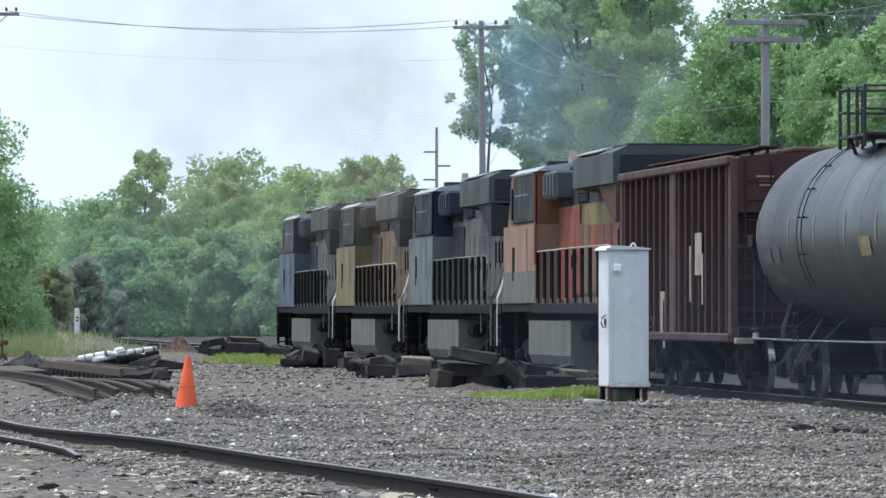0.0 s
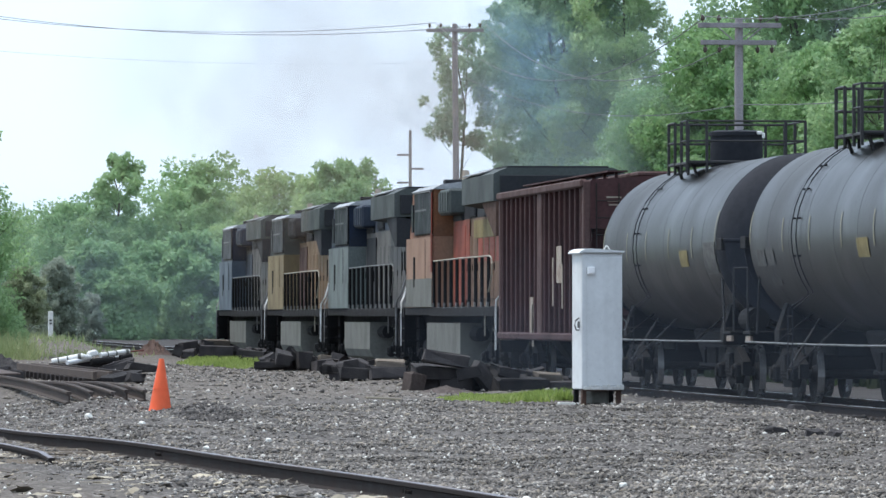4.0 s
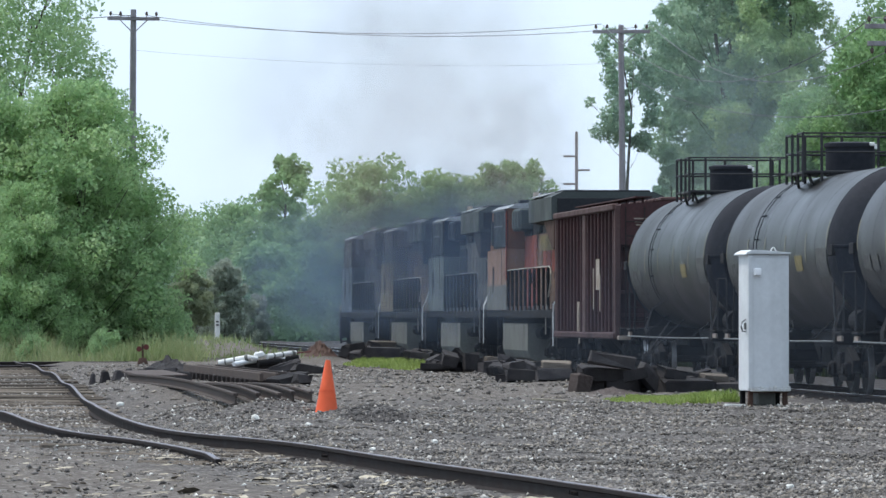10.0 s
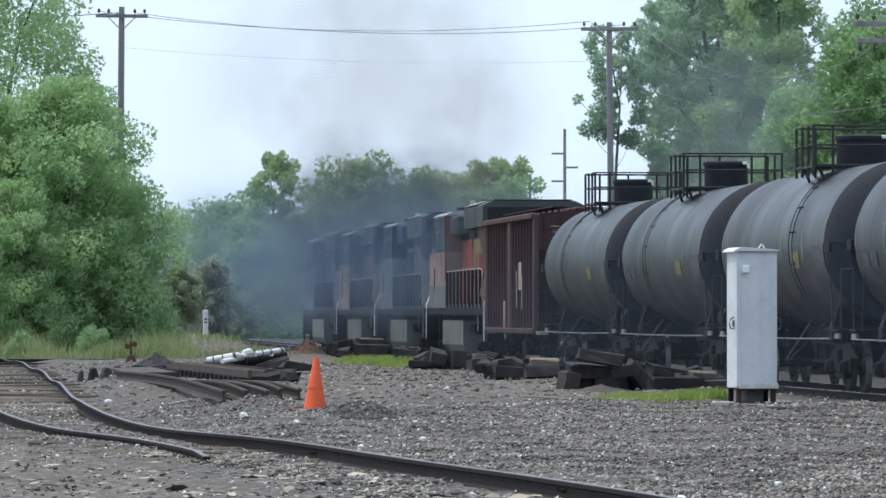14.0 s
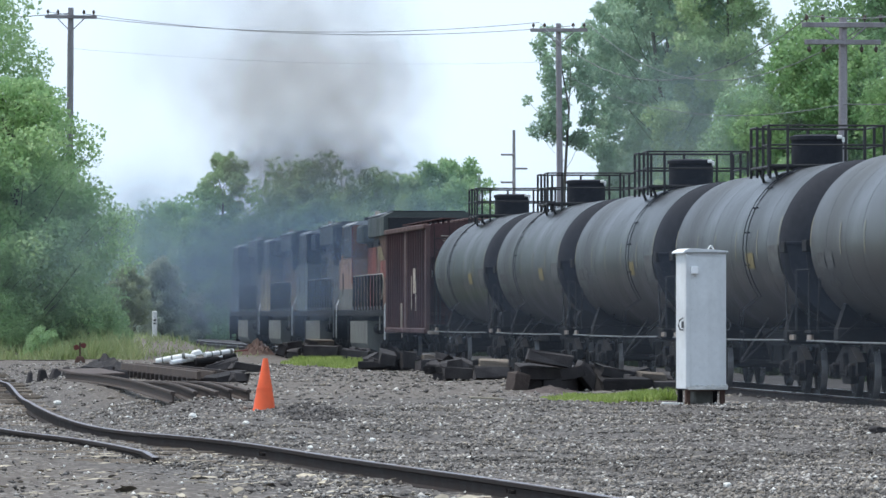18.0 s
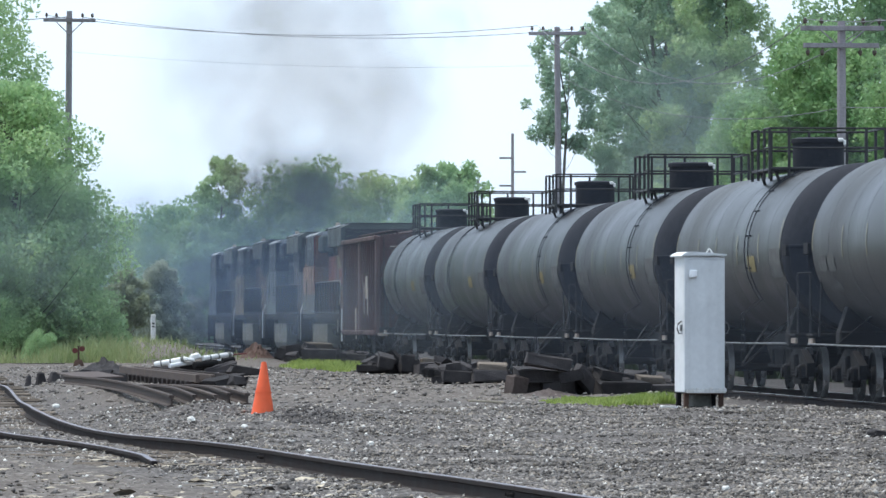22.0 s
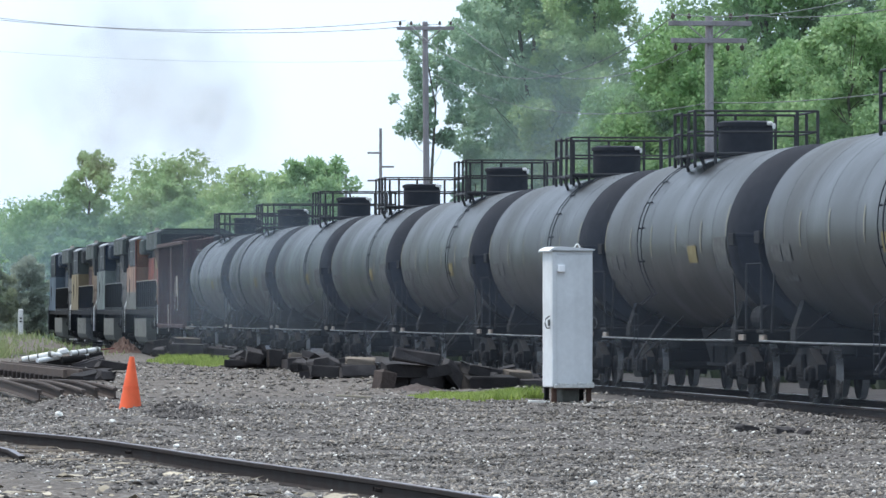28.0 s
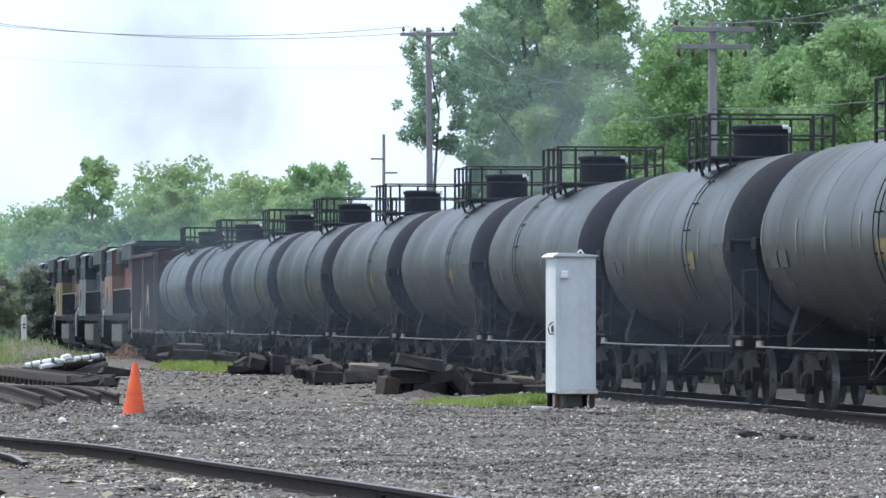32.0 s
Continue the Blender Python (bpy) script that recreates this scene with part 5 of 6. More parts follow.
        o.matrix_basis = pose(lx, ly, lz, rnd.uniform(-18, 18), rnd.uniform(-16, 16) * (0.3 + f), turn)
        tagged(o, label, "sleeper", "discarded sleepers beside the track")


def sleeper_block(x, y, z, ln, h, deep, turn, tip, material="tie"):
    """A sawn length of sleeper with chipped corners, its centre at that height."""
    rnd = random.Random(int(x * 97 + y * 13))
    bm = B()
    box(bm, 0, 0, 0, ln, deep, h, 0.02)
    for v in bm.verts:
        v.co += Vector((rnd.gauss(0, 0.025), rnd.gauss(0, 0.018), rnd.gauss(0, 0.014)))
    o = part("old_sleeper", bm, M[material])
    o.matrix_basis = pose(x, y, z, rnd.uniform(-8, 8), tip, turn)
    tagged(o, "sawn dark length of old sleeper in a loose heap", "sleeper", "discarded sleepers beside the track")


# heaps from near to far: x, height of the centre, length, thickness, lean
HEAPS = [
    (112, ((12.1, 0.78, 0.80, 0.22, 9), (12.0, 0.55, 0.90, 0.24, 2), (12.46, 0.53, 0.40, 0.20, -14), (12.36, 0.29, 0.57, 0.30, 3), (12.82, 0.44, 0.62, 0.24, 48),
           (13.4, 0.30, 0.90, 0.30, 1), (11.86, 0.29, 0.36, 0.32, -5), (14.07, 0.22, 0.70, 0.30, 0), (13.15, 0.55, 0.40, 0.2, 12))),
    (131, ((12.19, 0.33, 0.60, 0.26, 2), (12.1, 0.54, 0.32, 0.17, -9), (12.86, 0.33, 0.74, 0.26, 0), (12.38, 0.52, 0.30, 0.2, 22))),
    (160, ((12.72, 0.29, 0.82, 0.18, 1), (12.72, 0.43, 0.38, 0.26, -28), (13.01, 0.50, 0.40, 0.30, 10), (13.27, 0.56, 0.34, 0.30, 52), (13.6, 0.42, 0.38, 0.46, 4), (14.01, 0.27, 0.46, 0.36, -6), (14.3, 0.24, 0.46, 0.28, 3))),
    (208, ((13.39, 0.40, 0.30, 0.36, 20), (13.82, 0.46, 0.58, 0.5, -6), (14.68, 0.40, 1.14, 0.36, 2), (15.0, 0.36, 0.9, 0.4, -3), (14.35, 0.66, 0.40, 0.2, 14))),
]
for depth, blocks in HEAPS:
    for k, (x, z, ln, h, lean) in enumerate(blocks):
        sleeper_block(x, depth + 0.5 * math.sin(k * 2.3), z, ln, h, 0.34 + 0.24 * (k % 3), 9 * math.sin(k * 1.7), lean)
# pale weathered lengths lying on top
sleeper_block(14.02, 112.3, 0.47, 0.47, 0.12, 0.5, 4, 3, "old_wood")
sleeper_block(12.98, 131.2, 0.56, 0.62, 0.13, 0.5, -3, 2, "old_wood")
sleeper_block(14.34, 160.2, 0.46, 0.66, 0.16, 0.5, 5, 6, "old_wood")
sleeper_block(14.72, 208.3, 0.68, 0.86, 0.22, 0.6, 2, 2, "old_wood")
sleeper_block(11.53, 112.0, 0.36, 0.30, 0.36, 0.3, 20, 8, "rubble")
tie_pile(13.3, 113.0, 22, 0.9, 0.8, 0.2, 1, "dark discarded wooden sleeper in a loose heap")
tie_pile(13.4, 146, 12, 0.6, 2.5, 0.25, 12, "dark broken wooden sleeper in a heap")
tie_pile(14.5, 185, 14, 0.6, 5, 0.3, 13, "dark broken wooden sleeper in a heap")
tie_pile(12.8, 132.0, 12, 0.8, 1.2, 0.15, 2, "dark discarded wooden sleeper in a loose heap")
tie_pile(13.6, 161.2, 18, 0.9, 2.0, 0.2, 3, "dark broken wooden sleeper in a heap")
tie_pile(14.7, 209.2, 24, 1.2, 2.0, 0.4, 4, "dark broken wooden sleeper in a heap")


def stub(x, y, h, w, lean):
    bm = B()
    box(bm, 0, 0, h / 2 - 0.03, w, w * 0.8, h, 0.02, taper=(0.55, 0.6))
    o = part("sleeper_stub", bm, M["tie"])
    o.matrix_basis = pose(x, y, on_ground(x, y), 0, lean, 20)
    tagged(o, "dark upright sleeper stub in the gravel", "sleeper", "upright sleeper stubs")


for x, h, w, lean in ((3.42, 0.3, 0.16, 6), (3.74, 0.31, 0.26, -4), (4.05, 0.27, 0.3, 5), (4.33, 0.26, 0.24, -8), (4.6, 0.2, 0.3, 3)):
    stub(x, 141 + x, h, w, lean)
tie_pile(4.75, 134, 2, 0.1, 1, 0.1, 5, "short dark timber chunk on gravel")
tie_pile(6.9, 122, 3, 0.35, 4, 0.08, 6, "short dark sleeper stub on gravel")

# ---- stacked scrap rails beside the yard track ----
def scrap_rails():
    rnd = random.Random(8)
    ends = (((4.22, 90.0, 0.29), (3.70, 125, 0.27)), ((4.58, 90.6, 0.285), (4.44, 107, 0.27)), ((4.92, 91.0, 0.28), (4.60, 108, 0.27)), ((5.2, 92.5, 0.29), (5.02, 106, 0.28)), ((5.5, 93.0, 0.28), (5.16, 106, 0.27)))
    for near, far in ends:
        near, far = Vector(near), Vector(far)
        bm = B()
        rings = []
        bow = 0.004 * (far.y - near.y)
        for k in range(9):
            t = k / 8
            p = near.lerp(far, t) + Vector((bow * math.sin(math.pi * t), 0, 0.05 * math.sin(math.pi * t)))
            rings.append([bm.verts.new(p - near + Vector((s, 0, h))) for s, h in RAIL_SECTION])
        n = len(RAIL_SECTION)
        for a, b in zip(rings, rings[1:]):
            for j in range(n):
                bm.faces.new((a[j], a[(j + 1) % n], b[(j + 1) % n], b[j]))
        bm.faces.new(rings[0])
        bm.faces.new(rings[-1])
        o = part("scrap_rail", bm, M["scrap"])
        o.matrix_basis = Matrix.Translation(near)
        tagged(o, "long rusty scrap rail stacked on dunnage over gravel", "rail", "scrap rails")
    # a flat rusty plate lying across the long rail's far end
    o = part("steel_plate", box(B(), 0, 0, 0, 0.85, 7.0, 0.035, 0.006), M["plate"])
    o.matrix_basis = pose(4.15, 123.5, 0.455, 0.3, -1.5, 2)
    tagged(o, "flat brown rusty steel plate on the scrap rails", "steel plate")
    # a plated track panel seen nearly end on behind them
    c = thing("track_panel", pose(6.3, 132, 0.27, 0.3, 0, 4.1), "dark rusty plated track panel lying on gravel", "track panel")
    for s in (-0.42, -0.1, 0.3):
        bm = B()
        box(bm, s, 0, 0.13, 0.08, 14, 0.17, 0.01)
        part("rail", bm, M["scrap"] if s < 0.2 else M["rail"], c)
    for i in range(17):
        bm = B()
        box(bm, 0, -6.6 + i * 0.8, 0.0, 1.25, 0.24, 0.14, 0.01)
        box(bm, 0.5, -6.6 + i * 0.8, 0.1, 0.1, 0.1, 0.12, 0.01)
        part("tie_plate", bm, M["rail"], c)


scrap_rails()


# ---- fallen signal mast: pale tubes and a bell housing ----
def fallen_mast():
    x, y = 8.2, 165.0
    c = thing("fallen_signal_mast", pose(x, y, on_ground(x, y) + 0.05, 0, 0, 5), "white and silver broken signal mast on dark timber", "signal mast")
    tubes = [((-0.88, 0.3, 0.15), (-0.1, 0.0, 0.30), 0.11, "white"), ((-0.55, -0.2, 0.12), (0.1, 0.2, 0.22), 0.09, "silver"), ((0.36, -0.1, 0.32), (1.2, 0.5, 0.42), 0.10, "white"),
             ((1.18, 0.45, 0.41), (1.62, 0.5, 0.45), 0.025, "red"), ((0.45, 0.4, 0.2), (1.15, 0.7, 0.30), 0.085, "silver"), ((0.9, 0.0, 0.25), (1.22, 0.1, 0.3), 0.11, "under"), ((0.1, -0.2, 0.14), (0.75, 0.0, 0.2), 0.13, "under")]
    for a, b, r, mat in tubes:
        bm = B()
        r *= 0.72
        rod(bm, a, b, r, 12)
        tube = part("tube", bm, M[mat], c, "dented pale tube")
        for k, w in (((0.2, 0.04), (0.5, 0.05), (0.86, 0.1)) if mat == "white" else ()):
            bm = B()
            rod(bm, Vector(a).lerp(Vector(b), k), Vector(a).lerp(Vector(b), k + w), r * 1.12, 10)
            part("wrap", bm, M["fuel"], tube, "grey tape wrap")
    bm = B()
    box(bm, 0.16, 0, 0.37, 0.34, 0.26, 0.17, 0.04, turn=Matrix.Rotation(radians(-14), 4, "Y"), taper=(0.7, 0.8))
    box(bm, 0.0, -0.05, 0.29, 0.26, 0.2, 0.1, 0.03, turn=Matrix.Rotation(radians(10), 4, "Y"))
    part("housing", bm, M["white"], c, "dented white lamp housing")
    for bx, by, bz, sx, sy, sz, t in ((0.35, 0.3, 0.07, 1.2, 0.25, 0.16, 6), (-0.3, 0.5, 0.05, 0.7, 0.2, 0.12, -14), (0.75, 0.3, 0.2, 0.4, 0.2, 0.12, 10)):
        bm = B()
        box(bm, bx, by, bz, sx, sy, sz, 0.02, turn=Matrix.Rotation(radians(t), 4, "Z"))
        part("cradle", bm, M["tie"], c, "dark timber underneath")


fallen_mast()


# ---- dirt heaps ----
def heap(x, y, rx, ry, h, seed, material, label):
    rnd = np.random.default_rng(seed)
    n = 18
    verts, faces = [], []
    for i in range(n + 1):
        for j in range(n + 1):
            u, v = i / n * 2 - 1, j / n * 2 - 1
            r = min(1, math.hypot(u, v))
            verts.append((u * rx, v * ry, h * (1 - r) ** 0.8 * (0.75 + 0.5 * rnd.random()) - 0.05))
    for i in range(n):
        for j in range(n):
            a = i * (n + 1) + j
            faces.append((a, a + 1, a + n + 2, a + n + 1))
    o = raw("dirt_mound", verts, faces, material)
    o.matrix_basis = pose(x, y, on_ground(x, y))
    tagged(o, label, "dirt heap")


heap(5.95, 165, 0.75, 2.5, 0.42, 1, M["tie"], "low dark heap of ballast and dirt")
heap(11.95, 110.5, 0.7, 2.0, 0.16, 4, M["rubble"], "reddish brown rubble at the foot of the sleepers")
heap(14.15, 234, 0.72, 2.5, 0.62, 2, M["rust"], "rust brown scrap heap")
stub(14.62, 88.2, 0.13, 0.34, 4)
for x, y, ln in ((12.45, 76.6, 0.26), (12.75, 75.6, 0.2), (12.98, 75.4, 0.16)):
    sleeper_block(x, y, on_ground(x, y) + 0.03, ln, 0.09, 0.2, 15, 4)
board = part("board", box(B(), 0, 0, 0, 0.55, 0.12, 0.03, 0.006), M["straw"])
board.matrix_basis = pose(9.45, 96.5, on_ground(9.45, 96.5) + 0.045, 0, 3, 6)
tagged(board, "pale splintered board lying on the gravel", "board")
tie_pile(9.1, 158, 4, 0.5, 5, 0.08, 10, "dark timber scrap near the fallen mast")


def switch_stand():
    x, y = 6.05, 190.0
    c = thing("switch_stand", pose(x, y, on_ground(x, y)), "small rusty red switch stand beside grass", "switch stand")
    bm = B()
    box(bm, 0, 0, 0.1, 0.35, 0.3, 0.2, 0.02, taper=(0.6, 0.6))
    part("base", bm, M["rust"], c)
    bm = B()
    rod(bm, (0, 0, 0.15), (0, 0, 0.62), 0.03, 8)
    part("mast", bm, M["rust"], c)
    for k in (-1, 1):
        bm = B()
        rod(bm, (k * 0.11, -0.02, 0.5 + 0.03 * k), (k * 0.11, 0.02, 0.5 + 0.03 * k), 0.085, 14)
        part("target", bm, M["red"], c, "faded red round target")


switch_stand()

# ---- trees ----
def leaf_cloud(centres, radii, counts, size, rnd, flat=0.85):
    """Many small bent leaves on and in clumps."""
    vs = []
    for c, r, k in zip(centres, radii, counts):
        d = rnd.normal(size=(k, 3))
        d /= np.linalg.norm(d, axis=1, keepdims=True)
        p = c + d * (r * (0.35 + 0.65 * rnd.random((k, 1)) ** 0.6)) * np.array([1, 1, flat])
        a = rnd.normal(size=(k, 3)) + np.array([0, 0, -0.25])
        a /= np.linalg.norm(a, axis=1, keepdims=True)
        b = np.cross(a, rnd.normal(size=(k, 3)))
        b /= np.linalg.norm(b, axis=1, keepdims=True) + 1e-6
        s = size * (0.55 + 0.9 * rnd.random((k, 1)))
        n = np.cross(a, b)
        tip = p + a * s
        vs.append(np.stack([p + b * s * 0.42, tip + n * s * 0.2, p - b * s * 0.42], 1))
    v = np.concatenate(vs).reshape(-1, 3)
    f = np.arange(len(v)).reshape(-1, 3)
    return v, f


def quick_mesh(name, v, f, material):
    me = bpy.data.meshes.new(name)
    me.vertices.add(len(v))
    me.vertices.foreach_set("co", np.asarray(v, "f").ravel())
    k = f.shape[1]
    me.loops.add(f.size)
    me.loops.foreach_set("vertex_index", f.ravel().astype("i"))
    me.polygons.add(len(f))
    me.polygons.foreach_set("loop_start", np.arange(0, f.size, k).astype("i"))
    me.polygons.foreach_set("loop_total", np.full(len(f), k, "i"))
    me.update(calc_edges=True)
    me.materials.append(material)
    return me


def tree(label, height, width, base, leaves, material, seed, clumps=60, size=0.32, shape="round", trunk_r=0.2, group="", fat=1.0):
    """A tapered trunk, limbs out to the clumps, and a crown of leaves with gaps."""
    rnd = np.random.default_rng(seed)
    c = thing("tree", pose(0, 0, 0), label, "tree", group)
    centres, radii = [], []
    for i in range(clumps):
        h = base + (height - base) * (i + rnd.random()) / clumps
        f = (h - base) / (height - base)
        if shape == "poplar":
            w = width / 2 * (0.55 + 0.75 * math.sin(min(1, f * 1.5 + 0.12) * math.pi / 2)) * (1 - max(0, f - 0.55) / 0.45 * 0.75)
        elif shape == "bush":
            w = width / 2 * math.sqrt(max(0.02, 1 - (max(0, f - 0.15) / 0.87) ** 2))
        else:
            w = width / 2 * math.sqrt(max(0.03, 1 - ((f - 0.42) / 0.6) ** 2))
        t = rnd.random() * 2 * math.pi
        r = w * math.sqrt(rnd.random()) * (0.8 + 0.5 * rnd.random())
        centres.append(np.array([r * math.cos(t), r * math.sin(t), h]))
        radii.append(width * fat * (0.10 + 0.10 * rnd.random()) * (1 - 0.35 * f))
    bm = B()
    k = 7
    bend = [(rnd.normal(0, 0.02) * height * i / k, rnd.normal(0, 0.02) * height * i / k) for i in range(k + 1)]
    spine = [Vector((bend[i][0], bend[i][1], -0.2 + height * 0.9 * i / k)) for i in range(k + 1)]
    rings = []
    for i, p in enumerate(spine):
        r = trunk_r * (1 - 0.9 * i / k) + 0.02
        rings.append([bm.verts.new(p + Vector((r * math.cos(a), r * math.sin(a), 0))) for a in np.linspace(0, 2 * math.pi, 7, endpoint=False)])
    for r0, r1 in zip(rings, rings[1:]):
        for j in range(7):
            bm.faces.new((r0[j], r0[(j + 1) % 7], r1[(j + 1) % 7], r1[j]))
    part("trunk", bm, M["bark"], c)
    bm = B()
    for ce in centres[::4]:
        h = max(0.4, ce[2] - np.hypot(ce[0], ce[1]) * 0.8 - 0.3)
        i = min(k - 1, int(h / (height * 0.9) * k))
        a = spine[i].lerp(spine[i + 1], h / (height * 0.9) * k - i) if h < height * 0.88 else spine[k - 1]
        mid = (a + Vector(ce)) / 2 + Vector((0, 0, -0.12))
        rod(bm, a, mid, trunk_r * 0.14, 5, trunk_r * 0.08)
        rod(bm, mid, ce, trunk_r * 0.08, 5, 0.01)
    part("branching", bm, M["bark"], c)
    area = np.array([r * r for r in radii])
    counts = np.maximum(8, (leaves * area / area.sum()).astype(int))
    v, f = leaf_cloud(centres, radii, counts, size, rnd)
    me = quick_mesh("crown", v, f, material)
    ob = new("crown", me)
    ob.parent = c
    return c


def grove(first, spots, rnd):
    """Copies of a tree at (x, y, scale)."""
    for x, y, s in spots:
        m = pose(x, y, on_ground(x, y), 0, 0, rnd.uniform(0, 360))
        o = copy_thing(first, m)
        o.scale = (s, s, s * rnd.uniform(0.94, 1.06))


rt = random.Random(11)
# right-hand side: tall cottonwoods behind the poles
cotton = tree("tall dark cottonwood with gaps in its crown", 23, 4.4, 1.0, 84000, M["leaf_cotton"], 21, 300, 0.14, "poplar", 0.13, "trees behind the main line", 0.95)
cotton.matrix_basis = pose(32.0, 252, 0, 0, 0, 40)
grove(cotton, [(32.6, 257, 1.03), (33.0, 262, 0.98), (29.2, 249, 0.36)], rt)
poplar = tree("slim yellow-green poplar with a loose crown", 23, 3.7, 0.6, 70000, M["leaf_poplar"], 34, 300, 0.13, "poplar", 0.09, "trees behind the main line", 1.1)
poplar.matrix_basis = pose(33.9, 250, 0, 0, 0, 40)
grove(poplar, [(30.6, 243, 0.3), (32.6, 240, 0.34), (33.6, 238, 0.28)], rt)
sprig = tree("slim bare-stemmed tree with a small leafy head by the pole", 13.3, 2.7, 8.6, 5200, M["leaf_cotton"], 31, 44, 0.15, "round", 0.1, "trees behind the main line")
sprig.matrix_basis = pose(27.5, 250, 0, 0, 0, 0)
maple = tree("broad green roadside tree with dense crown", 12.6, 6.6, 0.6, 66000, M["leaf_maple"], 22, 260, 0.15, "round", 0.17, "trees behind the main line", 0.9)
maple.matrix_basis = pose(36.0, 236, 0, 0, 0, 10)
grove(maple, [(33.6, 238, 0.78), (38.2, 242, 1.02), (41.2, 246, 1.42), (39.0, 230, 0.9), (46, 244, 1.4)], rt)
elm = tree("pale green tree with feathery drooping foliage", 12.5, 5.6, 0.5, 56000, M["leaf_mid"], 36, 240, 0.15, "round", 0.15, "trees behind the main line", 0.92)
elm.matrix_basis = pose(40.2, 224, 0, 0, 0, 10)
grove(elm, [(43.6, 226, 1.15), (36.2, 222, 0.55), (34.4, 232, 0.6), (38.0, 219, 0.55)], rt)
thin = tree("thin dying tree with bare upper twigs", 14.8, 4.2, 4.5, 2600, M["leaf_mid"], 37, 60, 0.15, "round", 0.16, "trees behind the main line")
thin.matrix_basis = pose(37.0, 246, 0, 0, 0, 0)

# left-hand side: willows and bushes on the grass bank
willow = tree("bright green bushy tree leaning over the bank", 9.2, 7.0, 0.3, 66000, M["leaf_willow"], 24, 320, 0.125, "bush", 0.2, "trees on the grass bank", 0.75)
willow.matrix_basis = pose(4.6, 218, on_ground(4.6, 218), 0, 0, 0)
grove(willow, [(5.5, 222, 0.68), (1.2, 219, 0.95), (-2.5, 222, 1.0), (2.8, 215, 0.6)], rt)
locust = tree("open tall tree with thin spreading top", 14.5, 6.5, 3.0, 17000, M["leaf_mid"], 25, 90, 0.14, "round", 0.16, "trees on the grass bank")
locust.matrix_basis = pose(3.0, 226, on_ground(3, 226), 0, 0, 20)
grove(locust, [(0.0, 229, 1.05), (4.0, 229, 0.86), (-3.0, 228, 1.1)], rt)

# far wood beyond the curve
far_a = tree("distant hazy green tree of the wood edge", 11, 9, 0.5, 18000, M["leaf_mid"], 26, 110, 0.27, "round", 0.25, "far wood")
far_a.matrix_basis = pose(24, 520, 0)
grove(far_a, [(20.5, 560, 0.9), (22, 590, 1.02), (26.5, 540, 0.95), (29.5, 520, 0.88), (33, 510, 1.08), (35.6, 520, 1.33), (31, 560, 0.85), (27.0, 600, 0.88), (23.0, 630, 0.94)], rt)
far_b = tree("distant sunlit yellow-green tree of the wood edge", 10, 7, 0.4, 16000, M["leaf_fresh"], 41, 90, 0.25, "round", 0.22, "far wood")
far_b.matrix_basis = pose(38.8, 505, 0)
grove(far_b, [(41.4, 512, 1.28), (43.8, 502, 1.3), (46.5, 500, 1.2), (49, 520, 1.15), (34.0, 480, 0.85)], rt)
far_p = tree("distant narrow tree rising above the wood", 14.5, 6.0, 0.4, 17000, M["leaf_mid"], 27, 110, 0.29, "poplar", 0.22, "far wood")
far_p.matrix_basis = pose(27.4, 500, 0)
grove(far_p, [(44.2, 490, 0.92), (46.0, 494, 0.95), (34.5, 500, 0.85)], rt)
far_d = tree("dark low trackside tree", 6.5, 6, 0.2, 15000, M["leaf_dark"], 28, 70, 0.28, "bush", 0.15, "far wood")
far_d.matrix_basis = pose(21.8, 420, 0)
grove(far_d, [(24.2, 430, 0.9), (26.4, 440, 1.0), (28.4, 425, 1.05), (30.6, 430, 1.0), (33, 420, 1.05), (35.5, 425, 1.1), (38, 415, 0.95), (41, 420, 0.9), (14.0, 380, 0.5)], rt)
cedar = tree("low brownish cedar with a bare stem beside the far track", 3.2, 2.0, 0.75, 15000, M["leaf_brown"], 33, 90, 0.10, "round", 0.07, "cedars by the track", 1.05)
cedar.matrix_basis = pose(11.45, 290, on_ground(11.45, 290))
tall_cedar = tree("grey-brown cedar with drooping boughs before the wood", 4.5, 2.4, 0.5, 20000, M["leaf_cedar"], 35, 120, 0.11, "round", 0.08, "cedars by the track", 1.05)
tall_cedar.matrix_basis = pose(14.9, 330, on_ground(14.9, 330))
grove(tall_cedar, [(13.6, 335, 0.8), (17.4, 345, 0.62)], rt)


# ---- grass ----
def grass_patch(name, blades, place, height, material, label, seed, width=0.018):
    rnd = np.random.default_rng(seed)
    p = place(rnd, blades)
    z = ground_z(p[:, 0], p[:, 1])
    swell = 0.75 + 0.35 * np.sin(p[:, 0] * 1.1 + 1.7 * np.sin(p[:, 1] * 0.23)) + 0.25 * np.sin(p[:, 0] * 2.9 + p[:, 1] * 0.5)
    h = height * (0.4 + 0.9 * rnd.random(len(p)) ** 1.5) * np.clip(swell, 0.3, 1.4)
    t = rnd.random(len(p)) * 2 * np.pi
    side = np.stack([np.cos(t), np.sin(t), 0 * t], -1) * width
    lean = np.stack([rnd.normal(0, 0.38, len(p)), rnd.normal(0, 0.38, len(p)), np.ones(len(p))], -1) * h[:, None]
    root = np.stack([p[:, 0], p[:, 1], z - 0.01], -1)
    v = np.stack([root - side, root + side, root + lean * 0.6 + side * 0.7, root + lean], 1).reshape(-1, 3)
    ob = new(name, quick_mesh(name, v, np.arange(len(v)).reshape(-1, 4), material))
    tagged(ob, label, "grass", kind="stuff")


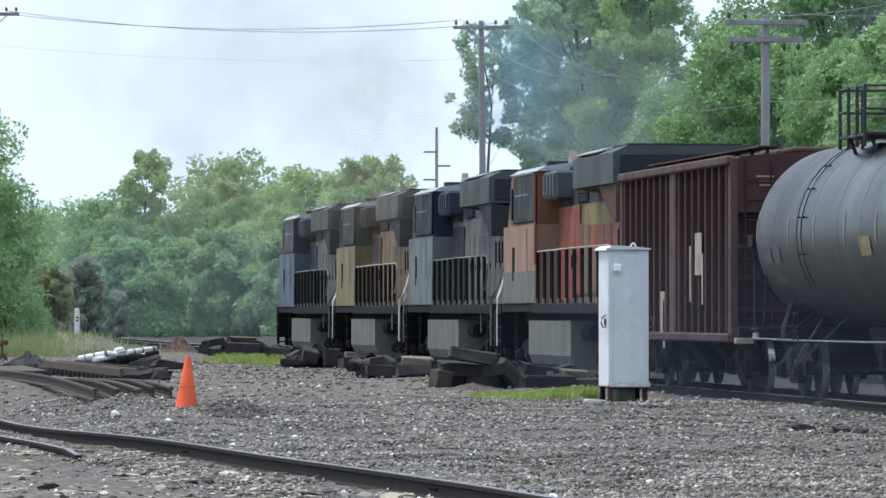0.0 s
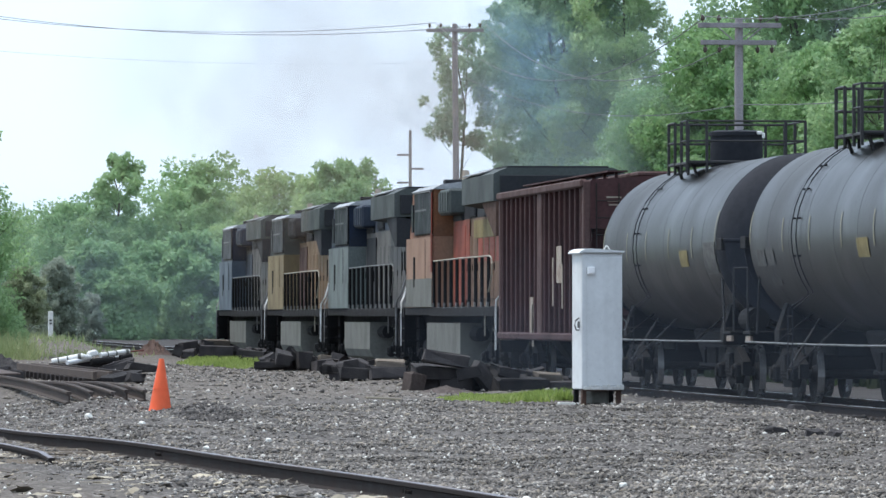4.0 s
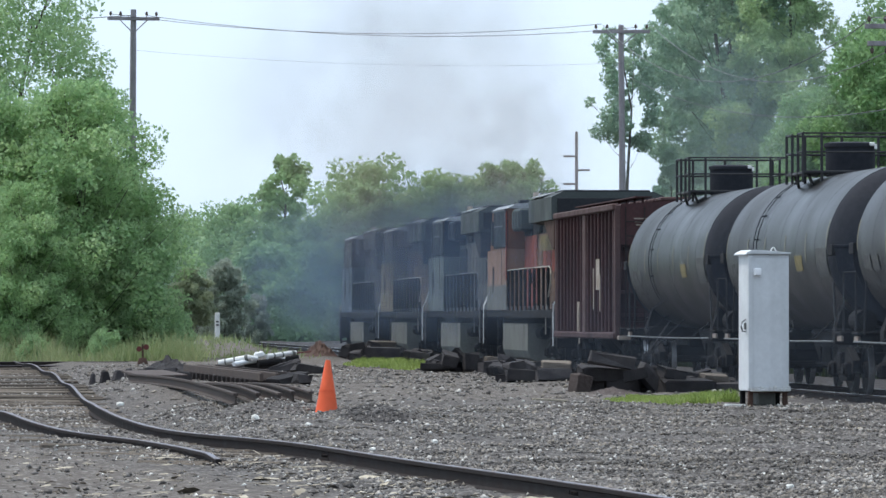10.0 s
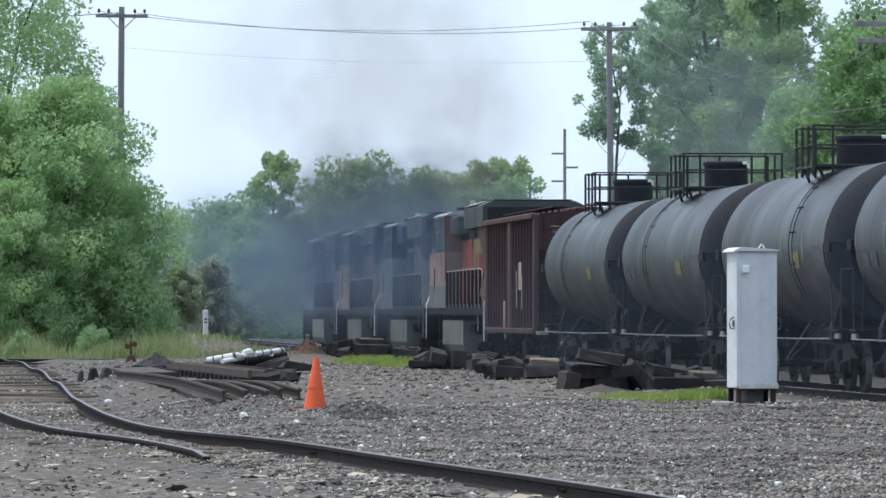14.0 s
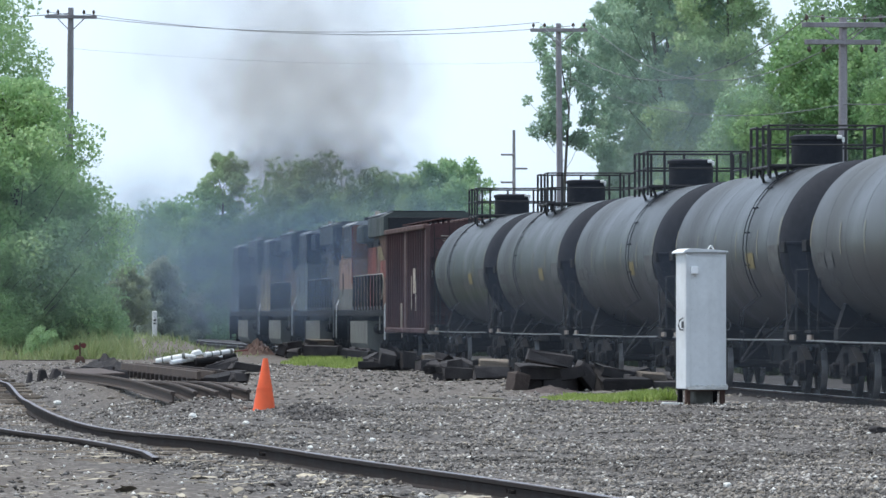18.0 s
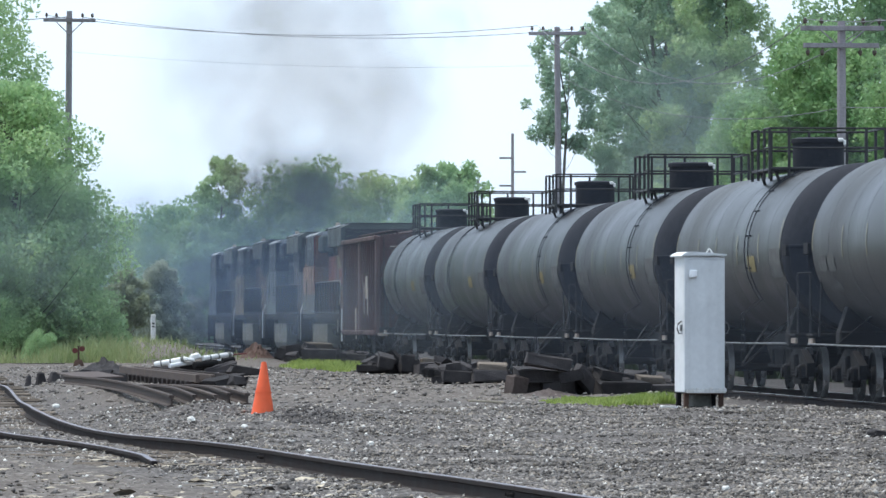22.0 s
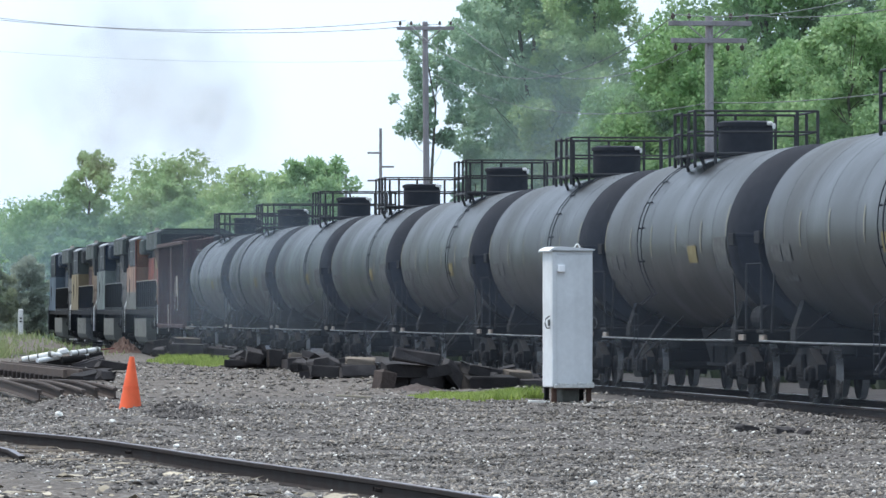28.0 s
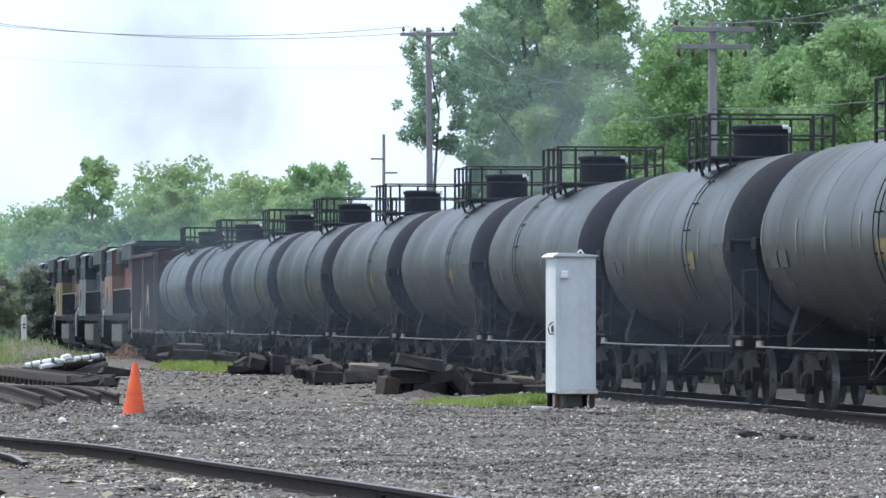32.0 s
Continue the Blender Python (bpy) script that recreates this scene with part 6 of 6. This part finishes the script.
def strip(x0, x1, y0, y1, clump=0.0):
    def place(rnd, n):
        x, y = rnd.uniform(x0, x1, n), rnd.uniform(y0, y1, n)
        if clump:
            u = np.sin(x * 1.7 + 0.6 * np.sin(y * 0.4)) * np.sin(y * 0.33 + x)
            keep = rnd.random(n) < np.clip(0.55 + clump * u, 0.05, 1) * np.clip((x1 - x) / 1.8, 0, 1)
            x, y = x[keep], y[keep]
        return np.stack([x, y], -1)
    return place


def oval(cx, cy, rx, ry):
    def place(rnd, n):
        r, t = np.sqrt(rnd.random(n)), rnd.random(n) * 2 * np.pi
        r = r * (0.8 + 0.25 * np.sin(3 * t + 1) * np.sin(5 * t))
        return np.stack([cx + rx * r * np.cos(t), cy + ry * r * np.sin(t)], -1)
    return place


# low scrub between the bank and the far track
scrub = tree("low weedy shrub in the bank grass", 1.9, 2.4, 0.05, 7000, M["leaf_mid"], 38, 60, 0.09, "bush", 0.04, "shrubs on the bank")
scrub.matrix_basis = pose(7.2, 216, on_ground(7.2, 216))
grove(scrub, [(5.4, 211, 0.5), (7.9, 226, 0.8), (3.0, 210, 0.45), (8.2, 242, 1.1), (0.8, 212, 0.5), (8.8, 262, 0.9)], rt)
grass_patch("grass", 15000, oval(11.52, 98.0, 1.08, 5.5), 0.15, M["grass"], "bright green grass patch by the cabinet", 1)
grass_patch("grass", 9000, oval(13.2, 183, 1.3, 17.0), 0.16, M["grass"], "bright green grass strip by the sleepers", 2, 0.03)
grass_patch("tall_grass", 64000, strip(-6, 9.0, 204, 240, 0.7), 0.75, M["dry_grass"], "tall mixed green and straw grass on the bank", 3, 0.017)
grass_patch("tall_grass", 8000, strip(4, 10.3, 238, 330, 0.6), 0.9, M["dry_grass"], "tall grass beside the far track", 4, 0.05)
grass_patch("tall_grass", 4500, strip(9.2, 14.2, 222, 330, 0.5), 0.28, M["dry_grass"], "low weeds on the gravel by the far track", 7, 0.03)
grass_patch("tall_grass", 14000, strip(28.5, 36, 150, 330, 0.4), 0.8, M["dry_grass"], "weeds behind the main line", 5, 0.05)

# added blades that block bright ground in the gaps under the cars
grass_patch("undergrowth", 13000, strip(23.5, 28.5, 90, 250), 1.9, M["undergrowth"], "near-black blades added behind the main line to keep gaps under the train dark", 6, 0.09)

# ---- loose gravel ----
def gravel(name, n, place, lo, hi, material, label, seed, category="gravel"):
    rnd = np.random.default_rng(seed)
    p = place(rnd, n)
    n = len(p)
    z = ground_z(p[:, 0], p[:, 1])
    base = np.array([(1, 0, 0), (-1, 0, 0), (0, 1, 0), (0, -1, 0), (0, 0, 1), (0, 0, -1)], float)
    f0 = np.array([(0, 2, 4), (2, 1, 4), (1, 3, 4), (3, 0, 4), (2, 0, 5), (1, 2, 5), (3, 1, 5), (0, 3, 5)])
    s = lo + (hi - lo) * rnd.random((n, 1, 1)) ** 2
    v = base[None] * s * (0.6 + 0.7 * rnd.random((n, 6, 1))) * np.stack([0.9 + 0.7 * rnd.random(n), 0.55 + 0.4 * rnd.random(n), 0.45 + 0.4 * rnd.random(n)], -1)[:, None] + rnd.normal(0, 0.2, (n, 6, 3)) * s
    t = rnd.random(n) * 2 * np.pi
    c, q = np.cos(t)[:, None], np.sin(t)[:, None]
    v = np.stack([v[..., 0] * c - v[..., 1] * q, v[..., 0] * q + v[..., 1] * c, v[..., 2]], -1)
    v += np.stack([p[:, 0], p[:, 1], z + s[:, 0, 0] * 0.25], -1)[:, None]
    f = (f0[None] + 6 * np.arange(n)[:, None, None]).reshape(-1, 3)
    ob = new(name, quick_mesh(name, v.reshape(-1, 3), f, material))
    tagged(ob, label, category, kind="stuff")


def wedge(y0, y1, left, right, power=1.0):
    """Spots between two lines x = f(y), denser near."""
    def place(rnd, n):
        y = y0 + (y1 - y0) * rnd.random(n) ** power
        a, b = left(y), right(y)
        x = a + (b - a) * rnd.random(n)
        # bare patches of trodden dirt
        bare = np.sin(x * 1.3 + 2 * np.sin(y * 0.21)) * np.sin(y * 0.45 + 1.5 * np.sin(x * 0.8)) + 0.5 * np.sin(x * 3.1 + y * 0.9)
        keep = rnd.random(n) < np.clip(0.96 - 0.72 * np.clip(bare, 0, 1.2), 0.15, 1)
        return np.stack([x[keep], y[keep]], -1)
    return place


gravel("gravel", 96000, wedge(42, 97, lambda y: yard_x(y) + 0.12, lambda y: np.minimum(0.21 * y + 0.3, 15.2), 1.25), 0.011, 0.037, M["stone"], "loose grey crushed stone ballast", 1)
gravel("gravel", 15000, wedge(40, 185, lambda y: yard_x(y) - 1.5, lambda y: yard_x(y) - 0.1), 0.014, 0.042, M["stone"], "loose grey stone between the rails", 2)
gravel("gravel", 4000, wedge(42, 110, lambda y: yard_x(y) - 5, lambda y: yard_x(y) - 1.5), 0.012, 0.04, M["stone"], "scattered stones on brown dirt", 3)
gravel("gravel", 9000, wedge(100, 190, lambda y: yard_x(y) + 0.3, lambda y: 15.4 + 0 * y), 0.02, 0.06, M["stone"], "grey stone spread along the tracks", 4)
gravel("gravel", 13000, wedge(62, 200, lambda y: 15.0 + 0 * y, lambda y: 19.8 + 0 * y, 1.2), 0.025, 0.065, M["ballast"], "dark ballast of the main line", 5)


gravel("gravel", 1500, wedge(44, 100, lambda y: yard_x(y) - 3, lambda y: np.minimum(0.2 * y + 0.3, 14.5)), 0.012, 0.032, M["white_stone"], "small pale chips among the gravel", 6)


def pale_stone(x, y, r, seed):
    rnd = random.Random(seed)
    bm = B()
    bmesh.ops.create_icosphere(bm, subdivisions=2, radius=r)
    for v in bm.verts:
        v.co *= rnd.uniform(0.82, 1.12)
        v.co.z *= 0.75
    o = part("pale_stone", bm, M["white_stone"])
    o.matrix_basis = pose(x, y, on_ground(x, y) + r * 0.5, 0, 0, rnd.uniform(0, 360))
    tagged(o, "pale stone lying on grey gravel", "stone", "pale stones")


for i, (x, y, r) in enumerate(((6.21, 51.2, 0.048), (5.86, 74, 0.045), (7.75, 56.5, 0.04), (4.9, 71, 0.04), (3.05, 108, 0.07), (2.4, 73, 0.03), (4.3, 86, 0.06), (4.75, 81, 0.05))):
    pale_stone(x, y, r, i)


def oval_spots(cx, cy, rx, ry):
    def place(rnd, n):
        r, t = np.sqrt(rnd.random(n)), rnd.random(n) * 2 * np.pi
        return np.stack([cx + rx * r * np.cos(t), cy + ry * r * np.sin(t)], -1)
    return place


gravel("gravel", 1300, oval_spots(5.85, 84.2, 0.42, 2.4), 0.014, 0.045, M["ballast"], "dark oily stones by the cone", 7)


def chips(seed, n, place, lo, hi, wide, label):
    """Bent slivers of wood and straw lying about, each of three short lengths."""
    rnd = np.random.default_rng(seed)
    p = place(rnd, n)
    n = len(p)
    t = rnd.uniform(0, 6.28, n)
    L = lo + (hi - lo) * rnd.random(n) ** 2
    w = wide * rnd.uniform(0.4, 1.3, n)
    v, base = [], np.stack([p[:, 0], p[:, 1], ground_z(p[:, 0], p[:, 1]) + 0.02], -1)
    for k in range(4):
        bend = t + rnd.normal(0, 0.25, n)
        d = np.stack([np.cos(bend), np.sin(bend), rnd.uniform(-0.05, 0.14, n)], -1) * (L / 3)[:, None]
        side = np.stack([-np.sin(t), np.cos(t), rnd.uniform(-0.2, 0.8, n)], -1) * (w * (0.35 if k in (0, 3) else 1))[:, None]
        v += [base - side, base + side]
        base = base + d
    v = np.stack(v, 1)
    quads = np.array([(0, 1, 3, 2), (2, 3, 5, 4), (4, 5, 7, 6)])
    f = (quads[None] + 8 * np.arange(n)[:, None, None]).reshape(-1, 4)
    ob = new("wood_litter", quick_mesh("wood_litter", v.reshape(-1, 3), f, M["straw"]))
    tagged(ob, label, "litter", kind="stuff")


chips(1, 700, wedge(42, 70, lambda y: yard_x(y) - 4, lambda y: yard_x(y) - 0.2), 0.04, 0.22, 0.012, "pale wood slivers and straw on the dirt")
chips(2, 40, wedge(46, 72, lambda y: yard_x(y) - 3.5, lambda y: yard_x(y) - 0.1), 0.4, 1.0, 0.008, "long dry twigs beside the rail")
chips(3, 160, wedge(60, 125, lambda y: yard_x(y) + 0.4, lambda y: 12 + 0 * y), 0.04, 0.2, 0.014, "pale wood slivers among the gravel")
chips(4, 60, wedge(43, 60, lambda y: yard_x(y) - 3, lambda y: yard_x(y) - 0.4), 0.12, 0.3, 0.04, "pale bark pieces on the dirt")

sleepers()
yard_sleepers()

# ---- exhaust smoke: soft thin puffs that drift with the train ----
def smoke_material(name, colour, density):
    m = bpy.data.materials.new(name)
    m.use_nodes = True
    n, l = m.node_tree.nodes, m.node_tree.links
    n.remove(n["Principled BSDF"])
    co, info = n.new("ShaderNodeTexCoord"), n.new("ShaderNodeObjectInfo")
    flat = n.new("ShaderNodeVectorMath")
    flat.operation = "MULTIPLY"
    flat.inputs[1].default_value = (1, 0, 1)
    l.new(co.outputs["Object"], flat.inputs[0])
    ln = n.new("ShaderNodeVectorMath")
    ln.operation = "LENGTH"
    l.new(flat.outputs[0], ln.inputs[0])
    fall = n.new("ShaderNodeMapRange")
    fall.interpolation_type = "SMOOTHERSTEP"
    fall.inputs["From Min"].default_value, fall.inputs["From Max"].default_value = 0.98, 0.05
    l.new(ln.outputs["Value"], fall.inputs["Value"])
    t = n.new("ShaderNodeTexNoise")
    t.noise_dimensions = "4D"
    t.inputs["Scale"].default_value, t.inputs["Detail"].default_value = 1.9, 6
    w = n.new("ShaderNodeMath")
    w.operation = "MULTIPLY"
    w.inputs[1].default_value = 37.0
    l.new(info.outputs["Random"], w.inputs[0])
    l.new(w.outputs[0], t.inputs["W"])
    l.new(co.outputs["Object"], t.inputs["Vector"])
    wisp = n.new("ShaderNodeMapRange")
    wisp.inputs["From Min"].default_value, wisp.inputs["From Max"].default_value = 0.34, 0.68
    wisp.inputs["To Min"].default_value = 0.3
    l.new(t.outputs["Fac"], wisp.inputs["Value"])
    a = n.new("ShaderNodeMath")
    a.operation = "MULTIPLY"
    l.new(fall.outputs["Result"], a.inputs[0])
    l.new(wisp.outputs["Result"], a.inputs[1])
    d = n.new("ShaderNodeMath")
    d.operation = "MULTIPLY"
    d.inputs[1].default_value = density
    l.new(a.outputs[0], d.inputs[0])
    clear, soot = n.new("ShaderNodeBsdfTransparent"), n.new("ShaderNodeBsdfDiffuse")
    soot.inputs["Color"].default_value = (*colour, 1)
    through_light = n.new("ShaderNodeBsdfTranslucent")
    through_light.inputs["Color"].default_value = (*colour, 1)
    both = n.new("ShaderNodeMixShader")
    both.inputs[0].default_value = 0.5
    l.new(soot.outputs[0], both.inputs[1])
    l.new(through_light.outputs[0], both.inputs[2])
    mix = n.new("ShaderNodeMixShader")
    l.new(d.outputs[0], mix.inputs[0])
    l.new(clear.outputs[0], mix.inputs[1])
    l.new(both.outputs[0], mix.inputs[2])
    l.new(mix.outputs[0], n["Material Output"].inputs["Surface"])
    return m


M["smoke"] = smoke_material("grey_brown_exhaust_smoke", (0.32, 0.265, 0.205), 0.20)
M["soot"] = smoke_material("dark_blue_exhaust_smoke", (0.10, 0.13, 0.18), 0.48)
M["haze"] = smoke_material("thin_exhaust_haze", (0.48, 0.37, 0.29), 0.25)
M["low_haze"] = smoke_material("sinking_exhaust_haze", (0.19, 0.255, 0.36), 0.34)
M["blue"] = smoke_material("pale_blue_haze", (0.34, 0.50, 0.66), 0.45)
# near-white haze colour, added to paint the trees behind it brighter
M["mist"] = smoke_material("sunlit_tree_haze", (0.74, 0.84, 0.88), 0.17)
M["far_blue"] = smoke_material("blue_spreading_exhaust", (0.23, 0.32, 0.41), 0.40)
# haze added before the wagons so their black parts look lighter
M["veil"] = smoke_material("thin_grey_haze", (0.21, 0.25, 0.31), 0.10)
M["pale"] = smoke_material("pale_drifting_haze", (0.40, 0.48, 0.54), 0.17)
PUFFS = []


def puff(kind, radius, squash, rows, label, seed):
    """rows: seconds, x, place along the train from the hopper's front, height."""
    rnd = random.Random(seed)
    bm = B()
    rings, seg = 7, 22
    grid = []
    for i in range(rings + 1):
        r = max(0.02, i / rings)
        grid.append([bm.verts.new((r * math.cos(a), -0.4 * (1 - r * r) + rnd.uniform(-.02, .02), r * math.sin(a))) for a in np.linspace(0, 2 * math.pi, seg, endpoint=False)])
    for a, b in zip(grid, grid[1:]):
        for k in range(seg):
            bm.faces.new((a[k], a[(k + 1) % seg], b[(k + 1) % seg], b[k]))
    bm.faces.new(grid[0])
    o = part("smoke_puff", bm, M[kind], None, smooth=True)
    o.scale = (radius, radius, radius * squash)
    o.matrix_basis = Matrix.Translation((rows[0][1], train_y(0) + rows[0][2], rows[0][3])) @ Matrix.Diagonal((radius, radius, radius * squash, 1))
    tagged(o, label, "smoke", "exhaust smoke of the locomotives")
    PUFFS.append((o, rows, rnd.uniform(-25, 25)))


GREY, HAZE = "soft grey brown exhaust puff above the locomotives", "thin bluish exhaust haze, with haze added to lift dark parts of the train"
rs = random.Random(40)
# what the engines puff out: t, x and height of a body of smoke that keeps pace above the second and third engine
BASE = [(8.4, 20.5, 1), (10.4, 16.3, 5.2), (12, 16, 5.7), (14, 16, 5.8), (16.5, 15.8, 6.6), (17.5, 16.5, 7), (18.5, 17.1, 7.1), (19, 17.3, 7.2), (20, 16.7, 7), (21, 17.7, 6.9), (22, 17.2, 6.8), (24, 18.5, 2)]
MID = [(9, 20.5, 0.6), (13.5, 19.5, 0.8), (15.5, 15.9, 6.7), (16.5, 16.1, 7.9), (17.5, 16.6, 9.3), (18, 16.4, 9.7), (19, 16.8, 10.6), (20, 17.0, 11.1), (21, 17.2, 11.6), (22, 17.8, 12.1), (23, 17.3, 13)]
TOP = [(0, 12.2, 8), (4, 16.0, 8.2), (7, 16.7, 8.1), (9, 15.8, 8), (12, 16.2, 8.9), (14, 16.3, 9.5), (16.5, 17.7, 9.9), (18, 15.9, 11.2), (19, 16.1, 12.1), (20, 16.1, 11.8), (21, 17.3, 11.1), (22, 17.9, 11.2), (24, 17.2, 11.2), (26, 19.2, 11.6), (29, 18.1, 11.1), (32, 20.8, 12.4)]
HIDDEN = [(0, 21.5, 1.5), (5, 20.5, 1.8)]
GONE = [(25, 12.5, 27), (32, 16, 46)]
for i in range(9):
    dx, du, dz = (i % 3 - 1) + rs.uniform(-.35, .35), rs.uniform(-9, 9), (i // 3 - 1) + rs.uniform(-.3, .3)
    puff("soot", 2.6 + rs.uniform(-.3, .5), 0.8, [(t, x + dx * (1.6 + 0.06 * max(0, min(t, 17) - 9) - 0.25 * max(0, min(t, 20) - 17)), 46 + du, z + dz * 0.5) for t, x, z in HIDDEN + BASE + [(32, 18.5, 1.5)]], GREY, 100 + i)
for i in range(14):
    dx, du, dz = 1.15 * math.sin(i * 2.4) * math.sqrt((i + 1) / 14), rs.uniform(-9, 9), 1.15 * math.cos(i * 2.4) * math.sqrt((i + 1) / 14)
    grow = lambda t: 1.35 + 0.19 * max(0, min(t, 19) - 14) + 0.55 * max(0, t - 19)
    puff("smoke", 2.6 + rs.uniform(-.4, 1.4), 1.0, [(t, x + dx * 1.35 * grow(t), 46 + du, z + dz * 1.05 * grow(t)) for t, x, z in HIDDEN + MID + GONE], GREY, 130 + i)
for i in range(7):
    dx, du, dz = 3.6 * math.sin(i * 2.4), rs.uniform(-9, 9), 2.3 * math.cos(i * 2.4)
    puff("haze", 4.4 + rs.uniform(-.6, 1.6), 1.1, [(t, x + dx, 46 + du, z + dz) for t, x, z in TOP], GREY, 200 + i)
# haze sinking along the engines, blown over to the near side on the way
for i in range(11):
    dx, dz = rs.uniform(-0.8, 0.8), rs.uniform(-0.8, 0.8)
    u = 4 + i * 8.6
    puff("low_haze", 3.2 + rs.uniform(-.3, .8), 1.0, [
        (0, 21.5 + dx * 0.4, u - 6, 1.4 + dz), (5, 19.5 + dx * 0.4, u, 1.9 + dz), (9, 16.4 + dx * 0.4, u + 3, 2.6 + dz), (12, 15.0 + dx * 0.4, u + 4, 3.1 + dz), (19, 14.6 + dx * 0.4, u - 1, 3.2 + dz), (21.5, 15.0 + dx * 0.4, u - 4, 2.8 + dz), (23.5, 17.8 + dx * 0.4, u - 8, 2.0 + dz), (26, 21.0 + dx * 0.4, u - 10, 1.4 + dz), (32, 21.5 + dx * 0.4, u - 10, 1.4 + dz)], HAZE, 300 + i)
# blue exhaust that spreads before the far wood as the engines work harder
for i in range(7):
    dx, dz = 2.9 * (i - 3), 0.8 * math.sin(i * 2.2)
    rows = [(0, 35 + 0.5 * dx, 352, 2.0), (6, 31 + 0.6 * dx, 350, 3.0), (10, 26 + 0.8 * dx, 345, 4.5 + dz), (13, 23.0 + dx, 342, 5.2 + dz), (19, 21.5 + dx, 340, 6.0 + dz), (23, 21.5 + dx, 345, 5.5 + dz), (27, 20 + 1.3 * dx, 360, 4.0 + dz), (32, 18.5 + 1.5 * dx, 372, 3.6 + dz)]
    puff("far_blue", 5.4, 0.95, [(t, x, y - train_y(t), z) for t, x, y, z in rows], "thin blue exhaust before the far trees", 320 + i)
# the tail of it along the wagons, with haze added to lift their darks
for i in range(13):
    dx, dz = rs.uniform(-0.2, 0.2), rs.uniform(-0.3, 0.3)
    u = -22 - i * 12
    puff("veil", 3.7 + rs.uniform(-.3, .4), 0.85, [(0, 14.4 + dx, u + 12, 1.0 + dz), (8, 14.4 + dx, u + 6, 1.2 + dz), (16, 14.4 + dx, u, 1.7 + dz), (24, 14.4 + dx, u - 3, 2.0 + dz), (32, 14.4 + dx, u - 5, 2.1 + dz)], HAZE, 350 + i)
# a drift that has blown over to the tall trees, thinning out to the side
BLUE_AT = ((27.4, 11.2), (26.4, 9.5), (27.8, 9.3), (28.3, 11.2), (26.4, 12.3))
for i, (px, pz) in enumerate(BLUE_AT):
    rows = [(0, px, 236, pz), (3, px + 0.6, 236, pz + 0.3), (6, px + 2.2, 237, pz + 2.0), (10, px + 7, 240, pz + 7), (14, px + 14, 244, pz + 16), (32, px + 40, 260, pz + 34)]
    puff("blue", 1.7 + 0.25 * (i % 3), 1.1, [(t, x, y - train_y(t), z) for t, x, y, z in rows], HAZE, 400 + i)
# still haze added before the trees behind the main line to brighten them
for i in range(10):
    x, z = 28.2 + 1.75 * i + 0.5 * math.sin(i * 2.1), 7.5 + 3.2 * math.sin(i * 1.9 + 0.6)
    puff("mist", 5.6 if i < 6 else 4.2, 1.2, [(t, x + 0.03 * t, (238 - 2.0 * max(0, i - 4)) - train_y(t), z) for t in range(0, 33, 2)], "thin bluish haze added before the trees to brighten them", 430 + i)
# haze that drifts over to the trees on the bank
for i in range(3):
    rows = [(0, 34 + i, 330 + 4 * i, 3.0), (9, 25 + i * 1.6, 300 + 4 * i, 3.0), (13.5, 15 + i * 1.6, 262 + 4 * i, 3.5), (17.5, 5.5 + i * 2.6, 205 - i, 4.0), (24, 2.6 + i * 2.8, 201 - i, 4.2), (32, 0.5 + i * 2.8, 199 - i, 4.4)]
    puff("pale", 4.6, 1.0, [(t, x, y - train_y(t), z) for t, x, y, z in rows], "thin bluish haze drifting before the bank trees", 450 + i)
# pale haze that the train drives through at the end
for i in range(2):
    e = -68 + 30 * i
    puff("pale", 4.6, 0.9, [(0, 31, e + 190, 3.0), (8, 28, e + 165, 2.5), (14, 23, e + 130, 2.5), (20, 15.5, e + 50, 3.2), (25, 14.2, e + 10, 3.2), (32, 14.2, e, 3.2)], "pale bluish haze hanging beside the engines", 480 + i)
# old exhaust hanging in front of the far wood, with haze added to lighten it
for i, (x, y, z, r) in enumerate(((13, 345, 4, 12), (21, 340, 4, 12), (31, 400, 5, 16), (45, 410, 5, 16))):
    puff("pale", r, 0.45, [(0, x, y - train_y(0), z)] + [(t, x + 0.05 * t, y - train_y(t), z + 0.02 * t) for t in (4, 8, 12, 16, 20, 24, 28, 32)], "thin bluish old exhaust, with haze added to lighten the far trees", 500 + i)


# ---- everything that moves ----
def motions():
    marks = [i * 2.0 for i in range(17)]
    for car, u in TRAIN:
        walk(car, [(t, pose(MAIN_X, train_y(t) + u, RAIL)) for t in marks])
        for o in car.children_recursive:
            if o.name.startswith("wheelset"):
                x, y, r = o.location
                rows = []
                for i in range(0, 961, 4):
                    t = i / FPS
                    rows.append((t, pose(x, y, r) @ Matrix.Rotation(-(train_y(t) - train_y(0)) / r, 4, "X")))
                walk(o, rows)
    for o, rows, spin in PUFFS:
        walk(o, [(t, pose(x, train_y(t) + u, z, 0, spin + 0.5 * t)) for t, x, u, z in rows])


motions()
